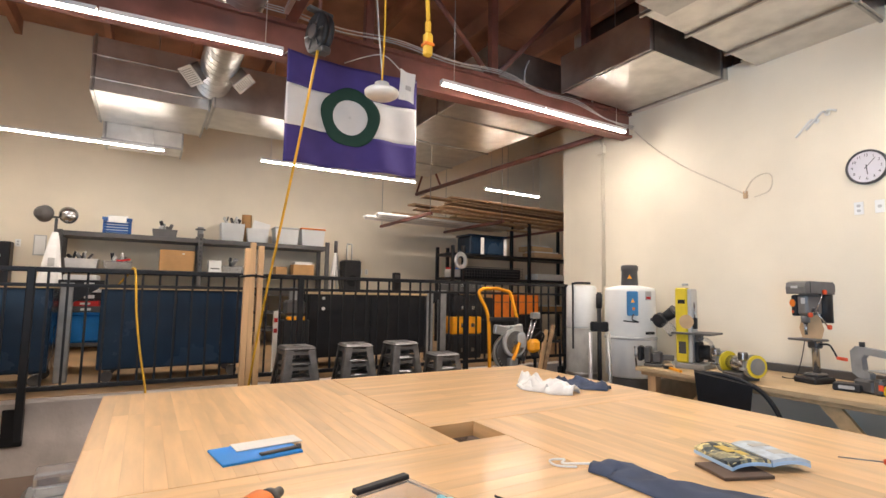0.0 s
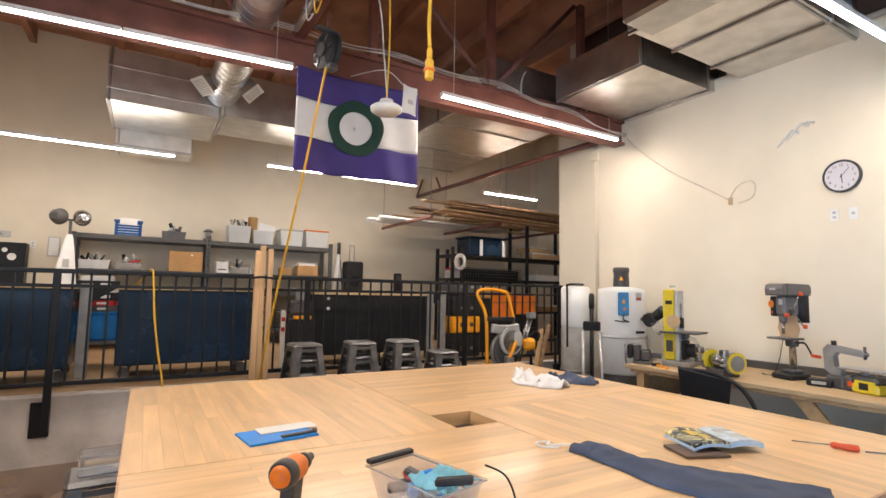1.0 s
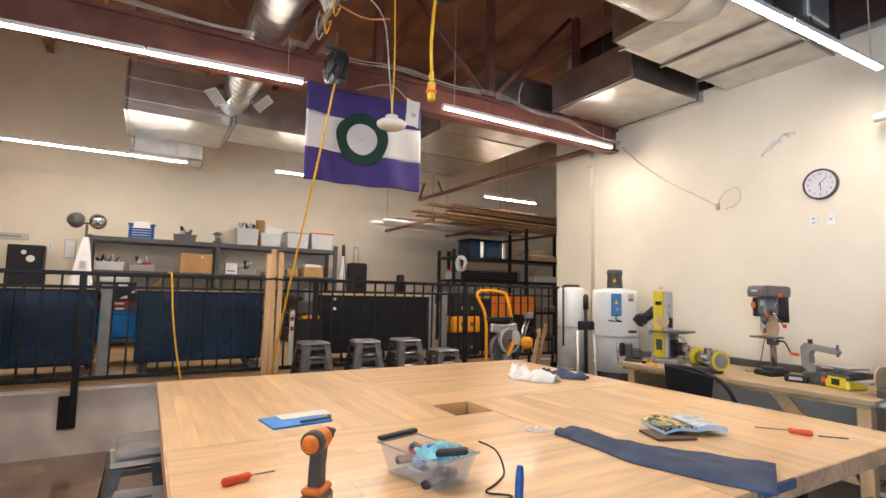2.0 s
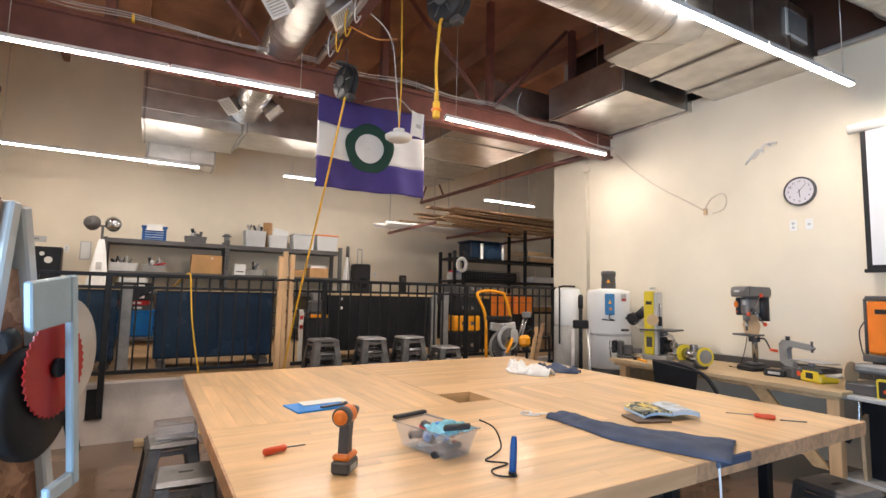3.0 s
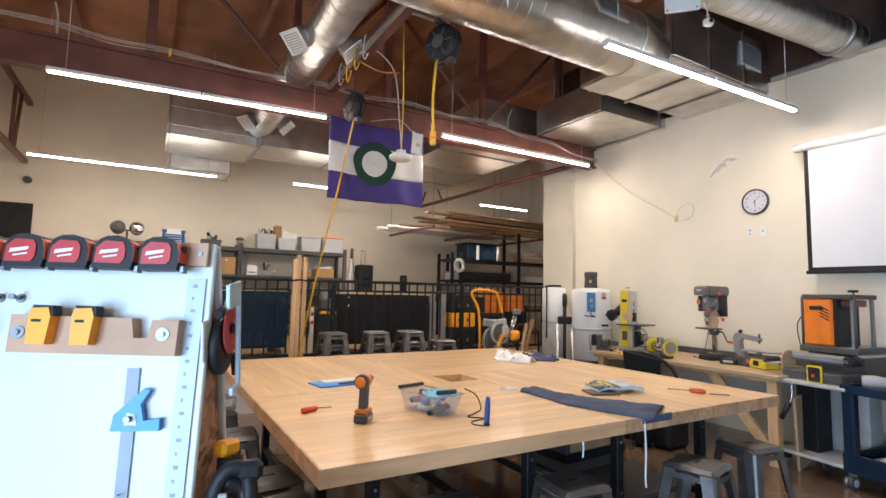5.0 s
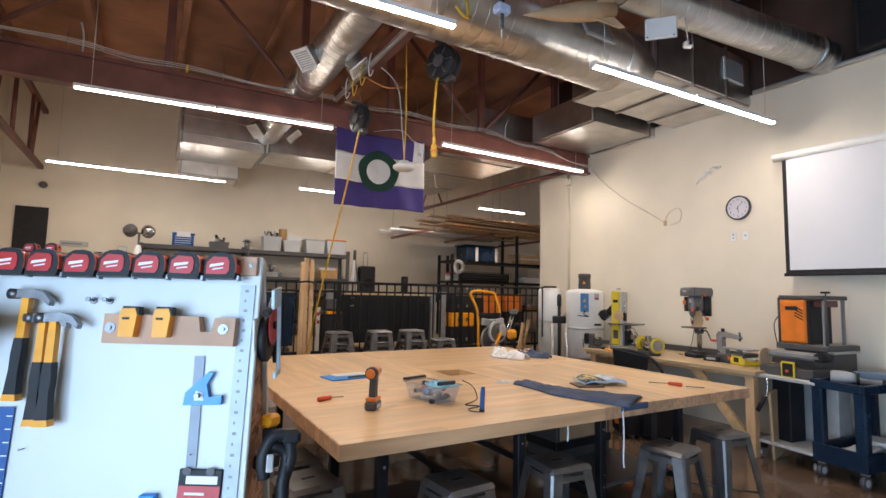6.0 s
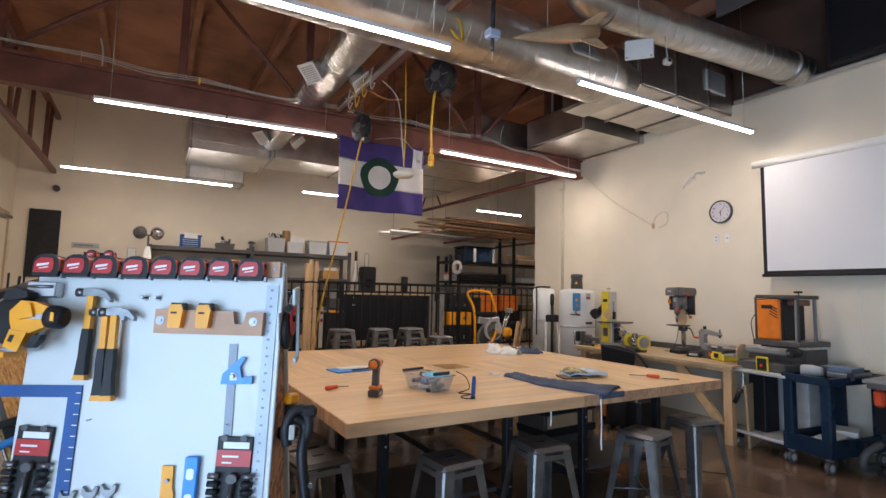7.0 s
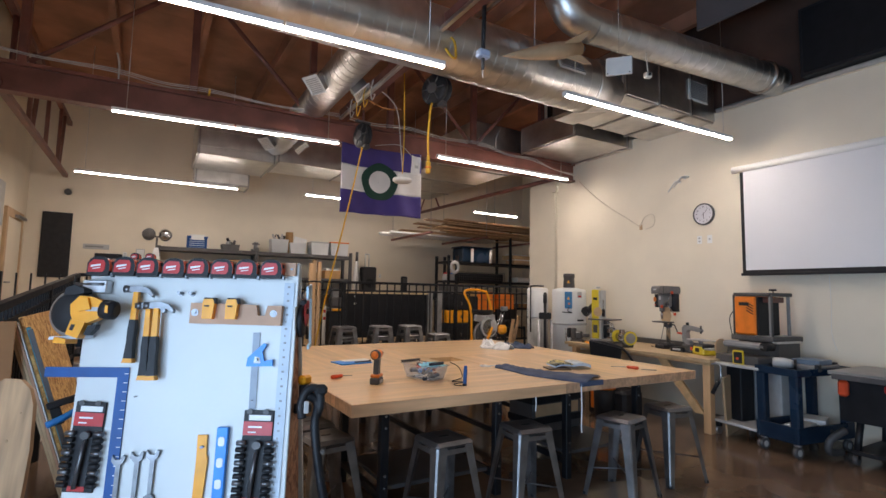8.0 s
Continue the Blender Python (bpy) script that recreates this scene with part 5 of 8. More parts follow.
small("power_supply", "small black power box on the bench", "box", pose(4.95, 1.82, BZ, 0, 0, 10), (-0.07, 0.07, -0.09, 0.09, 0, 0.06), M_blackpl, (("label_plate", (-0.071, -0.0702, -0.05, 0.05, 0.02, 0.045), M_lgrey),))
vs = thing("bench_vise", "black and grey quick clamp vise", "vise", pose(4.68, 3.36, BZ, 0, 0, 25))
bx("base", (-0.06, 0.06, -0.09, 0.09, 0.0, 0.03), M_dgrey, vs, 0.008)
bx("fixed_jaw", (-0.055, 0.055, 0.02, 0.085, 0.0305, 0.20), M_dgrey, vs, 0.014)
bx("anvil", (-0.045, 0.045, -0.085, 0.0195, 0.0305, 0.155), M_dgrey, vs, 0.02)
bx("slide", (-0.022, 0.022, -0.19, -0.0855, 0.07, 0.125), M_dgrey, vs, 0.006)
bx("moving_jaw", (-0.055, 0.055, 0.10, 0.15, 0.05, 0.20), M_blackpl, vs, 0.014)
rd("screw", (0, 0.0855, 0.10), (0, 0.0995, 0.10), 0.02, M_chrome, vs)
rd("screw_end", (0, 0.1505, 0.10), (0, 0.19, 0.10), 0.016, M_chrome, vs)
rd("lever", (-0.03, 0.18, 0.19), (0.03, 0.18, -0.02), 0.008, M_chrome, vs)

yc = thing("spring_clamp", "yellow and black clamp lying on the bench", "clamp", pose(4.62, 3.10, BZ, 0, 0, 60))
bx("bar", (-0.15, 0.15, -0.014, 0.014, 0, 0.022), M_yellow, yc, 0.003)
bx("jaw", (0.07, 0.12, -0.03, 0.05, 0.0, 0.03), M_blackpl, yc, 0.006)
mt_ = thing("steel_bar", "long pale steel bar on the bench", "bar", pose(5.2, 3.32, BZ, 0, 0, 0))
bx("bar", (-0.25, 0.3, -0.03, 0.03, 0, 0.06), M_lgrey, mt_, 0.004)

# sander stand with planer
ssd = thing("machine_stand", "grey steel machine stand on casters with two shelves", "stand", pose(4.95, 0.88, 0, 0, 0, -8))
bx("top_shelf", (-0.40, 0.32, -0.33, 0.30, 0.80, 0.83), M_lgrey, ssd, 0.006)
bx("lower_shelf", (-0.36, 0.32, -0.33, 0.30, 0.15, 0.18), M_lgrey, ssd, 0.006)
bx("column", (-0.20, 0.02, 0.02, 0.20, 0.18, 0.80), M_black, ssd, 0.008)
bx("back_column", (0.08, 0.28, -0.25, 0.1, 0.18, 0.80), M_lgrey, ssd, 0.008)
for x in (-0.3, 0.26):
    for y in (-0.27, 0.24):
        rd("caster", (x, y - 0.015, 0.045), (x, y + 0.015, 0.045), 0.045, M_alu, ssd, seg=16)
        bx("caster_fork", (x - 0.03, x + 0.03, y - 0.03, y + 0.03, 0.091, 0.15), M_black, ssd, 0.004)
tb("crank_handle", [(-0.41, 0.1, 0.80), (-0.42, 0.1, 0.66), (-0.45, 0.1, 0.62)], 0.01, M_chrome, ssd)
rd("crank_grip", (-0.45, 0.1, 0.63), (-0.48, 0.16, 0.48), 0.022, M_blackpl, ssd)
sdr = thing("belt_sander", "dark bench belt and disc sander with a lime switch frame", "sander", pose(4.82, 0.92, 0.8305, 0, 0, -8))
bx("base", (-0.16, 0.16, -0.28, 0.24, 0, 0.09), M_dgrey, sdr, 0.01)
rd("sanding_disc", (-0.05, 0.24, 0.15), (-0.05, 0.255, 0.15), 0.10, M_skin, sdr, seg=28)
bx("work_table", (-0.20, 0.02, 0.26, 0.36, 0.11, 0.13), M_alu, sdr, 0.004)
bx("belt_arm", (-0.07, 0.07, -0.30, 0.22, 0.17, 0.24), M_grey, sdr, 0.02)
rd("drum", (-0.07, -0.28, 0.205), (0.07, -0.28, 0.205), 0.045, M_blackpl, sdr)
pr("switch_frame", rounded(0.13, 0.16, 0.015, 3, 0, 0.07), -0.006, 0.006, M_lime, sdr, "lime yellow switch frame", pose(-0.17, -0.06, 0, 0, 0, 90))
pr("switch_plate", rounded(0.10, 0.125, 0.012, 3, 0, 0.07), -0.004, 0.010, M_blackpl, sdr, "", pose(-0.1705, -0.06, 0, 0, 0, 90))
rd("switch_button", (-0.195, -0.06, 0.06), (-0.181, -0.06, 0.06), 0.014, M_redor, sdr)
plr = thing("planer", "orange thickness planer with grey posts and a crank", "planer", pose(5.18, 0.90, 0.8305, 0, 0, -6) @ Matrix.Diagonal((0.9, 0.74, 0.98, 1)))
bx("riser", (-0.14, 0.30, -0.36, 0.28, 0.0, 0.245), M_dgrey, plr, 0.01)
bx("bed", (-0.26, 0.34, -0.38, 0.30, 0.25, 0.31), M_dgrey, plr, 0.008)
bx("outfeed_table", (-0.30, 0.2, -0.46, -0.385, 0.24, 0.262), M_alu, plr, 0.004)
bx("housing", (-0.22, 0.25, -0.08, 0.27, 0.315, 0.77), M_orange, plr, 0.02)
bx("top_cover", (-0.22, 0.25, -0.31, 0.28, 0.772, 0.815), M_dgrey, plr, 0.01)
bx("inner_panel", (-0.20, 0.22, -0.12, -0.0805, 0.315, 0.765), M_blackpl, plr, 0.006)
bx("cutter_head", (-0.12, 0.14, -0.262, -0.1205, 0.70, 0.765), M_steel, plr, 0.01, "dark red cutter housing")
for x in (-0.19, 0.17):
    bx("side_post", (x, x + 0.04, -0.30, -0.264, 0.3105, 0.7715), M_grey, plr, 0.006)
bx("feed_table", (-0.24, 0.3, -0.30, -0.085, 0.3102, 0.3142), M_alu, plr)
for y in (-0.325, 0.285):
    rd("post", (-0.2, y, 0.31), (-0.2, y, 0.79), 0.016, M_dgrey, plr)
bx("logo_plate", (-0.2255, -0.2205, 0.02, 0.18, 0.66, 0.70), M_blackpl, plr)
for k in range(4):
    y0, z0 = 0.01, 0.60 + 0.032 * k
    pr("vent_slot", [(-0.05, z0), (0.06, z0 - 0.045), (0.06, z0 - 0.033), (-0.05, z0 + 0.012)], -0.0055, -0.0005, M_blackpl, plr, "", pose(-0.22, y0, 0, 0, 0, -90))
rd("crank_post", (0, -0.2, 0.8155), (0, -0.2, 0.845), 0.008, M_blackpl, plr)
rd("crank_knob", (0, -0.25, 0.85), (0, -0.14, 0.85), 0.012, M_blackpl, plr)
tb("power_cord", [(-0.2, 0.29, 0.6), (-0.24, 0.33, 0.5), (-0.22, 0.32, 0.33), (-0.2, 0.30, 0.3)], 0.006, M_blackpl, plr)

# navy plastic service cart
ct = thing("service_cart", "navy plastic two-shelf service cart on casters", "cart", pose(4.926, 0.371, 0, 0, 0, -8.5))
bm = B()
box(bm, -0.42, 0.42, -0.20, 0.20, 0.80, 0.83, 0.006)
part("top_tray", bm, M_navy, ct)
for d in ((-0.44, 0.44, -0.22, -0.19, 0.79, 0.865), (-0.44, 0.44, 0.19, 0.22, 0.79, 0.865), (-0.44, -0.41, -0.19, 0.19, 0.79, 0.865), (0.41, 0.44, -0.19, 0.19, 0.79, 0.865)):
    bx("tray_lip", d, M_navy, ct, 0.006)
bx("lower_tray", (-0.42, 0.42, -0.20, 0.20, 0.16, 0.20), M_navy, ct, 0.006)
for d in ((-0.44, 0.44, -0.22, -0.19, 0.14, 0.30), (-0.44, 0.44, 0.19, 0.22, 0.14, 0.30), (-0.44, -0.41, -0.19, 0.19, 0.14, 0.30)):
    bx("tray_lip", d, M_navy, ct, 0.006)
for x in (-0.39, 0.39):
    for y in (-0.17, 0.17):
        bx("corner_post", (x - 0.045, x + 0.045, y - 0.045, y + 0.045, 0.2, 0.80), M_navy, ct, 0.014)
        w = rd("caster", (x, y - 0.018, 0.058), (x, y + 0.018, 0.058), 0.058, M_dgrey, ct, seg=20)
        rd("caster_hub", (x, y - 0.021, 0.058), (x, y + 0.021, 0.058), 0.032, M_lgrey, w, seg=16)
        bx("caster_fork", (x - 0.02, x + 0.02, y - 0.03, y + 0.03, 0.117, 0.16), M_alu, ct, 0.004)
for i, (x, y, z, w, d, hh, mm, nm) in enumerate(((-0.2, 0.0, 0.2005, 0.18, 0.11, 0.05, M_paper, "paper_box"), (-0.15, -0.05, 0.252, 0.16, 0.09, 0.04, M_white, "paper_box"), (0.2, 0.04, 0.2005, 0.14, 0.12, 0.11, M_white, "paper_box"), (0.1, -0.12, 0.2005, 0.12, 0.06, 0.06, M_blackpl, "tool_case"))):
    small(nm, "box of papers and scraps on the cart shelf", "box", ct.matrix_basis @ pose(x, y, z, 0, 0, 13 * i), (-w, w, -d, d, 0, hh), mm, (), 0.006, "boxes on the cart")
ms = thing("router_tool", "pale blue grey power tool lying on the cart", "power tool", ct.matrix_basis @ pose(-0.2, 0.07, 0.8305, 0, 0, 30) @ Matrix.Scale(0.72, 4))
bm = B()
lathe(bm, [(0.06, -0.13), (0.075, -0.10), (0.08, 0.0), (0.065, 0.08), (0.05, 0.12)], 18, pose(0, 0, 0.08, 90, 0, 0))
part("motor_body", bm, M_lgrey, ms)
rd("base_ring", (0, -0.16, 0.075), (0, -0.13, 0.075), 0.075, M_blackpl, ms, seg=20)
tb("cord", [(0, 0.12, 0.08), (0.05, 0.2, 0.03), (0.2, 0.15, 0.012), (0.3, 0.0, 0.012)], 0.008, M_blackpl, ms)
small("sheet_stack", "flat grey sander and sheets on the cart", "tool", ct.matrix_basis @ pose(0.16, 0.0, 0.8305, 0, 0, 8), (-0.22, 0.22, -0.16, 0.16, 0, 0.05), M_grey, (("blue_lid", (-0.18, 0.1, -0.14, 0.12, 0.051, 0.10), mat("slate_blue_plastic", (0.12, 0.18, 0.26), 0.5)), ("strap", (0.12, 0.2, -0.15, 0.15, 0.0505, 0.07), M_blackpl)))
small("push_stick", "dark push block with a handle on the cart", "push block", ct.matrix_basis @ pose(0.05, -0.15, 0.8305, 0, 0, 20), (-0.18, 0.18, -0.03, 0.03, 0, 0.03), M_dgrey, (("handle", (-0.18, -0.08, -0.02, 0.02, 0.0305, 0.07), M_blackpl),))

# table saw at the end of the row
ts = thing("table_saw", "black table saw with a grey top and red controls", "table saw", pose(5.15, -0.43, 0, 0, 0, 0))
bx("saw_top", (-0.42, 0.40, -0.55, 0.50, 0.835, 0.87), M_grey, ts, 0.004)
bx("fence_rail", (-0.47, -0.425, -0.75, 0.45, 0.80, 0.85), M_dgrey, ts, 0.004)
bx("fence", (-0.44, 0.40, -0.1, -0.03, 0.8705, 0.93), M_blackpl, ts, 0.006)
bm = B()
prism(bm, [(-0.34, 0.40), (0.34, 0.40), (0.36, 0.83), (-0.36, 0.83)], -0.45, 0.44)
part("cabinet", bm, M_black, ts)
bx("switch_box", (-0.44, -0.365, 0.34, 0.42, 0.64, 0.79), M_redor, ts, 0.02)
bx("red_knob", (-0.44, -0.40, -0.06, 0.06, 0.72, 0.79), M_red, ts, 0.012)
rd("hand_wheel", (-0.40, -0.2, 0.58), (-0.37, -0.2, 0.58), 0.10, M_grey, ts, seg=24)
rd("wheel_hub", (-0.44, -0.2, 0.58), (-0.40, -0.2, 0.58), 0.025, M_blackpl, ts)
for x in (-0.33, 0.33):
    for y in (-0.42, 0.33):
        rd("leg", (x, y, 0.06), (x * 0.9, y * 0.9, 0.40), 0.03, M_black, ts)
        rd("caster", (x, y - 0.02, 0.05), (x, y + 0.02, 0.05), 0.05, M_dgrey, ts, seg=16)
bx("base_frame", (-0.36, 0.36, -0.45, 0.36, 0.1, 0.14), M_black, ts, 0.006)
tb("dust_hose", [(-0.3, 0.42, 0.3), (-0.42, 0.5, 0.2), (-0.4, 0.52, 0.08), (-0.2, 0.5, 0.06)], 0.034, M_dgrey, ts, "", 14)

# dust collector corner
M_bag = mat("grey_filter_cloth", (0.33, 0.32, 0.30), 0.85, 0, 0.15, 6, 0.08, 50)
dc = thing("dust_canister", "white dust canister with a grey lower bag", "canister", pose(5.05, 4.70, 0) @ Matrix.Diagonal((0.76, 0.76, 1, 1)))
bm = B()
lathe(bm, [(0.24, 1.15), (0.25, 1.17), (0.25, 1.66), (0.22, 1.69)], 28)
part("upper_drum", bm, M_white, dc)
bm = B()
lathe(bm, [(0.25, 0.001), (0.26, 0.30), (0.26, 0.52), (0.245, 0.56), (0.255, 0.60), (0.25, 1.149)], 28)
part("lower_bag", bm, M_bag, dc)
bm = B()
lathe(bm, [(0.253, 0.565), (0.268, 0.57), (0.268, 0.60), (0.253, 0.605)], 28)
part("band", bm, M_galvd, dc)
tb("guard_bar", [(-0.3, -0.1, 0.9), (-0.3, -0.1, 1.62), (-0.28, -0.1, 1.71), (0.1, -0.1, 1.72)], 0.015, M_black, dc)
dt = thing("dust_collector", "white cyclone dust collector with a black motor on top", "dust collector", pose(5.22, 4.08, 0) @ Matrix.Diagonal((0.86, 0.86, 1, 1)))
bm = B()
lathe(bm, [(0.30, 0.62), (0.335, 0.64), (0.335, 1.62), (0.32, 1.66), (0.14, 1.69)], 32)
part("tank", bm, M_white, dt)
bm = B()
lathe(bm, [(0.337, 1.06), (0.35, 1.065), (0.35, 1.09), (0.337, 1.095)], 32)
part("clamp_band", bm, M_lgrey, dt)
bm = B()
lathe(bm, [(0.28, 0.001), (0.30, 0.03), (0.30, 0.60), (0.29, 0.62)], 28)
part("waste_drum", bm, M_dgrey, dt)
bm = B()
lathe(bm, [(0.11, 1.69), (0.115, 1.70), (0.105, 1.86), (0.115, 1.87), (0.115, 1.92), (0.10, 1.935)], 20)
part("motor", bm, M_dgrey, dt)
pr("warning_label", [(-0.03, 1.77), (0.03, 1.77), (0, 1.82)], -0.003, 0.0, M_yellow, dt, "yellow warning triangle", pose(-0.09, -0.075, 0, 0, 0, -40))
sb = bx("switch_box", (-0.07, 0.07, -0.06, 0.0, 1.34, 1.62), mat("switch_blue", (0.03, 0.19, 0.42), 0.4), dt, 0.01, "blue switch box", pose(-0.25, -0.235, 0, 0, 0, -42))
rd("switch_button", (0.01, -0.07, 1.42), (0.01, -0.06, 1.42), 0.018, M_orange, sb)
pr("warning_label", [(-0.025, 1.49), (0.025, 1.49), (0, 1.54)], -0.063, -0.0605, M_yellow, sb)
bx("rating_plate", (-0.05, 0.05, -0.004, 0.0, 1.52, 1.62), M_lgrey, dt, 0, "", pose(-0.06, -0.345, 0, 0, 0, -8))
bx("rating_mark", (-0.04, 0.04, -0.0055, -0.0042, 1.53, 1.56), M_red, dt, 0, "", pose(-0.06, -0.345, 0, 0, 0, -8))
bx("handle", (-0.07, 0.07, -0.03, 0, 1.13, 1.16), M_blackpl, dt, 0.006, "", pose(-0.05, -0.345, 0, 0, 0, -8))
tb("switch_cable", [(-0.29, -0.29, 1.36), (-0.33, -0.30, 1.30), (-0.25, -0.33, 1.27), (-0.36, -0.18, 1.28)], 0.008, M_blackpl, dt)
rs = thing("roller_stand", "black and grey adjustable roller stand", "stand", pose(4.6, 4.0, 0, 0, 0, -30))
rd("post", (0, 0, 0.3), (0, 0, 1.60), 0.024, M_blackpl, rs)
rd("grip", (0, 0, 1.42), (0, 0, 1.58), 0.033, M_blackpl, rs)
bx("cross_head", (-0.10, 0.10, -0.03, 0.03, 1.16, 1.27), M_blackpl, rs, 0.015)
for s in (-1, 1):
    rd("leg", (s * 0.10, 0, 1.15), (s * 0.12, -0.05, 0.0), 0.02, M_alu, rs)
    rd("rear_leg", (s * 0.10, 0, 0.6), (s * 0.12, 0.3, 0.0), 0.015, M_alu, rs)
hc = thing("hose_fitting", "black swivel hose fitting on a pale pipe", "fitting", pose(5.25, 3.62, 0))
bm = B()
lathe(bm, [(0.0, -0.035), (0.07, -0.035), (0.082, -0.028), (0.082, 0.028), (0.07, 0.035), (0.0, 0.035)], 24, pose(-0.06, 0.03, 1.30, 0, 72, 0))
part("swivel", bm, M_blackpl, hc)
rd("nozzle", (-0.03, 0.0, 1.32), (-0.01, -0.11, 1.405), 0.055, M_blackpl, hc, 0.062, seg=20)
rd("nozzle_rim", (-0.0105, -0.1105, 1.4055), (-0.006, -0.13, 1.421), 0.066, M_dgrey, hc, 0.064, seg=20)
rd("pipe", (-0.04, -0.01, 1.27), (-0.02, -0.11, 1.165), 0.05, M_bin, hc, 0.055, seg=18)
rd("bracket", (-0.03, 0.04, 1.3), (-0.01, 0.32, 1.3), 0.02, M_dgrey, hc)

# ---- on the tool wall ----
ck = thing("wall_clock", "round white wall clock with a black rim", "clock", pose(XR, 1.85, 2.74, 0, 0, -90))
bm = B()
lathe(bm, [(0.155, 0), (0.155, 0.03), (0.148, 0.042), (0.138, 0.036), (0.136, 0.025)], 40, pose(0, 0, 0, 90, 0, 0))
part("rim", bm, M_dgrey, ck)
# white dial toned lavender grey: the reflection on its face is in the colour
rd("dial", (0, -0.0262, 0), (0, -0.024, 0), 0.1365, mat("clock_dial", (0.62, 0.60, 0.64), 0.3, 0, 0.05, 3, 0.0, 30), ck, seg=40)
for k in range(12):
    a = radians(k * 30)
    c = Vector((0.105 * math.sin(a), 0, 0.105 * math.cos(a)))
    cu = bpy.data.curves.new("numeral", 'FONT')
    cu.body, cu.size, cu.align_x, cu.align_y, cu.extrude = str(k if k else 12), 0.034, 'CENTER', 'CENTER', 0.0004
    nm = new("numeral", cu)
    cu.materials.append(M_blackpl)
    nm.parent = ck
    nm.matrix_basis = pose(c.x, -0.0272, c.z, 90, 0, 0)
pr("hour_hand", [(-0.004, -0.02), (0.004, -0.02), (0.003, 0.07), (-0.003, 0.07)], -0.0295, -0.0285, M_blackpl, ck, "", pose(0, 0, 0, 0, 175, 0))
pr("minute_hand", [(-0.003, -0.02), (0.003, -0.02), (0.002, 0.10), (-0.002, 0.10)], -0.0315, -0.0305, M_blackpl, ck, "", pose(0, 0, 0, 0, 42, 0))


def outlet(m, slots=True):
    o = thing("wall_outlet", "white outlet plate on the wall", "outlet", m, "wall plates")
    bx("cover_plate", (-0.035, 0.035, -0.006, 0.0, -0.057, 0.057), M_white, o, 0.002)
    for z in ((-0.022, 0.022) if slots else (0.0,)):
        pr("socket", rounded(0.03, 0.026, 0.01, 3, 0, z), -0.0075, -0.0062, M_lgrey, o)


outlet(pose(XR, 1.93, 2.38, 0, 0, -90))
outlet(pose(XR, 1.78, 2.38, 0, 0, -90), False)
wl = thing("wall_cable", "white cable looped at a small box on the wall", "cable", pose(0, 0, 0))
bx("cable_box", (XR - 0.03, XR, 2.88, 2.92, 2.62, 2.70), M_skin, wl, 0.004)
tb("cable", [(5.58, 4.25, 3.72), (5.60, 4.0, 3.45), (5.61, 3.6, 3.12), (5.62, 3.2, 2.86), (5.61, 2.92, 2.68)], 0.008, M_wirec, wl)
tb("loop", [(5.61, 2.90, 2.68), (5.58, 2.80, 2.80), (5.56, 2.66, 2.84), (5.56, 2.60, 2.78), (5.58, 2.64, 2.66), (5.61, 2.80, 2.62)], 0.007, M_wirec, wl)
hk = thing("cable_hooks", "white cable stubs coming out of the wall", "cable", pose(0, 0, 0))
for y, dz in ((2.22, 0.0), (2.13, 0.05)):
    rd("bushing", (XR - 0.012, y, 3.27 + dz), (XR, y, 3.27 + dz), 0.024, M_plastic, hk)
    tb("stub", [(XR - 0.01, y, 3.27 + dz), (XR - 0.07, y + 0.02, 3.27 + dz), (XR - 0.06, y + 0.09, 3.21 + dz), (XR - 0.03, y + 0.17, 3.15 + dz)], 0.011, M_plastic, hk)
tb("stub", [(XR - 0.01, 2.13, 3.32), (XR - 0.06, 2.10, 3.33), (XR - 0.05, 2.04, 3.31)], 0.011, M_plastic, hk)
cd = thing("conduit", "thin painted conduit on the wall", "conduit", pose(0, 0, 0))
rd("pipe", (XR - 0.015, 4.82, 1.7), (XR - 0.015, 4.82, 3.98), 0.012, M_wall, cd)
rd("pipe", (XR - 0.015, 4.86, 1.2), (XR - 0.015, 4.86, 3.98), 0.012, M_wall, cd)
bx("junction_box", (XR - 0.06, XR, 4.78, 4.90, 3.55, 3.67), M_wall, cd, 0.004)
lg = thing("wall_ledge", "pale pipe ledge along the top of the wall", "trim", pose(0, 0, 0), "", "structure")
rd("pipe", (XR - 0.05, YS, 4.16), (XR - 0.05, 1.6, 4.16), 0.03, M_lgrey, lg)
bx("cap", (XR - 0.02, XR + 0.3, YS, 2.9, 4.131, 4.15), M_wall, lg, 0.003)

# ---- hanging from the roof ----
def wave(x, z):
    return 0.028 * math.sin(x * 7.0 + z * 1.2) + 0.018 * math.sin(x * 17 + z * 3) + 0.02 * noise.noise(Vector((x * 3, z * 3, 1.0)))


FX0, FX1, FZ0, FZ1 = 1.11, 2.37, 2.655, 3.64
flag = thing("flag", "purple and white striped flag with a dark green ring", "flag", pose(0, 4.27, 0))


def flag_strip(name, z0, z1, material, label):
    bm = B()
    nx, nz = 50, 10
    g = []
    for j in range(nz + 1):
        row = []
        for i in range(nx + 1):
            u = i / nx
            x = FX0 + (FX1 - FX0) * u
            z = z0 + (z1 - z0) * j / nz
            top = (FZ1 - z) / (FZ1 - FZ0)
            sag = 0.035 * math.sin(math.pi * u) * (1 - top) * -1 + 0.02 * (u - 0.5)
            row.append(bm.verts.new((x + 0.02 * top * math.sin(u * 9), wave(x, z) * (0.25 + 0.75 * top), z + sag)))
        g.append(row)
    for a, b in zip(g, g[1:]):
        for i in range(nx):
            f = bm.faces.new((a[i], a[i + 1], b[i + 1], b[i]))
            f.smooth = True
    ob = part(name, bm, material, flag, label)
    so = ob.modifiers.new("thick", 'SOLIDIFY')
    so.thickness = 0.003


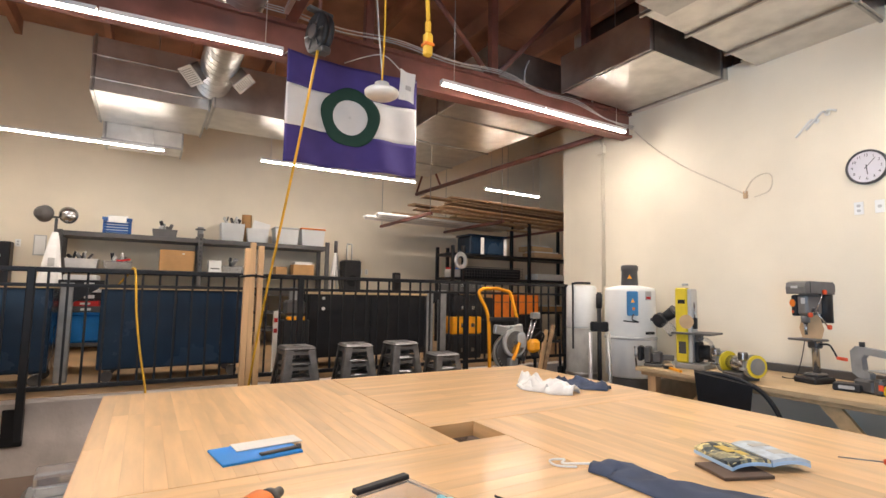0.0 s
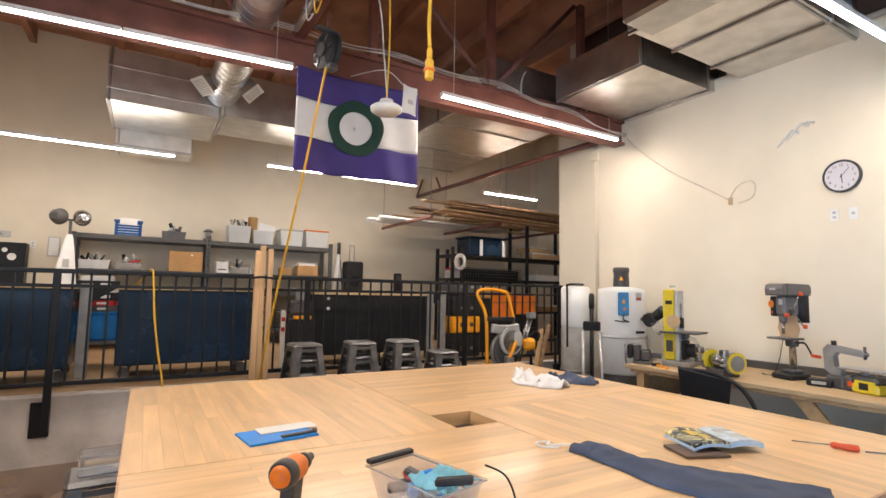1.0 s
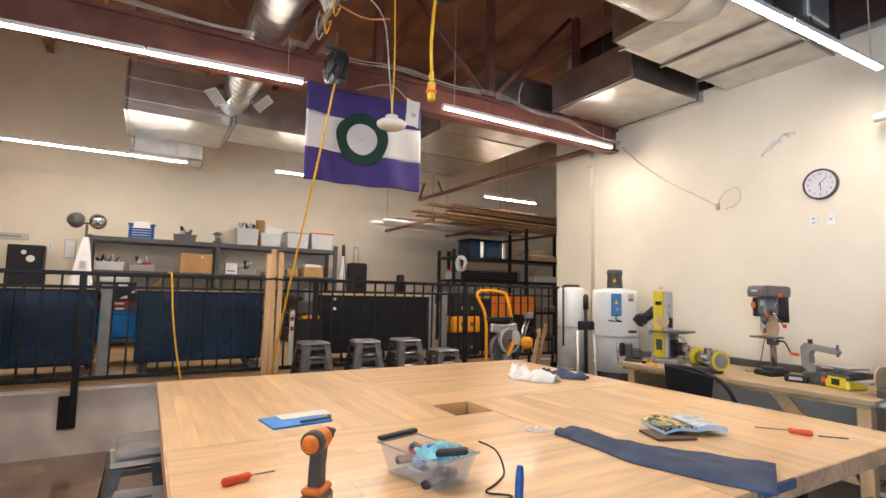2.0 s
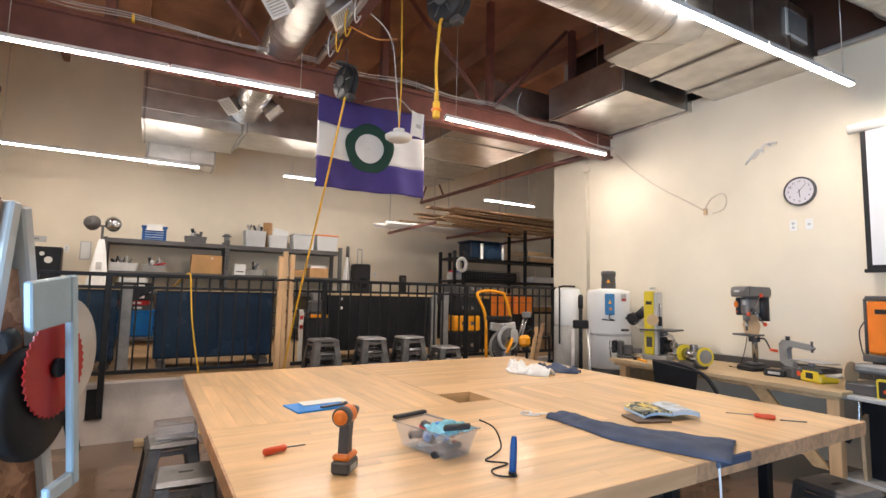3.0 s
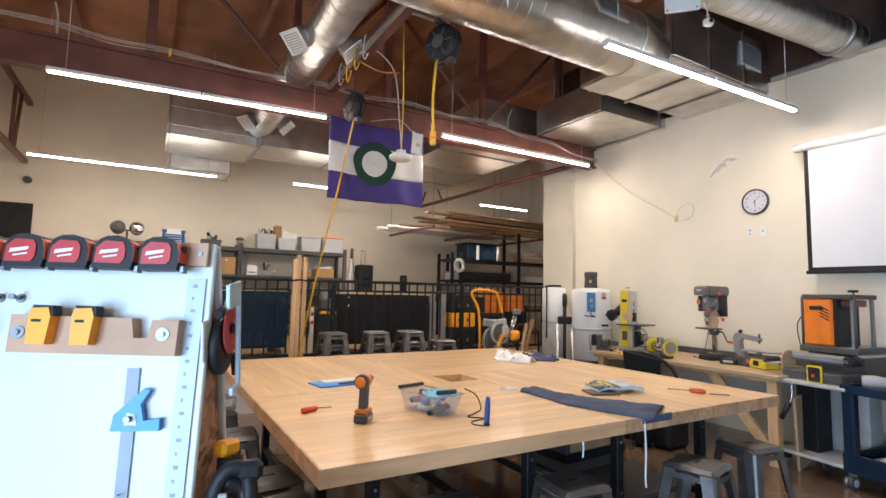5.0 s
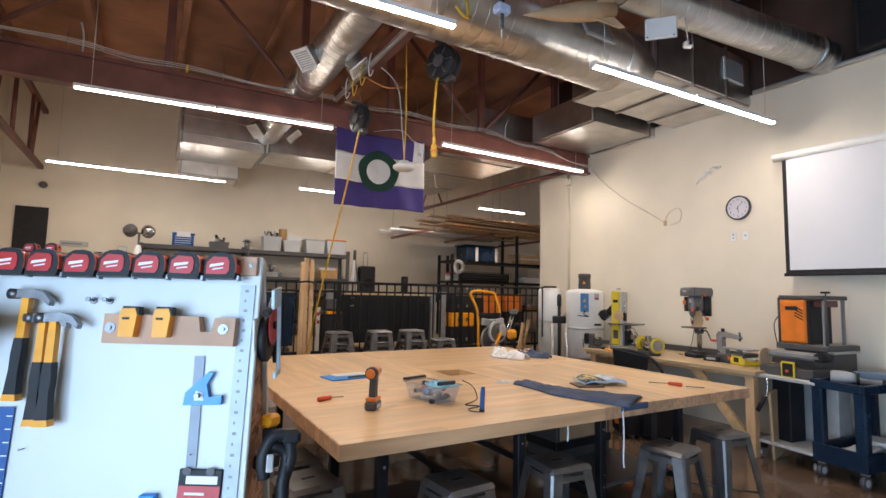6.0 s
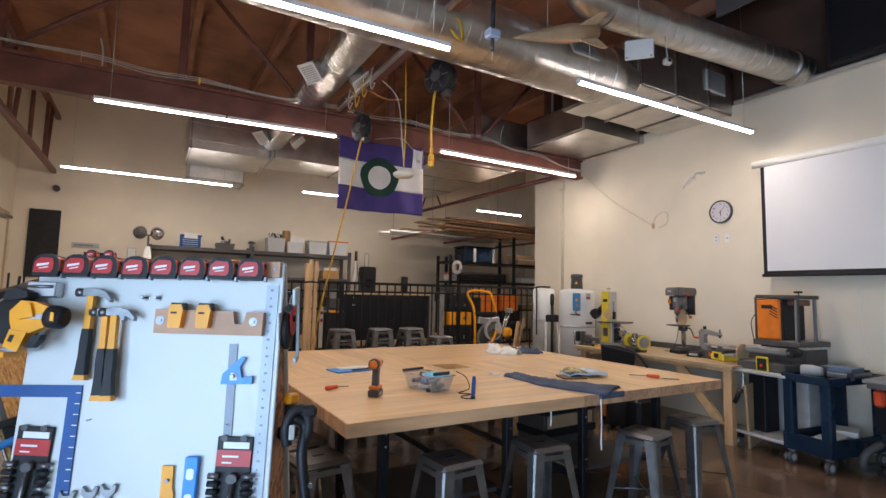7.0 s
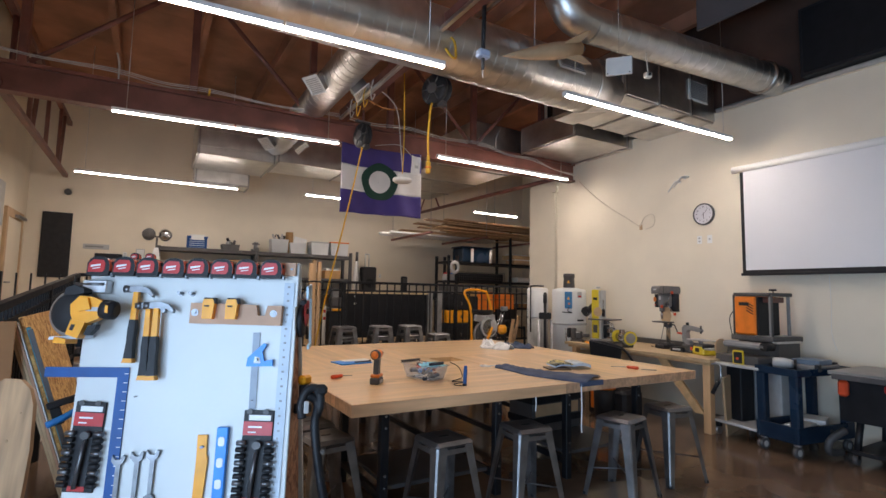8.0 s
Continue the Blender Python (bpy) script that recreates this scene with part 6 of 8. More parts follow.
FH = FZ1 - FZ0
flag_strip("stripe", FZ1 - 0.30 * FH, FZ1, M_purple, "purple stripe")
flag_strip("stripe", FZ0 + 0.33 * FH, FZ1 - 0.30 * FH, M_flagw, "white stripe")
flag_strip("stripe", FZ0, FZ0 + 0.33 * FH, M_purple, "purple stripe")


def flag_disc(name, r0, r1, off, material, label):
    bm = B()
    n = 48
    rings = []
    for q in range(9):
        r = r0 + (r1 - r0) * q / 8
        row = []
        for i in range(n):
            a = 2 * math.pi * i / n
            rj = r * (1 + (0.03 * math.sin(5 * a) if q in (0, 8) and r > 0.2 else 0))
            x, z = 1.69 + rj * math.cos(a), 3.145 + rj * math.sin(a) * 1.02
            top = (FZ1 - z) / FH
            u = (x - FX0) / (FX1 - FX0)
            sag = -0.035 * math.sin(math.pi * u) * (1 - top) + 0.02 * (u - 0.5)
            row.append(bm.verts.new((x + 0.02 * top * math.sin(u * 9), wave(x, z) * (0.25 + 0.75 * top) - off, z + sag)))
        rings.append(row)
    for a, b in zip(rings, rings[1:]):
        for i in range(n):
            f = bm.faces.new((a[i], a[(i + 1) % n], b[(i + 1) % n], b[i]))
            f.smooth = True
    ob = part(name, bm, material, flag, label)
    so = ob.modifiers.new("thick", 'SOLIDIFY')
    so.thickness = 0.003


flag_disc("ring", 0.165, 0.275, 0.020, M_green, "dark green ring")
flag_disc("disc", 0.002, 0.175, 0.013, M_flagw, "white disc")
for x in (FX0 + 0.02, FX1 - 0.02):
    rd("eyelet", (x, -0.01, FZ1 - 0.02), (x, 0.22, 3.68), 0.006, M_cable, flag, seg=6)


def reel(m, label, r, w):
    t = thing("cord_reel", label, "cord reel", m, "retractable cord reels")
    bm = B()
    lathe(bm, [(r * 0.5, -w), (r * 0.93, -w + 0.005), (r, -w + 0.02), (r, -0.015), (r * 0.9, -0.01), (r * 0.9, 0.01), (r, 0.015), (r, w - 0.02), (r * 0.93, w - 0.005), (r * 0.5, w)], 36, pose(0, 0, 0, 0, 90, 0))
    part("drum", bm, M_blackpl, t)
    for s in (-1, 1):
        rd("hub", (s * w, 0, 0), (s * (w + 0.02), 0, 0), r * 0.35, M_dgrey, t, seg=18)
        for k in range(6):
            a = k * math.pi / 3
            rd("spoke", (s * w, 0.07 * math.cos(a), 0.07 * math.sin(a)), (s * w, r * 0.85 * math.cos(a), r * 0.85 * math.sin(a)), 0.008, M_dgrey, t, seg=6)
    bx("bracket", (-0.11, 0.11, -0.03, 0.03, r, r + 0.03), M_dgrey, t, 0.005)
    rd("hanger", (0, 0, r + 0.03), (0, 0, 4.0 - m.translation.z), 0.015, M_steel, t)
    bx("cord_guide", (-0.04, 0.04, -r * 0.5 - 0.04, -r * 0.5 + 0.05, -r - 0.03, -r + 0.03), M_dgrey, t, 0.01)
    return t


reel(pose(1.28, 3.92, 3.65, 0, 0, 14), "black retractable cord reel on the cross beam", 0.17, 0.05)
reel(pose(1.57, 2.42, 3.82, 0, 0, 22), "black retractable cord reel with a yellow cord", 0.175, 0.075)
arm = thing("strut_bracket", "galvanized strut arm carrying the cord reel", "bracket", pose(1.57, 2.42, 4.02))
bx("arm", (-0.36, 0.06, -0.02, 0.02, 0.0, 0.04), M_galv, arm, 0.003)
yc1 = thing("extension_cord", "yellow extension cord pulled down from the reel", "cord", pose(0, 0, 0))
tb("cord", [(1.25, 3.84, 3.47), (1.19, 4.2, 2.6), (1.12, 4.7, 1.55), (1.08, 5.08, 0.72), (1.06, 5.2, 0.35)], 0.011, M_cord, yc1)
yc2 = thing("extension_cord", "yellow extension cord hanging with its plug", "cord", pose(-0.08, 0, -0.07))
tb("cord", [(1.58, 2.40, 3.72), (1.53, 2.34, 3.62), (1.495, 2.315, 3.3), (1.5, 2.31, 3.10)], 0.012, M_cord, yc2)
bx("plug_body", (1.475, 1.525, 2.29, 2.33, 2.90, 3.03), M_cord, yc2, 0.01)
bx("plug_neck", (1.485, 1.515, 2.295, 2.325, 3.03, 3.10), M_cord, yc2, 0.008)
bx("plug_ring", (1.47, 1.53, 2.285, 2.335, 2.955, 2.975), M_orange, yc2, 0.004)
yc3 = thing("extension_cord", "yellow and orange cords wound round the unistrut", "cord", pose(0, 0, 0))
rr = random.Random(11)
for k in range(4):
    y0 = 3.05 + 0.24 * k
    tb("loop", [(1.06, y0, 4.06), (1.05, y0 + 0.04, 3.95), (1.08, y0 + 0.08, 3.90 - rr.uniform(0, 0.12)), (1.13, y0 + 0.11, 3.93), (1.14, y0 + 0.2, 3.97), (1.08, y0 + 0.25, 4.04)], 0.007, M_cord if k % 3 else M_cable, yc3)
tb("drop", [(1.12, 2.15, 4.0), (1.2, 1.55, 3.95), (1.19, 1.4, 3.70), (1.12, 1.36, 3.66), (1.08, 1.40, 3.74)], 0.012, M_cord, yc3)
tb("drop", [(1.12, 3.4, 3.95), (1.3, 3.25, 3.82), (1.46, 3.12, 3.80)], 0.008, mat("copper_orange_cord", (0.45, 0.18, 0.04), 0.5), yc3)
sn = thing("ceiling_sensor", "round white sensor dome hung on cords", "sensor", pose(1.495, 3.10, 2.915))
bm = B()
lathe(bm, [(0.03, -0.035), (0.09, -0.03), (0.115, -0.012), (0.118, 0.012), (0.10, 0.025), (0.05, 0.03), (0.05, 0.07), (0.02, 0.075)], 28)
part("dome", bm, M_plastic, sn)
tb("cord", [(0.0, 0, 0.07), (0.01, 0.0, 0.5), (0.0, 0, 1.0), (-0.02, 0.02, 2.1)], 0.007, M_cord, sn)
tb("cord", [(0.01, 0.01, 0.07), (-0.02, 0.02, 0.4), (-0.08, 0.05, 0.9), (-0.3, 0.08, 1.1)], 0.006, M_cable, sn)
pa = thing("paper_sign", "white paper sheet hanging below the beam", "paper", pose(1.99, 3.72, 3.30, 0, 0, 14))
bm = B()
bmesh.ops.create_grid(bm, x_segments=8, y_segments=8, size=0.5)
for v in bm.verts:
    v.co = Vector((v.co.x * 0.17, 0.012 * math.sin(v.co.x * 5 + v.co.y * 3), v.co.y * 0.26))
ob = part("sheet", bm, M_paper, pa)
ob.modifiers.new("thick", 'SOLIDIFY').thickness = 0.002
bx("bar_mark", (-0.03, 0.03, -0.018, -0.016, -0.04, 0.0), M_lgrey, pa)
tb("string", [(-0.08, 0, 0.12), (-0.14, 0.2, 0.30), (-0.15, 0.74, 0.40)], 0.005, M_cable, pa)

# cables along the girder
for k in range(3):
    cb = thing("cable_run", "pale cables draped along the girder", "cable", pose(0, 0, 0), "cables on the girder")
    rr = random.Random(40 + k)
    pts = []
    ties = [-3.15, -1.6, -0.55, 1.05, 2.2, 3.5, 4.6, 5.6]
    for i, x in enumerate(ties):
        z = 4.045 + 0.016 * k + (0.10 if i == 0 else 0.03 if i == 1 else 0) - (0.28 if i == 7 else 0.13 if i == 6 else 0.02 if i == 5 else 0)
        pts.append((x, 4.50 - 0.035 * x - 0.012 * k, z))
        if i < 7:
            xm = (x + ties[i + 1]) / 2
            zn = 4.045 + (0.03 if i == 0 else 0) - (0.28 if i == 6 else 0.13 if i == 5 else 0)
            pts.append((xm, 4.50 - 0.035 * xm - 0.012 * k, (z + zn) / 2 - 0.02 - rr.uniform(0, 0.03)))
    tb("cable", pts, 0.005, M_cable, cb, "", 6)
for x, dz in ((-1.55, 0.35), (3.9, 0.34)):
    wr = thing("bent_rod", "thin pale bent rod standing off the girder", "rod", pose(x, 4.596 - 0.035 * x, 4.0))
    tb("rod", [(0, 0, -0.02), (0.0, 0.0, dz * 0.6), (0.06 if x > 0 else -0.03, 0, dz)], 0.01, M_cable, wr)
tie = thing("cable_tie", "yellow cable tie on the girder", "cable tie", pose(-0.57, 4.53, 4.05))
bx("strap", (-0.012, 0.012, -0.03, 0.06, -0.04, 0.04), M_cord, tie, 0.004)


def register(m):
    t = thing("air_register", "white square air register on the round duct", "air register", m, "duct registers")
    bm = B()
    box(bm, -0.10, 0.10, -0.02, 0.10, -0.10, 0.10, 0.004)
    part("sleeve", bm, M_galvd, t)
    for d in ((-0.12, 0.12, -0.035, -0.02, 0.095, 0.12), (-0.12, 0.12, -0.035, -0.02, -0.12, -0.095), (-0.12, -0.095, -0.035, -0.02, -0.094, 0.094), (0.095, 0.12, -0.035, -0.02, -0.094, 0.094)):
        bx("frame", d, M_white, t, 0.003)
    for k in range(8):
        bx("slat", (-0.095, 0.095, -0.030, -0.021, -0.088 + k * 0.024, -0.074 + k * 0.024), M_white, t)


for y in (3.36, 6.20):
    register(pose(0.77 + 0.26, y, 4.02, 48, 0, 62))
    register(pose(0.77 - 0.27, y + 0.15, 4.04, 48, 0, -62))
gr = thing("duct_grille", "grey slotted grille on the spiral duct", "grille", pose(2.67, 1.485, 4.045, -26, 0, 0))
bx("frame", (-0.18, 0.18, -0.03, -0.005, -0.12, 0.12), M_lgrey, gr, 0.004)
for k in range(9):
    bx("slat", (-0.155, 0.155, -0.040, -0.031, -0.09 + k * 0.022, -0.078 + k * 0.022), M_grey, gr)
gr2 = thing("return_grille", "white square return grille on the plenum", "grille", pose(5.24, 1.655, 4.37))
bx("frame", (-0.21, 0.21, -0.015, 0.0, -0.14, 0.14), M_white, gr2, 0.004)
for k in range(10):
    bx("slat", (-0.18, 0.18, -0.024, -0.016, -0.115 + k * 0.024, -0.102 + k * 0.024), M_grey, gr2)
jb = thing("junction_box", "pale blue junction box on a hanging cable", "junction box", pose(1.21, 1.0, 3.55))
bx("box_body", (-0.055, 0.055, -0.04, 0.04, -0.03, 0.04), mat("pale_blue_box", (0.42, 0.50, 0.66), 0.5), jb, 0.012)
rd("cable", (0, 0, 0.04), (0.01, 0, 0.45), 0.018, M_blackpl, jb)
rd("tail", (0, 0, -0.03), (0.0, 0, -0.13), 0.014, M_dgrey, jb)
rd("tail_tip", (0, 0, -0.13), (0.0, 0, -0.20), 0.005, M_plastic, jb)
rk = thing("model_rocket", "plain wooden model rocket hung below the ducts", "model rocket", pose(0, 0, 0))
bm = B()
a0, a1 = Vector((1.50, 1.12, 3.665)), Vector((2.36, 1.035, 3.935))
q = (a1 - a0).to_track_quat('Z', 'Y').to_matrix().to_4x4()
L0 = (a1 - a0).length
lathe(bm, [(0.003, 0), (0.036, 0.18), (0.068, 0.40), (0.082, 0.60), (0.075, L0)], 6, Matrix.Translation(a0) @ q)
part("body", bm, M_skin, rk)
for k in range(3):
    bm = B()
    prism(bm, [(0.06, L0 - 0.02), (0.06, L0 - 0.24), (0.17, L0 + 0.0), (0.17, L0 + 0.07)], -0.006, 0.006, Matrix.Translation(a0) @ q @ pose(0, 0, 0, 0, 0, 20 + k * 120))
    part("fin", bm, M_skin, rk)
rd("nozzle", a1, a1 + (a1 - a0).normalized() * 0.05, 0.035, M_dgrey, rk)
rd("line", a0 + (a1 - a0) * 0.4, (1.86, 1.08, ROOF - 0.25), 0.003, M_cable, rk, seg=5)
wp = thing("access_point", "flat white access point hung below the duct", "access point", pose(2.50, 0.68, 3.655, 0, 0, -48))
bx("housing", (-0.115, 0.115, -0.015, 0.015, -0.085, 0.085), M_plastic, wp, 0.008)
for x in (-0.1, 0.09):
    rd("screw", (x, -0.018, -0.07), (x, -0.0152, -0.07), 0.006, M_blackpl, wp, seg=8)
rd("hanger", (0, 0.0, 0.09), (0, 0.0, ROOF + 0.004 - 3.655), 0.002, M_galvd, wp)
wc = thing("small_camera", "small white camera hung below the duct", "camera", pose(3.29, 0.97, 3.87, 0, 0, -20))
bx("body", (-0.04, 0.04, -0.03, 0.03, -0.03, 0.03), M_plastic, wc, 0.012)
rd("lens", (0.0, -0.04, 0.0), (0.0, -0.03, 0.0), 0.016, M_blackpl, wc)
rd("stem", (0, 0, 0.03), (0, 0.03, 0.29), 0.005, M_plastic, wc)
bp = thing("ceiling_panel", "white suspended acoustic panel, coloured grey for its shade", "panel", pose(4.68, 0.73, 4.90))
bx("panel", (-0.02, 0.02, -0.55, 0.55, 0, 0.6), M_acoustic, bp, 0.006)
for x in (0,):
    for y in (-0.5, 0.5):
        rd("wire", (x, y, 0.6), (x, y, 0.85), 0.003, M_cable, bp, seg=5)
sp = thing("wall_loudspeaker", "large black loudspeaker box on the wall ledge", "loudspeaker", pose(5.66, -0.6, 4.195))
bx("cabinet", (-0.2, 0.2, -1.1, 1.1, 0.0, 0.85), M_blackpl, sp, 0.01)
bx("front_cloth", (-0.212, -0.202, -1.06, 1.06, 0.04, 0.81), M_dirt, sp, 0.003)
strut2 = thing("unistrut_rail", "pale unistrut rail crossing below the roof", "rail", pose(0, 0, 0), "", "structure")
bx("rail", (1.62, 1.66, -2.0, 1.9, 4.36, 4.40), M_galv, strut2, 0.003)

# ---- raised level: rolling cabinets behind the railing ----
U0 = UP


def rolling_cabinet(x, y, w, h, d, body, label):
    c = thing("rolling_cabinet", label, "cabinet", pose(x, y, U0), "rolling cabinets")
    bx("body", (0, w, 0, d, 0.13, h - 0.03), body, c, 0.006)
    bx("door", (0.015, w / 2 - 0.002, -0.018, -0.001, 0.15, h - 0.05), body, c, 0.003)
    bx("door", (w / 2 + 0.002, w - 0.015, -0.018, -0.001, 0.15, h - 0.05), body, c, 0.003)
    bx("worktop", (-0.02, w + 0.02, -0.03, d + 0.02, h - 0.029, h), M_ply, c, 0.003, "pale wood top edge")
    for xx in (0.09, w - 0.09):
        for yy in (0.06, d - 0.06):
            rd("caster", (xx, yy - 0.02, 0.055), (xx, yy + 0.02, 0.055), 0.055, M_dgrey, c, seg=14)
            bx("caster_fork", (xx - 0.03, xx + 0.03, yy - 0.035, yy + 0.035, 0.111, 0.129), M_chrome, c, 0.003)
    return c


rolling_cabinet(-0.20, 6.15, 1.36, 0.97, 0.6, M_navy, "navy blue rolling cabinet with a pale wood top")
rolling_cabinet(-1.95, 6.15, 1.36, 0.97, 0.6, M_navy, "navy blue rolling cabinet with a pale wood top")
rolling_cabinet(1.93, 6.25, 1.66, 0.95, 0.6, M_black, "black rolling cabinet with a pale wood top")
mg = thing("wall_magnets", "two white round magnets on the black cabinet", "magnet", pose(2.12, 6.228, U0))
rd("magnet", (0, 0, 0.74), (0, -0.012, 0.74), 0.022, M_white, mg)
rd("magnet", (0.0, 0, 0.87), (0, -0.012, 0.87), 0.02, M_lgrey, mg)


# back workbench with grey posts, and the shelving above
bb = thing("storage_bench", "dark steel storage bench with a pale top", "workbench", pose(0, 0, 0))
bx("benchtop", (-2.1, 4.75, 9.05, 9.90, 1.50, 1.55), M_ply, bb, 0.004)
bx("front_channel", (-2.1, 4.75, 9.0, 9.05, 1.46, 1.55), M_dgrey, bb, 0.004)
for x in (-0.50, 1.78, 3.70, 3.92):
    bx("cross_arm", (x - 0.03, x + 0.03, 6.381, 9.0, 1.50, 1.56), M_dgrey, bb, 0.004)
for x in (-0.50, 1.78, 3.70, 3.92):
    bx("post", (x - 0.055, x + 0.055, 6.3, 6.38, UP, 1.60), M_grey, bb, 0.006)
    bm = B()
    prism(bm, [(-0.06, 1.40), (-0.06, 1.58), (0.20, 1.58)], 6.32, 6.36, pose(x + 0.115, 0, 0))
    part("gusset", bm, M_black, bb)
for z in (0.85, 1.15):
    bx("lower_shelf", (-2.0, 4.7, 9.1, 9.85, z, z + 0.03), M_dgrey, bb, 0.003)
sf = thing("shelf_unit", "dark grey steel shelf unit full of bins", "shelf", pose(0, 0, 0))
for z in (2.40, 1.85):
    bx("shelf", (-0.95, 3.10, 9.26, 9.85, z - 0.075, z), M_dgrey, sf, 0.004)
for x in (-0.96, 0.93, 3.10):
    for y in (9.25, 9.80):
        bx("upright", (x - 0.035, x + 0.035, y - 0.02, y + 0.03, 1.551, 2.48 if x > 0 else 2.41), M_dgrey, sf, 0.003)
for x in (0.93,):
    for k in range(7):
        bx("slot", (x - 0.012, x + 0.012, 9.2275, 9.2295, 1.95 + k * 0.07, 1.985 + k * 0.07), M_black, sf)


def tote(x, y, z, w, d, h, body, lidm, label, name="storage_tote", lidh=0.03, junk=0):
    t = thing(name, label, "bin", pose(x, y, z), "bins on the shelves")
    bm = B()
    prism(bm, [(-w * 0.45, 0), (w * 0.45, 0), (w * 0.5, h), (-w * 0.5, h)], -d / 2, d / 2)
    part("tub", bm, body, t)
    if lidm:
        bx("lid", (-w * 0.53, w * 0.53, -d * 0.53, d * 0.53, h + 0.001, h + lidh), lidm, t, 0.006)
    rj = random.Random(int(x * 100))
    for k in range(junk):
        a = rj.uniform(-w * 0.35, w * 0.35)
        rd("content", (a, rj.uniform(-d, d) * 0.3, h + 0.001), (a + rj.uniform(-0.06, 0.06), rj.uniform(-d, d) * 0.3, h + rj.uniform(0.04, 0.14)), rj.uniform(0.012, 0.035), rj.choice((M_dgrey, M_black, M_grey, M_lgrey)), t, seg=8)
    return t


T = 2.4005
cr = thing("blue_crate", "blue slatted plastic crate with white papers inside", "crate", pose(-0.26, 9.45, T), "bins on the shelves")
bx("floor", (-0.17, 0.17, -0.14, 0.14, 0, 0.015), M_blue, cr, 0.003)
for k in range(5):
    z = 0.02 + k * 0.042
    for d in ((-0.18, 0.18, -0.15, -0.14), (-0.18, 0.18, 0.14, 0.15), (-0.18, -0.17, -0.14, 0.14), (0.17, 0.18, -0.14, 0.14)):
        bx("slat", (*d, z, z + 0.028), M_blue, cr, 0.002)
for x in (-0.185, 0.165):
    for y in (-0.155, 0.135):
        bx("corner", (x, x + 0.02, y, y + 0.02, 0, 0.245), M_blue, cr, 0.003)
bx("rim", (-0.20, 0.20, -0.165, -0.151, 0.21, 0.25), M_blue, cr, 0.003)
bx("papers", (-0.14, 0.14, -0.135, 0.06, 0.016, 0.285), M_paper, cr, 0.004)
bx("front_sheet", (-0.12, 0.12, -0.1705, -0.1655, 0.17, 0.275), M_paper, cr, 0.001)
tote(0.40, 9.45, T, 0.36, 0.3, 0.12, M_dgrey, None, "low dark grey bin of scraps", junk=7)
sp_ = thing("spool", "dark wire spool standing on the shelf", "spool", pose(0.93, 9.42, T))
for z in (0, 0.16):
    rd("flange", (0, 0, z), (0, 0, z + 0.02), 0.08, M_dgrey, sp_, seg=18)
rd("core", (0, 0, 0.02), (0, 0, 0.16), 0.045, M_grey, sp_, seg=14)
rd("coil", (0, 0, 0.18), (0, 0, 0.21), 0.05, M_grey, sp_, seg=14)
tote(1.43, 9.45, T, 0.38, 0.3, 0.31, M_tote, None, "clear bin packed with dark parts", junk=9)
small("dark_contents", "dark parts piled inside a clear bin", "parts", pose(1.43, 9.45, T + 0.002), (-0.15, 0.15, -0.13, 0.13, 0, 0.26), M_dgrey, (), 0.02)
tote(1.85, 9.47, T, 0.37, 0.3, 0.25, M_tote, None, "clear bin with papers and rolled sheets")
rl = thing("paper_roll", "brown paper roll standing in a bin", "roll", pose(1.68, 9.52, T + 0.001))
rd("roll", (0, 0, 0), (0.0, 0, 0.50), 0.085, M_card, rl, seg=18)
small("paper_pad", "white drawing pad leaning in a bin", "paper", pose(1.86, 9.42, T + 0.002, -10, 12, 0), (-0.15, 0.15, -0.01, 0.01, 0, 0.40), M_paper, (), 0.002)
tote(2.35, 9.45, T, 0.42, 0.34, 0.28, M_tote, M_lgrey, "clear lidded tote of parts")
tote(2.83, 9.45, T, 0.44, 0.34, 0.30, M_tote, M_orange, "clear tote with a faded orange lid")
small("tote_contents", "pale folded things inside a clear tote", "contents", pose(2.83, 9.45, T + 0.003), (-0.16, 0.16, -0.13, 0.13, 0, 0.17), M_flagw, (("red_mark", (-0.08, 0.08, -0.135, -0.1305, 0.05, 0.09), M_red),), 0.02)
small("tote_contents", "grey parts inside a clear tote", "contents", pose(2.35, 9.45, T + 0.003), (-0.15, 0.15, -0.13, 0.13, 0, 0.15), M_lgrey, (), 0.02)
T2 = 1.8505
tote(-0.68, 9.45, T2, 0.42, 0.3, 0.14, M_lgrey, None, "light grey bin of tools", junk=8)
tote(-0.22, 9.45, T2, 0.38, 0.3, 0.12, M_bin, None, "clear low bin with red handled tools", junk=6)
small("red_tool", "red handled tool lying over a bin edge", "tool", pose(-0.14, 9.36, T2 + 0.125, 0, -10, 20), (-0.10, 0.10, -0.015, 0.015, 0, 0.03), M_red, (), 0.008)
small("carton", "wide brown cardboard carton with a white sticker", "carton", pose(0.62, 9.45, T2), (-0.27, 0.24, -0.16, 0.16, 0, 0.34), M_card, (("sticker", (0.05, 0.085, -0.1625, -0.1605, 0.27, 0.295), M_paper), ("lid_seam", (-0.265, 0.235, -0.1615, -0.1605, 0.235, 0.239), M_lumber)), 0.004)
small("white_carton", "white carton with dark print bars", "carton", pose(1.18, 9.45, T2), (-0.10, 0.10, -0.12, 0.12, 0, 0.2), M_paper, (("print_bar", (-0.07, 0.07, -0.1225, -0.1205, 0.05, 0.07), M_dgrey),), 0.003)
tote(1.48, 9.45, T2, 0.34, 0.3, 0.12, M_bin, None, "clear low plastic bin of parts", junk=3)
small("carton", "small brown cardboard carton", "carton", pose(2.28, 9.42, T2), (-0.10, 0.10, -0.12, 0.12, 0, 0.14), M_card, (), 0.003, "cardboard cartons")
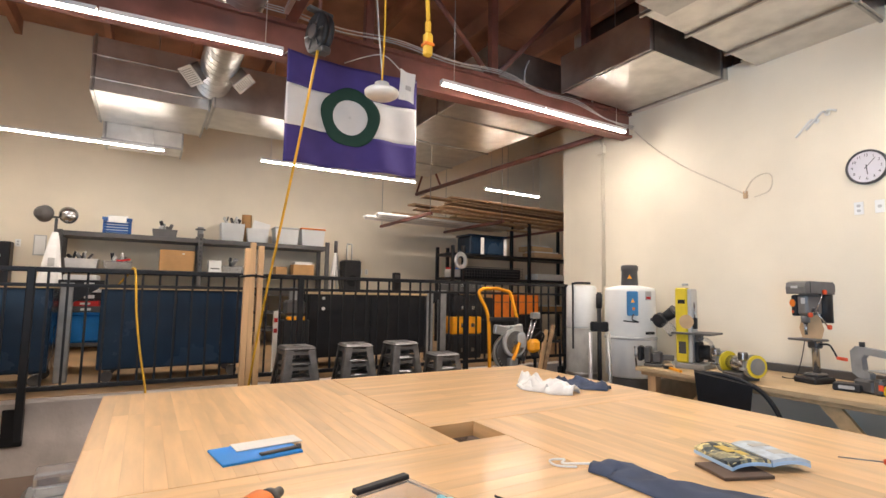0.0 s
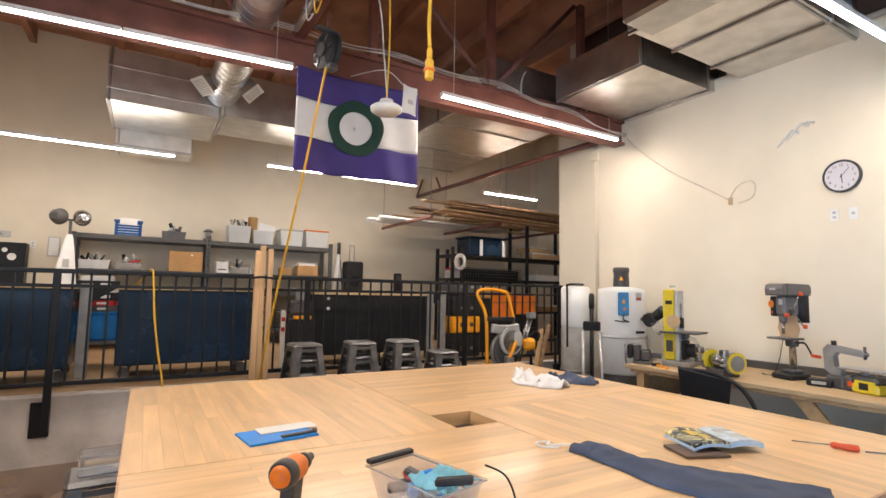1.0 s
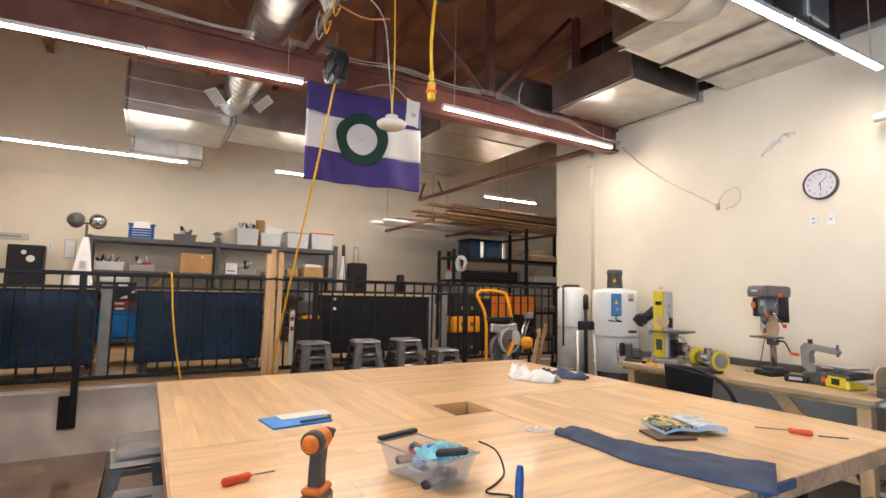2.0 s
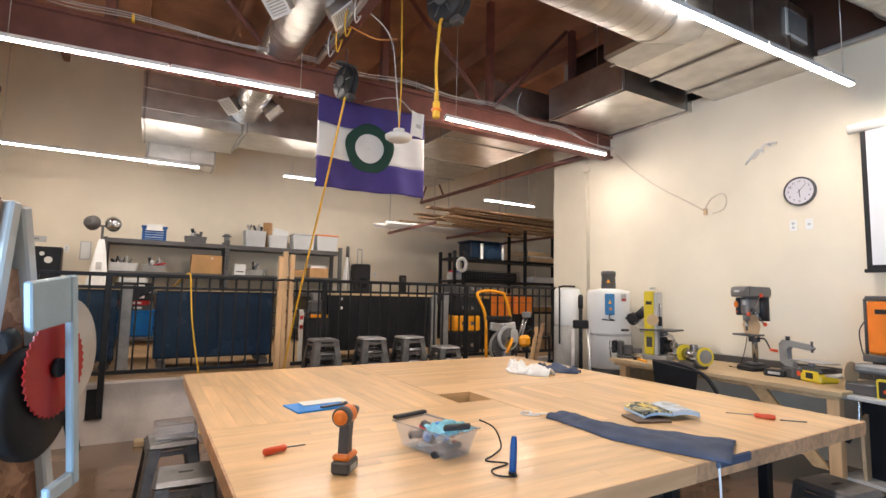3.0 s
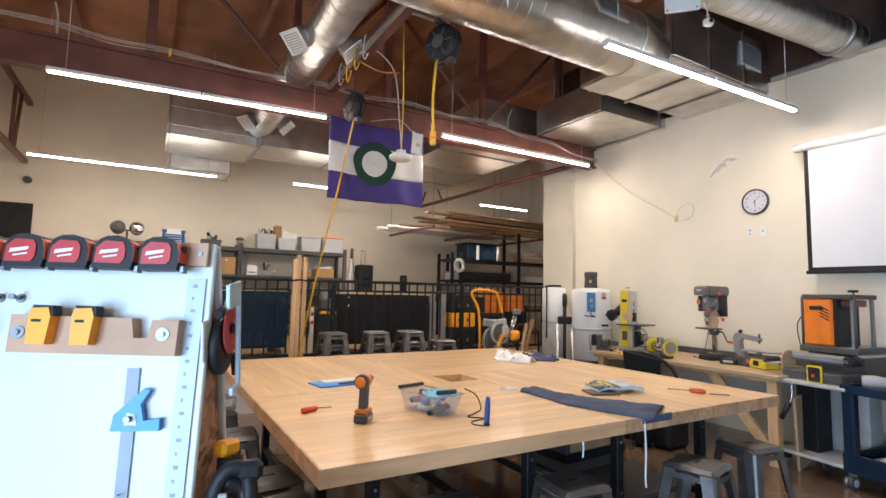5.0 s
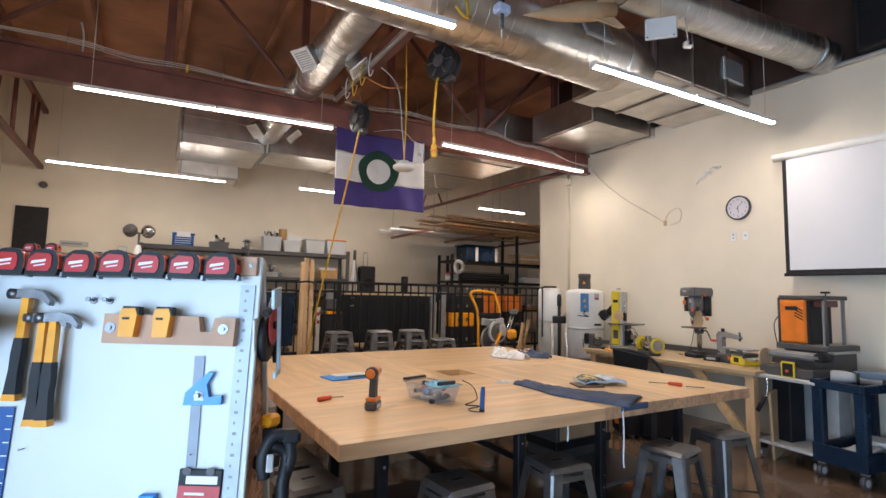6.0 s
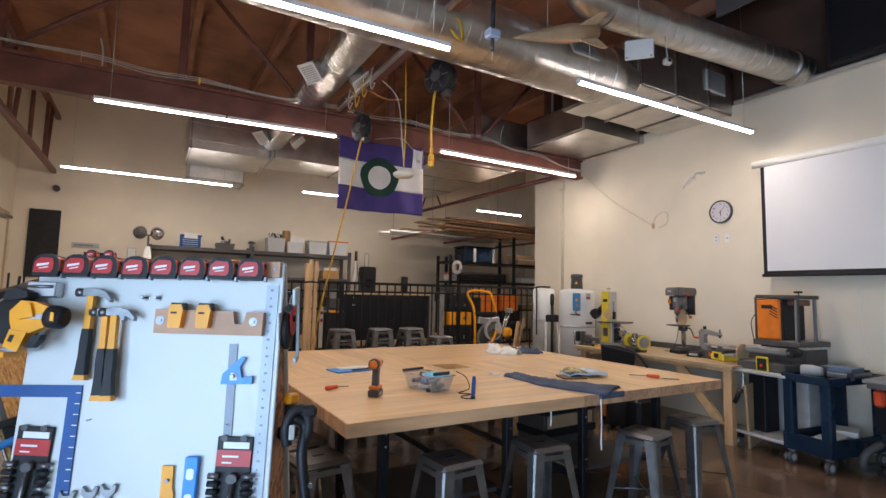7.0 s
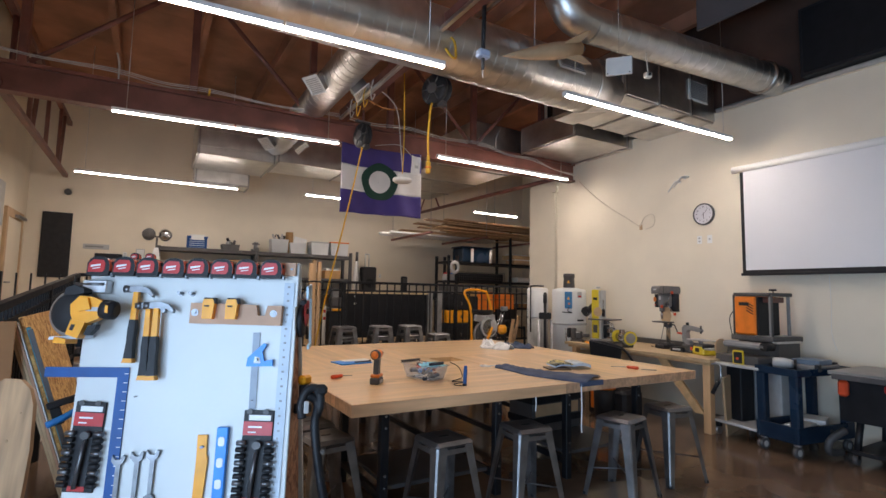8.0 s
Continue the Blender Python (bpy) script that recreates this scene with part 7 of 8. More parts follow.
small("carton", "brown open cardboard carton with papers", "carton", pose(2.68, 9.42, T2), (-0.19, 0.19, -0.14, 0.14, 0, 0.19), M_card, (("papers", (-0.16, 0.15, -0.1, 0.1, 0.1905, 0.24), M_paper),), 0.003, "cardboard cartons")
# floodlight pair on a stand with a white bag
fd = thing("work_light", "twin round work lights on a stand covered by a white bag", "work light", pose(-1.0, 9.15, 1.5505))
rd("post", (0, 0, 0), (0, 0, 1.0), 0.02, M_dgrey, fd)
rd("cross_bar", (-0.14, 0, 1.02), (0.14, 0, 1.02), 0.015, M_dgrey, fd)
for s, mm in ((-1, M_dgrey), (1, M_chrome)):
    bm = B()
    lathe(bm, [(0.05, 0.10), (0.10, 0.05), (0.125, -0.02), (0.12, -0.04)], 22, pose(s * 0.15, -0.03, 1.06, 90, 0, s * 25))
    part("lamp_head", bm, mm, fd)
    rd("lens", (s * 0.15 + s * 0.015, -0.075, 1.06), (s * 0.15 + s * 0.014, -0.07, 1.06), 0.10, M_dgrey if s < 0 else M_bin, fd, seg=20)
bm = B()
rows_ = []
for i in range(13):
    f = i / 12
    z = 0.80 - 0.80 * f
    w = 0.035 + 0.125 * f ** 0.8
    row = []
    for k in range(36):
        a = math.tau * k / 36
        fold = 1 + (0.10 + 0.22 * f) * noise.noise(Vector((math.cos(a) * 2.2, math.sin(a) * 2.2, 0.6 * f + 3)))
        row.append(bm.verts.new((w * math.cos(a) * fold - 0.03 * f, 0.55 * w * math.sin(a) * fold - 0.01, z + 0.05 * f * noise.noise(Vector((math.cos(a) * 3, math.sin(a) * 3, 9))))))
    rows_.append(row)
for r0, r1 in zip(rows_, rows_[1:]):
    for k in range(36):
        bm.faces.new((r0[k], r0[(k + 1) % 36], r1[(k + 1) % 36], r1[k]))
bm.faces.new(rows_[0][::-1])
bm.faces.new(rows_[-1])
part("bag", bm, M_cloth, fd, "white plastic bag")
bx("bag_print", (-0.05, 0.03, -0.088, -0.08, 0.30, 0.42), M_lgrey, fd, 0.002)
um = thing("folded_tripod", "white and grey folded stand leaning on the shelf end", "stand", pose(3.28, 9.35, 1.5505))
for dx, mm in ((-0.12, M_flagw), (-0.04, M_white), (0.05, M_lgrey), (0.13, M_dgrey)):
    rd("leg", (dx, -0.05, 0), (0.02, 0.0, 0.75), 0.022, mm, um, 0.03)
rd("head", (0.02, 0, 0.75), (0.02, 0, 0.98), 0.035, M_dgrey, um)
spk = thing("loudspeaker", "black portable loudspeaker with a raised handle", "loudspeaker", pose(3.62, 9.40, 1.5505))
bx("cabinet", (-0.18, 0.18, -0.14, 0.14, 0, 0.62), M_blackpl, spk, 0.03)
for s in (-1, 1):
    rd("handle_bar", (s * 0.05, 0.08, 0.62), (s * 0.05, 0.08, 0.95), 0.012, M_lgrey, spk)
rd("handle_grip", (-0.05, 0.08, 0.95), (0.05, 0.08, 0.95), 0.014, M_lgrey, spk)
rd("woofer", (0, -0.145, 0.22), (0, -0.14, 0.22), 0.11, M_dirt, spk, seg=22)
sk2 = thing("desk_phone", "small black device standing on the bench", "device", pose(4.65, 9.45, 1.5505))
bx("body", (-0.08, 0.08, -0.05, 0.05, 0, 0.42), M_blackpl, sk2, 0.02)
bx("face_plate", (-0.05, 0.05, -0.054, -0.0505, 0.22, 0.38), M_dgrey, sk2, 0.004)
for x, z in ((4.05, 1.98), (4.18, 1.98), (-1.55, 2.22)):
    outlet(pose(x, YB, z))
# back wall fixtures
cbk = thing("chalkboard", "tall narrow black board on the back wall", "board", pose(-2.71, YB - 0.02, 0))
bx("panel", (-0.24, 0.24, -0.02, 0.0, 1.72, 3.0), M_blackpl, cbk, 0.004)
sgn = thing("wall_sign", "grey sign plate on the back wall", "sign", pose(-2.05, YB - 0.01, 2.36))
bx("plate", (-0.22, 0.22, -0.012, 0.0, -0.05, 0.05), M_lgrey, sgn, 0.003)
bx("print_bar", (-0.18, 0.12, -0.0145, -0.0125, -0.015, 0.015), M_grey, sgn)
wcb = thing("wall_cabinet", "black steel wall cabinet with round labels", "cabinet", pose(-1.82, YB - 0.12, 0))
bx("body", (-0.23, 0.23, -0.12, 0.11, 1.3, 2.22), M_black, wcb, 0.008)
bx("door", (-0.22, 0.22, -0.135, -0.121, 1.31, 2.20), M_black, wcb, 0.004)
rd("round_label", (-0.02, -0.138, 2.10), (-0.02, -0.1355, 2.10), 0.035, M_white, wcb, seg=20)
rd("round_label", (0.07, -0.138, 2.0), (0.07, -0.1355, 2.0), 0.055, M_white, wcb, seg=20)
frm = thing("wall_frame", "small pale framed notice on the wall", "notice", pose(-1.28, YB - 0.01, 2.2))
bx("frame", (-0.08, 0.08, -0.02, 0.0, -0.16, 0.16), M_lgrey, frm, 0.004)
bx("sheet", (-0.065, 0.065, -0.0225, -0.0205, -0.145, 0.145), M_paper, frm)
tw = thing("wall_rod", "thin green handled rod hanging on the wall", "rod", pose(-1.66, YB - 0.03, 0))
rd("shaft", (0, 0, 1.5), (0, 0, 2.05), 0.008, M_grey, tw)
rd("grip", (0, 0, 2.05), (0, 0, 2.2), 0.018, mat("green_plastic", (0.03, 0.2, 0.08), 0.5), tw)
hornb = thing("alarm_horn", "small dark round alarm on the back wall", "alarm", pose(-2.58, YB, 3.42))
rd("body", (0, -0.07, 0), (0, 0, 0), 0.06, M_dgrey, hornb, seg=18)
# door in the side wall
dw = thing("door_1", "cream door with a closer in a tan frame", "door", pose(XL + 0.002, 8.9, UP), "", "structure")
bx("frame", (0, 0.05, -0.62, -0.50, 0, 2.25), M_skin, dw, 0.004)
bx("frame", (0, 0.05, 0.50, 0.62, 0, 2.25), M_skin, dw, 0.004)
bx("frame", (0, 0.05, -0.499, 0.499, 2.10, 2.25), M_skin, dw, 0.004)
bx("leaf", (0.004, 0.04, -0.495, 0.495, 0.01, 2.095), M_wall, dw, 0.003)
bx("closer_arm", (0.051, 0.12, -0.1, 0.5, 2.12, 2.17), M_galvd, dw, 0.006)
rd("door_handle", (0.04, -0.40, 1.0), (0.12, -0.40, 1.0), 0.014, M_galvd, dw)
nt = thing("notice_board", "grey framed transom panel with white sheets on the side wall", "notice", pose(XL + 0.002, 7.6, UP))
bx("panel", (0, 0.03, -0.6, 0.5, 1.9, 2.6), M_lgrey, nt, 0.006)
bx("sheet", (0.031, 0.034, -0.5, 0.4, 1.2, 1.85), M_paper, nt)
bx("blue_notice", (0.031, 0.034, -0.1, 0.1, 1.9, 2.1), M_blue, nt)

# things seen between the posts
small("blue_bin", "bright blue plastic bin on a low shelf", "bin", pose(-0.45, 7.3, UP + 0.32), (-0.28, 0.25, -0.2, 0.2, 0.0, 0.32), M_bblue, (("rim", (-0.29, 0.26, -0.21, 0.21, 0.3205, 0.345), M_bblue),), 0.02)
lows = thing("low_rack", "grey low steel rack with mixed boxes", "rack", pose(-0.45, 7.3, UP))
bx("shelf", (-0.4, 0.4, -0.25, 0.25, 0.28, 0.319), M_grey, lows, 0.004)
for x in (-0.38, 0.38):
    for y in (-0.23, 0.23):
        bx("leg", (x - 0.02, x + 0.02, y - 0.02, y + 0.02, 0, 0.70), M_dgrey, lows, 0.003)
zz = 0.666
for mm, w, hh, lab in ((M_dgrey, 0.24, 0.07, "dark grey flat box"), (M_red, 0.2, 0.06, "dull red flat tool box"), (M_blackpl, 0.23, 0.10, "black tool case with white print"), (M_paper, 0.2, 0.05, "white flat carton"), (M_blackpl, 0.22, 0.09, "black tool case with white print"), (M_white, 0.16, 0.06, "small white carton")):
    small("tool_box", lab + " stacked over the blue bin", "box", pose(-0.47, 7.3, UP + zz, 0, 0, 30 * (hh - 0.07) * 10), (-w, w, -0.16, 0.16, 0, hh), mm, (("print_bar", (0.02, 0.12, -0.1625, -0.1605, hh * 0.3, hh * 0.7), M_paper),), 0.006, "boxes on the blue bin")
    zz += hh + 0.0005
small("yellow_tool", "yellow tool case on the storage bench", "tool case", pose(-0.6, 9.2, 1.5505), (-0.16, 0.16, -0.08, 0.08, 0, 0.1), M_yellow, (("label", (-0.06, 0.06, -0.0825, -0.0805, 0.03, 0.06), M_blackpl),), 0.01)
stn = thing("battery_charger", "black and yellow battery tools on a dark stand", "charger", pose(1.72, 6.0, UP))
bx("stand", (-0.16, 0.14, -0.1, 0.15, 0, 0.62), M_blackpl, stn, 0.01)
bx("yellow_battery", (-0.12, 0.0, -0.13, -0.05, 0.6205, 0.66), M_yellow, stn, 0.008)
bx("yellow_battery", (0.02, 0.10, -0.13, -0.05, 0.6205, 0.66), M_yellow, stn, 0.008)
bx("tool_head", (-0.14, 0.1, -0.06, 0.08, 0.67, 0.85), M_dgrey, stn, 0.03)
small("panel_tag", "white panel with red squares on a dark post", "tag", pose(1.50, 6.02, UP + 0.42), (-0.03, 0.03, -0.01, 0.01, -0.42, 0.3), M_plastic, (("red_square", (-0.02, 0.02, -0.0125, -0.0105, 0.05, 0.1), M_red), ("red_square", (-0.02, 0.02, -0.0125, -0.0105, 0.17, 0.22), M_red)), 0.004)

# tool boxes right of the cabinets
for i, (z, mm, lab) in enumerate(((0.0, M_blackpl, "black"), (0.36, M_yellow, "yellow"), (0.62, M_blackpl, "black"), (0.95, M_dgrey, "grey"))):
    small("tool_chest", lab + " stacking tool chest with metal latches", "tool chest", pose(4.35, 6.5, UP + z), (-0.26, 0.26, -0.2, 0.2, 0, (0.355, 0.255, 0.325, 0.16)[i]), mm, (("latch", (-0.12, -0.06, -0.215, -0.2005, 0.1, 0.16), M_chrome), ("latch", (0.06, 0.12, -0.215, -0.2005, 0.1, 0.16), M_chrome)), 0.02, "stacked tool chests")
for x, y, z, w, hh, mm in ((5.35, 7.0, 0.0, 0.3, 0.55, M_blackpl), (5.35, 7.0, 0.551, 0.28, 0.45, M_orange), (5.95, 7.0, 0.0, 0.28, 0.62, M_black), (5.95, 7.0, 0.621, 0.22, 0.34, M_orange), (4.9, 6.9, 0.0, 0.2, 0.9, M_blackpl), (4.9, 6.9, 0.901, 0.18, 0.16, M_card)):
    small("storage_case", "storage case stacked in the bay", "case", pose(x, y, UP + z), (-w, w, -0.22, 0.22, 0, hh), mm, (("seam", (-w - 0.004, w + 0.004, -0.224, 0.224, hh * 0.6, hh * 0.6 + 0.012), M_dgrey),), 0.015, "cases in the bay")

# storage rack of the bay
rk2 = thing("storage_rack", "dark steel storage rack with loaded shelves", "rack", pose(0, 0, 0))
for x in (5.28, 5.52, 7.2, 8.6):
    for y in (8.25, 8.85):
        bx("upright", (x - 0.03, x + 0.03, y - 0.03, y + 0.03, UP, 2.5 if x < 7 else 3.2), M_black, rk2, 0.004)
for z in (1.2, 1.88, 2.36):
    bx("shelf", (5.25, 8.63, 8.25, 8.88, z - 0.05, z), M_black, rk2, 0.004)
bt = thing("blue_tote", "dark blue tote with white handles", "tote", pose(6.17, 8.55, 2.3605))
bx("tub", (-0.45, 0.45, -0.25, 0.25, 0, 0.36), M_navy, bt, 0.02)
bx("lid", (-0.48, 0.48, -0.27, 0.27, 0.361, 0.40), M_navy, bt, 0.01)
for x in (-0.18, 0.40):
    bx("strap", (x - 0.04, x + 0.04, -0.29, -0.272, -0.05, 0.34), M_flagw, bt, 0.006)
bc = thing("wire_basket", "long black wire basket", "basket", pose(6.3, 8.5, 1.8805))
bx("liner", (-0.72, 0.72, -0.2, 0.2, 0, 0.20), M_dirt, bc, 0.02)
for k in range(24):
    rd("wire", (-0.74 + k * 0.0643, -0.212, 0.0), (-0.74 + k * 0.0643, -0.212, 0.22), 0.005, M_dgrey, bc, seg=5)
for z in (0.04, 0.10, 0.16, 0.22):
    rd("wire_rail", (-0.76, -0.216, z), (0.76, -0.216, z), 0.005, M_dgrey, bc, seg=5)
rlx = thing("paper_coil", "pale coiled hose hanging on the rack", "hose", pose(5.4, 8.15, 2.2))
for r in (0.12, 0.09):
    bm = B()
    pts = [(r * math.cos(a * math.pi / 8), 0, r * 1.2 * math.sin(a * math.pi / 8)) for a in range(17)]
    tube(bm, pts, 0.025, 8, 2)
    part("loop", bm, M_flagw, rlx)
small("red_blue_bin", "small bin of red and blue parts", "bin", pose(5.4, 8.45, 1.8805), (-0.1, 0.1, -0.15, 0.15, 0, 0.16), M_lgrey, (("red_parts", (-0.09, 0.0, -0.1, 0.1, 0.1605, 0.2), M_red), ("blue_parts", (0.005, 0.09, -0.1, 0.1, 0.1605, 0.19), M_bblue)), 0.01)
for i, (x, y, z, w, mm) in enumerate(((7.7, 8.4, 2.3605, 0.4, M_skin), (7.9, 8.5, 1.8805, 0.45, M_white), (7.6, 8.5, 2.5, 0.35, M_pine), (8.0, 8.5, 1.2005, 0.35, M_card), (7.3, 8.5, 1.2005, 0.25, M_dgrey))):
    small("material_bundle", "bundle of boards and sheets on the rack", "boards", pose(x, y, z, 0, 0, 4 * i), (-w, w, -0.2, 0.2, 0, 0.11), mm, (("upper_layer", (-w * 0.9, w * 0.8, -0.17, 0.15, 0.1105, 0.14), M_paper),), 0.008, "bundles on the rack")
# hanging lumber rack
lr2 = thing("lumber_rack", "red-brown hanging lumber rack frame", "rack", pose(0, 0, 0))
for x in (4.2, 5.7, 7.4):
    bx("bearer", (x - 0.025, x + 0.025, 7.2, 9.3, 2.86, 2.91), M_steel, lr2, 0.004)
    for y in (7.25, 9.25):
        rd("hanger", (x, y, 2.9), (x, y, ROOF - 0.25), 0.006, M_galvd, lr2, seg=6)
rr = random.Random(3)
for i in range(9):
    wpp = thing("white_pipe", "white plastic pipe on the lumber rack", "pipe", pose(0, 0, 0), "pipes on the rack")
    y = 8.15 + i * 0.075
    x0 = 3.55 + rr.uniform(0, 0.35)
    rd("tube", (x0, y, 2.945 + 0.0 * i), (x0 + 3.0, y + 0.1, 2.945), 0.03, M_flagw if i % 3 else M_lgrey, wpp)
for i in range(16):
    lp = thing("lumber_plank", "rough brown plank stored overhead", "plank", pose(rr.uniform(5.6, 7.0), rr.uniform(7.4, 8.9), 2.985 + 0.036 * (i // 2), 0, 0, rr.uniform(-7, 7)), "planks on the lumber rack")
    ln = rr.uniform(1.3, 1.9)
    bx("plank", (-ln, ln, -rr.uniform(0.06, 0.14), 0.1, 0, 0.03), M_lumber if i % 4 else M_pine, lp, 0.002)

# ---- lower level along the curb ----
for i, (x, a) in enumerate(((1.035, 0.15), (1.095, -0.2), (1.16, 0.2))):
    sd_ = thing("wood_stud", "rough pine stud standing against the railing", "stud", pose(x, 5.285, 0, 0, a, 0), "pine studs")
    bx("stud", (-0.026, 0.026, -0.03, 0.03, 0.002, 1.97 + 0.03 * ((i * 2) % 3)), M_pinez, sd_, 0.003)
sst = thing("strap", "dark strap tying the studs to the railing", "strap", pose(1.09, 5.27, 1.69))
tb("band", [(-0.10, 0.06, 0), (-0.09, -0.045, 0), (0.0, -0.05, 0.01), (0.10, -0.045, 0), (0.11, 0.06, 0)], 0.012, M_black, sst)
cdx = thing("extension_cord", "yellow cord draped over the railing", "cord", pose(0, 0, 0))
tb("cord", [(-0.05, 5.9, 1.585), (0.05, 5.5, 1.70), (0.08, 5.36, 1.735), (0.10, 5.325, 1.68), (0.13, 5.32, 1.3), (0.18, 5.30, 0.95), (0.24, 5.28, 0.6), (0.26, 5.2, 0.1), (0.4, 5.0, 0.012)], 0.0095, M_cord, cdx)

# mitre saw on its folded yellow stand
mstd = thing("saw_stand", "yellow tube folding saw stand leaning upright", "saw stand", pose(4.05, 5.10, 0, 0, 0, 0))
tb("frame_tube", [(-0.16, 0, 0.02), (-0.17, 0.0, 0.8), (-0.20, 0.0, 1.30), (-0.32, 0.02, 1.58), (-0.10, 0.03, 1.63), (0.12, 0.03, 1.60), (0.18, 0.03, 1.56), (0.26, 0.0, 1.26)], 0.022, M_yellow, mstd)
tb("frame_tube", [(0.26, 0.0, 1.26), (0.24, 0.0, 0.9), (0.18, 0.0, 0.4), (0.12, 0.0, 0.02)], 0.02, M_dgrey, mstd)
bx("cross_plate", (-0.19, 0.25, -0.03, 0.03, 1.22, 1.27), M_blackpl, mstd, 0.006)
bx("cross_plate", (-0.18, 0.2, -0.03, 0.03, 0.45, 0.5), M_blackpl, mstd, 0.006)
for x in (-0.22, 0.22):
    rd("wheel", (x - 0.02, -0.05, 0.10), (x + 0.02, -0.05, 0.10), 0.10, M_blackpl, mstd, seg=20)
ms2 = thing("mitre_saw", "grey sliding mitre saw with a yellow motor", "mitre saw", pose(4.02, 4.88, 0.0, 0, 0, 0))
rd("turntable", (0.0, 0.05, 0.86), (0.0, 0.0, 0.86), 0.22, M_alu, ms2, seg=32)
rd("blade_guard", (0.04, -0.02, 0.98), (0.04, -0.07, 0.98), 0.17, M_lgrey, ms2, seg=30)
rd("blade", (0.04, -0.072, 0.98), (0.04, -0.076, 0.98), 0.14, M_chrome, ms2, seg=36)
bx("fence", (-0.10, 0.12, 0.0, 0.06, 1.0, 1.18), M_alu, ms2, 0.02)
for dx in (0, 0.05):
    rd("slide_rail", (0.12 + dx, -0.05, 0.72), (0.36 + dx, -0.02, 1.30), 0.016, M_chrome, ms2)
bx("rail_end", (0.33, 0.45, -0.06, 0.02, 1.26, 1.34), M_grey, ms2, 0.012)
bx("motor", (0.20, 0.36, -0.18, -0.05, 0.86, 1.02), M_yellow, ms2, 0.04)
rd("motor_cap", (0.28, -0.12, 0.86), (0.31, -0.12, 0.80), 0.05, M_blackpl, ms2)
bx("arm", (0.05, 0.22, -0.05, 0.0, 0.80, 0.88), M_grey, ms2, 0.015)
tb("yellow_handle", [(-0.02, -0.09, 0.78), (0.03, -0.10, 0.88), (0.08, -0.09, 0.98)], 0.022, M_yellow, ms2)
bx("base", (-0.2, 0.2, 0.0, 0.08, 0.52, 0.70), M_grey, ms2, 0.02)
bx("support", (-0.15, 0.15, 0.02, 0.2, 0.0, 0.52), M_dgrey, ms2, 0.01)
bm = B()
lathe(bm, [(0.175, 0.0), (0.205, 0.0), (0.21, 0.006), (0.205, 0.014), (0.175, 0.014)], 40, pose(0.0, 0.0, 0.86, 90, 0, 0))
part("scale_ring", bm, M_dgrey, ms2)
for k in range(14):
    a = math.radians(200 + k * 12)
    bx("scale_notch", (-0.006, 0.006, -0.020, -0.0145, -0.012, 0.012), M_chrome, ms2, 0, "", pose(0.19 * math.cos(a), 0, 0.86 + 0.19 * math.sin(a), 0, -math.degrees(a) + 90, 0))
for x, a in ((-0.17, 8), (0.10, -8)):
    bx("fence_half", (-0.085, 0.085, -0.05, 0.01, 0.0, 0.11), M_alu, ms2, 0.012, "", pose(x, 0, 1.08, 0, a, 0))
bx("hinge_block", (-0.05, 0.06, -0.10, 0.0, 0.70, 0.80), M_grey, ms2, 0.016)
tb("carry_handle", [(0.30, -0.10, 1.03), (0.36, -0.14, 1.10), (0.44, -0.12, 1.06), (0.45, -0.08, 0.98)], 0.014, M_blackpl, ms2)
rd("bevel_knob", (0.10, -0.10, 0.80), (0.10, -0.14, 0.80), 0.03, M_blackpl, ms2)
rd("arbor", (0.04, -0.09, 0.98), (0.04, -0.076, 0.98), 0.022, M_dgrey, ms2)
bx("blade_cover", (0.06, 0.17, -0.10, -0.072, 0.92, 1.10), M_lgrey, ms2, 0.02)
for i, (x, a, l) in enumerate(((4.62, 12, 1.12), (4.68, 16, 1.2), (4.74, 9, 0.95))):
    of = thing("wood_offcut", "thin wooden offcut leaning by the curb", "offcut", pose(x, 5.15 + 0.03 * i, 0, 0, a, 0), "leaning offcuts")
    bx("strip", (-0.03, 0.03, -0.012, 0.012, 0.005, l), M_lumber if i else M_pinez, of, 0.002)
rlp = thing("floor_pipe_rail", "low black pipe guard at the curb end", "guard", pose(5.0, 5.25, 0))
tb("pipe", [(-0.25, 0, 0.0), (-0.25, 0, 0.86), (-0.20, 0, 0.92), (0.15, 0, 0.92), (0.2, 0, 0.86), (0.2, 0, 0.0)], 0.02, M_black, rlp)

# boxes by the curb and on the stools
cbx = thing("clear_box", "clear plastic box resting on a stool", "box", pose(-0.08, 3.0, 0.6125, 0, 0, 5))
bm = B()
box(bm, -0.12, 0.12, -0.09, 0.09, 0, 0.10, 0.01)
part("tub", bm, M_bin, cbx)
for i, (x, y, w, d, hh, mm, lab) in enumerate(((-0.12, 5.22, 0.2, 0.07, 0.05, M_ply, "low plywood offcut on the floor"),)):
    small("floor_box", lab, "box", pose(x, y, 0, 0, 0, 12 * i), (-w, w, -d, d, 0, hh), mm, (), 0.005)

# sheet goods stacked beside the tool board
M_gosb = flakes("golden_osb", (0.28, 0.12, 0.03), (0.48, 0.25, 0.07), (0.68, 0.42, 0.15))
M_hard = mat("hardboard", (0.30, 0.13, 0.05), 0.7, 0, 0.2, 4, 0.1, 40)


def leaning(name, label, x, y0, y1, h, t, material, lean=-17, cat="sheet"):
    s = thing(name, label, cat, pose(x, 0, 0, 0, lean, 0), "leaning sheet goods")
    bx("board", (-t, 0, y0, y1, 0.004, h), material, s, 0.002)
    return s


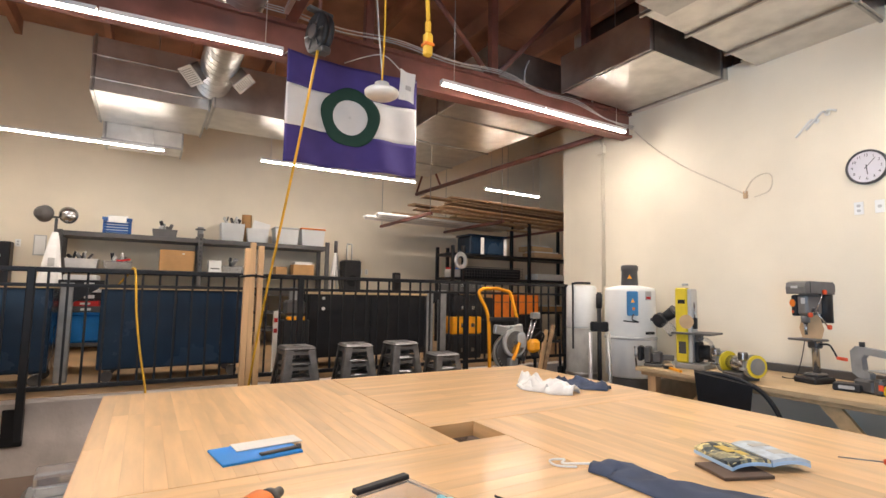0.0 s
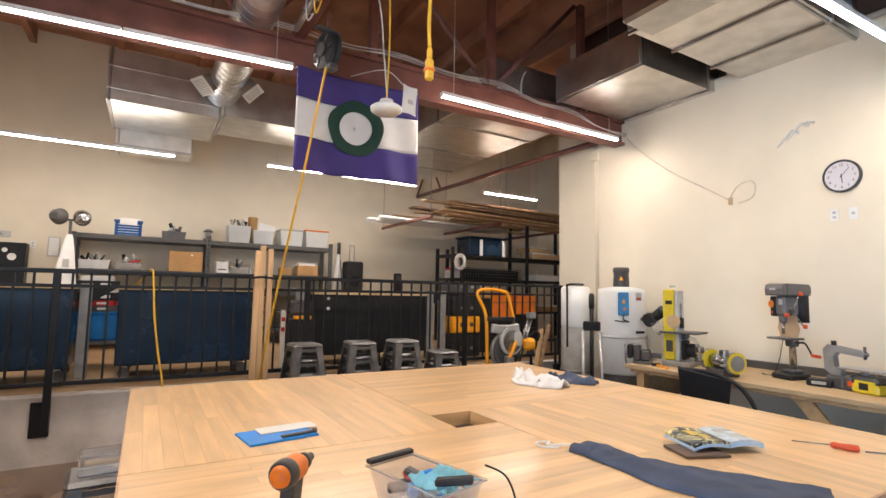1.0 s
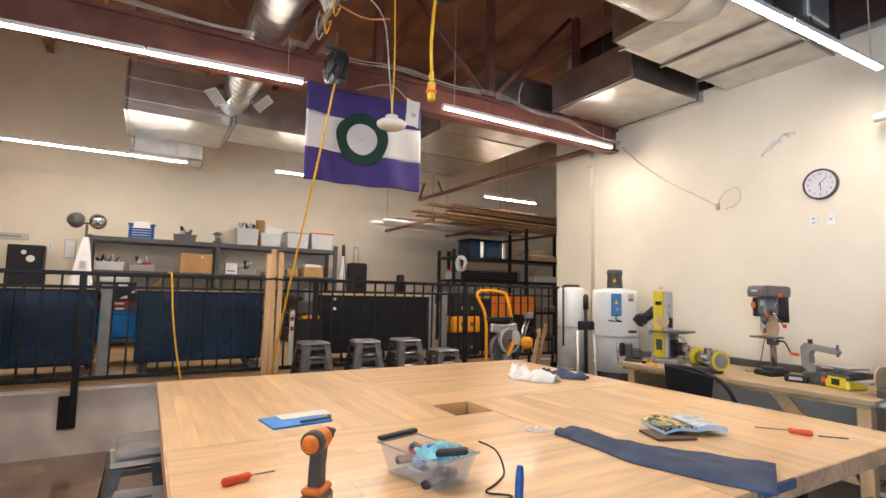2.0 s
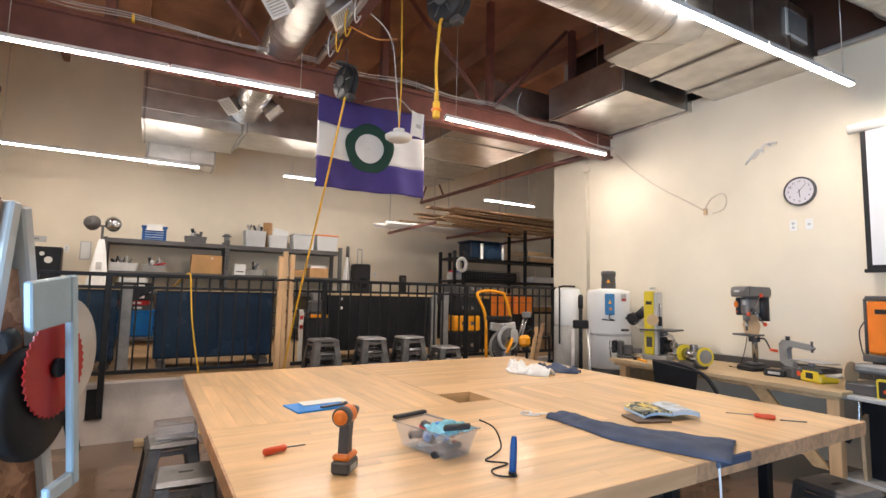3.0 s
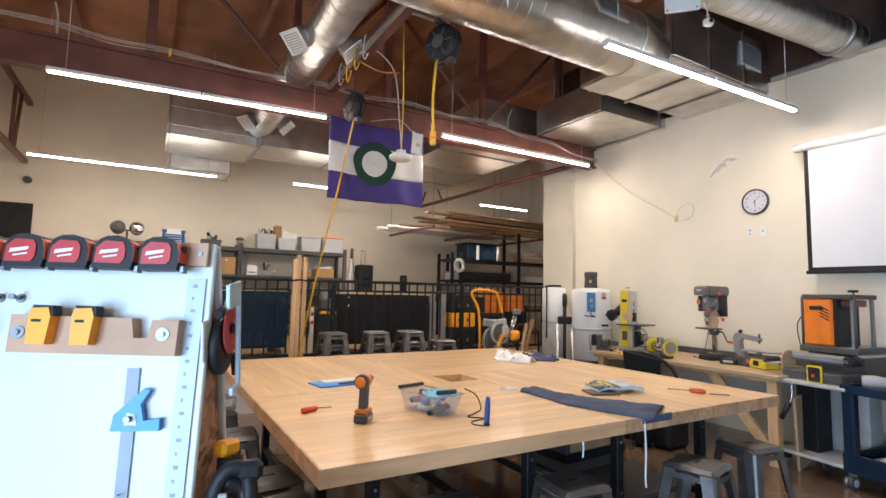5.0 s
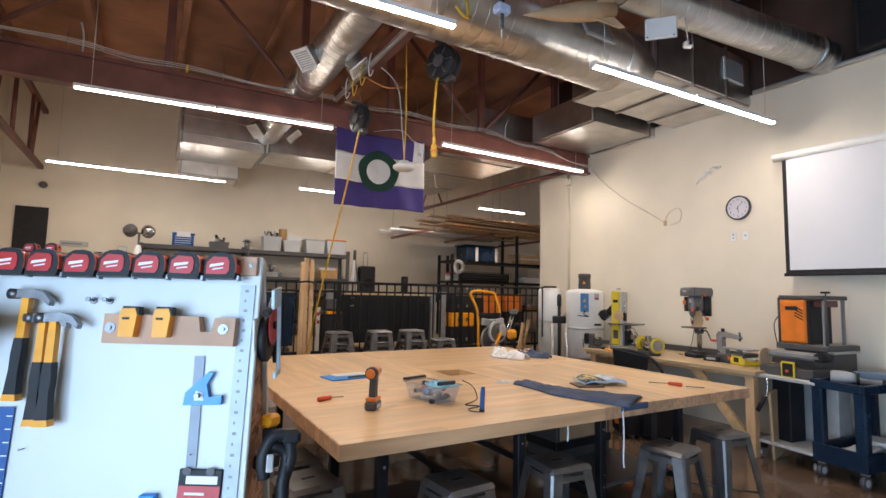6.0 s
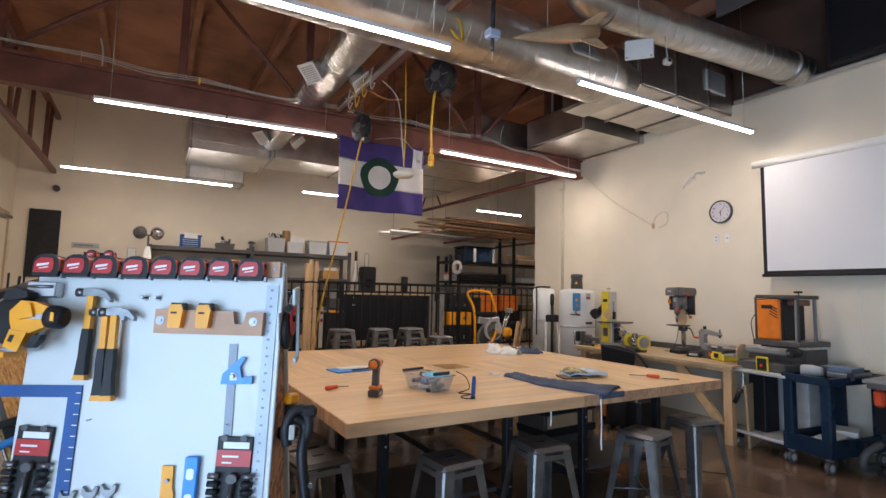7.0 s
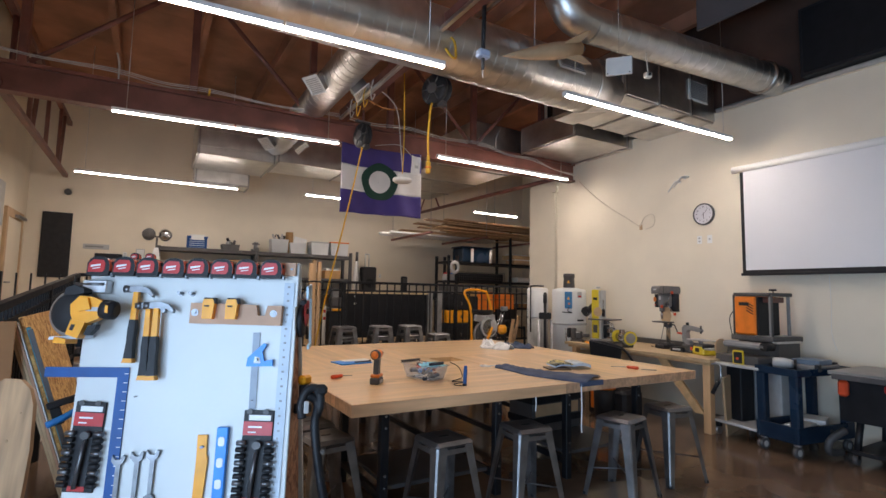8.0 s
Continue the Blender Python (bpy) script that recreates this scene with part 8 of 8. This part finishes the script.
leaning("osb_sheet", "golden flaky particle board sheet leaning on the ramp guard", -1.30, 1.50, 2.72, 1.43, 0.018, M_gosb)
leaning("white_sheet", "thin white panel leaning behind the particle board", -1.322, 1.49, 2.7, 1.40, 0.008, M_white)
leaning("mdf_sheet", "pinkish fibreboard sheet leaning on the ramp guard", -1.335, 1.50, 2.7, 1.37, 0.012, M_mdf)
leaning("plywood_sheet", "pale plywood sheet leaning on the ramp guard", -1.352, 1.52, 2.7, 1.39, 0.015, M_ply)
leaning("plywood_sheet", "pale plywood sheet leaning on the ramp guard", -1.37, 1.53, 2.7, 1.36, 0.015, M_ply)
leaning("teal_strip", "thin blue-green strip leaning on the particle board", -1.272, 1.47, 1.50, 1.37, 0.02, mat("teal_edge", (0.05, 0.22, 0.28), 0.6))
cl = thing("bar_clamp", "steel bar clamp with a blue handle and yellow pads", "clamp", pose(-1.262, 1.40, 0, 0, -17, 0))
bx("bar", (-0.012, 0.012, -0.004, 0.004, 0.006, 1.36), M_dgrey, cl, 0.002)
bx("jaw", (-0.03, 0.12, -0.014, 0.014, 0.88, 0.92), M_blackpl, cl, 0.006)
bx("pad", (0.10, 0.125, -0.018, 0.018, 0.82, 0.8795), M_yellow, cl, 0.004)
tb("handle", [(-0.05, -0.015, 0.80), (0.02, -0.02, 0.81), (0.10, -0.02, 0.83)], 0.02, M_bblue, cl)
bx("slide", (-0.02, 0.03, -0.012, 0.012, 0.78, 0.88), M_blackpl, cl, 0.004)
cp = thing("cardboard_panel", "large flattened brown cardboard sheet standing on the ramp", "cardboard", pose(-2.15, 1.40, 0.306, -2, 0, 0), "leaning sheet goods")
bx("board", (-0.45, 0.42, -0.006, 0.006, 0.0, 1.04), mat("brown_carton", (0.38, 0.19, 0.08), 0.8, 0, 0.12, 4, 0.06, 50), cp, 0.002)
pk = thing("pine_plank", "brownish knotty pine board with rounded corners leaning upright", "board", pose(-1.70, 0.76, 0, -5, 3, -30), "leaning sheet goods")
pr("board", [(-0.15, 0.004), (0.15, 0.004), (0.135, 0.80), (0.11, 1.0), (0.08, 1.07), (0.03, 1.11), (-0.05, 1.11), (-0.10, 1.07), (-0.13, 1.0), (-0.145, 0.8)], -0.011, 0.011, wood("knotty_pine", (0.50, 0.31, 0.17), 0.65, 2, 0.1, 0, 0.45), pk)
for kx, kz, kr in ((0.02, 0.83, 0.008), (-0.07, 0.66, 0.006), (0.06, 0.96, 0.005), (-0.03, 0.42, 0.009)):
    bm = B()
    lathe(bm, [(kr, 0.0), (kr * 0.8, 0.0012), (kr * 0.3, 0.0016)], 10, pose(kx, -0.0108, kz, 90, 0, 0))
    part("knot", bm, M_lumber, pk, "dark brown knot")
# ramp to the raised level and its guard
bm = B()
prism(bm, [(5.415, -0.04), (5.415, UP - 0.005), (-2.2, 0.008), (-2.2, -0.04)], XL, -1.92, pose(0, 0, 0, 0, 0, 90) @ Matrix.Diagonal((1, -1, 1, 1)))
tagged(part("ramp", bm, M_conc), "raw concrete ramp up to the raised level", "ramp", "", "structure")
rmp = thing("ramp_rail", "dark steel guard sloping down along the ramp", "railing", pose(0, 0, 0), "", "structure")
p0, p1, drop = Vector((-1.85, 5.33, 0)), Vector((-1.88, 1.56, 0)), 0.29
for nm, z0, z1, hw in (("top_rail", 1.665, 1.715, 0.025), ("second_rail", 1.555, 1.585, 0.016), ("bottom_rail", 0.69, 0.73, 0.02)):
    bm = B()
    vs_ = [bm.verts.new((p.x + s * hw, p.y, z - dz)) for p, dz in ((p0, 0.0), (p1, drop)) for s in (-1, 1) for z in (z0, z1)]
    bmesh.ops.convex_hull(bm, input=vs_)
    part(nm, bm, M_black, rmp)
for k in range(1, 37):
    f = k / 37
    p = p0.lerp(p1, f)
    bx("baluster", (p.x - 0.009, p.x + 0.009, p.y - 0.009, p.y + 0.009, 0.71 - drop * f, 1.67 - drop * f), M_black, rmp)
for f in (0.003, 0.5, 0.997):
    p = p0.lerp(p1, f)
    bx("post", (p.x - 0.028, p.x + 0.028, p.y - 0.028, p.y + 0.028, 0.0, 1.70 - drop * f), M_black, rmp, 0.005)

# under the table
vac = thing("shop_vac", "orange and black drum vacuum under the bench edge", "vacuum", pose(4.02, 2.24, 0))
bm = B()
lathe(bm, [(0.10, 0.05), (0.13, 0.06), (0.135, 0.36), (0.12, 0.38)], 24)
part("drum", bm, M_blackpl, vac)
bm = B()
lathe(bm, [(0.135, 0.381), (0.14, 0.40), (0.12, 0.48), (0.06, 0.53), (0.02, 0.54)], 24)
part("motor_head", bm, M_orange, vac, "orange motor head")
tb("carry_handle", [(-0.08, 0, 0.49), (-0.06, 0, 0.57), (0.06, 0, 0.57), (0.08, 0, 0.49)], 0.012, M_blackpl, vac)
for a in range(4):
    rd("caster", (0.10 * math.cos(a * 1.57 + 0.8), 0.10 * math.sin(a * 1.57 + 0.8), 0.0), (0.10 * math.cos(a * 1.57 + 0.8), 0.10 * math.sin(a * 1.57 + 0.8), 0.055), 0.025, M_dgrey, vac)
small("storage_crate", "black slatted crate under the table", "crate", pose(2.55, 1.75, 0.2005, 0, 0, 3), (-0.34, 0.34, -0.2, 0.15, 0, 0.42), M_dgrey, (("rail", (-0.35, 0.35, -0.21, 0.16, 0.08, 0.15), M_black), ("rail", (-0.35, 0.35, -0.21, 0.16, 0.28, 0.35), M_black), ("board_load", (-0.3, 0.3, -0.204, -0.2005, 0.16, 0.27), M_skin)), 0.008)
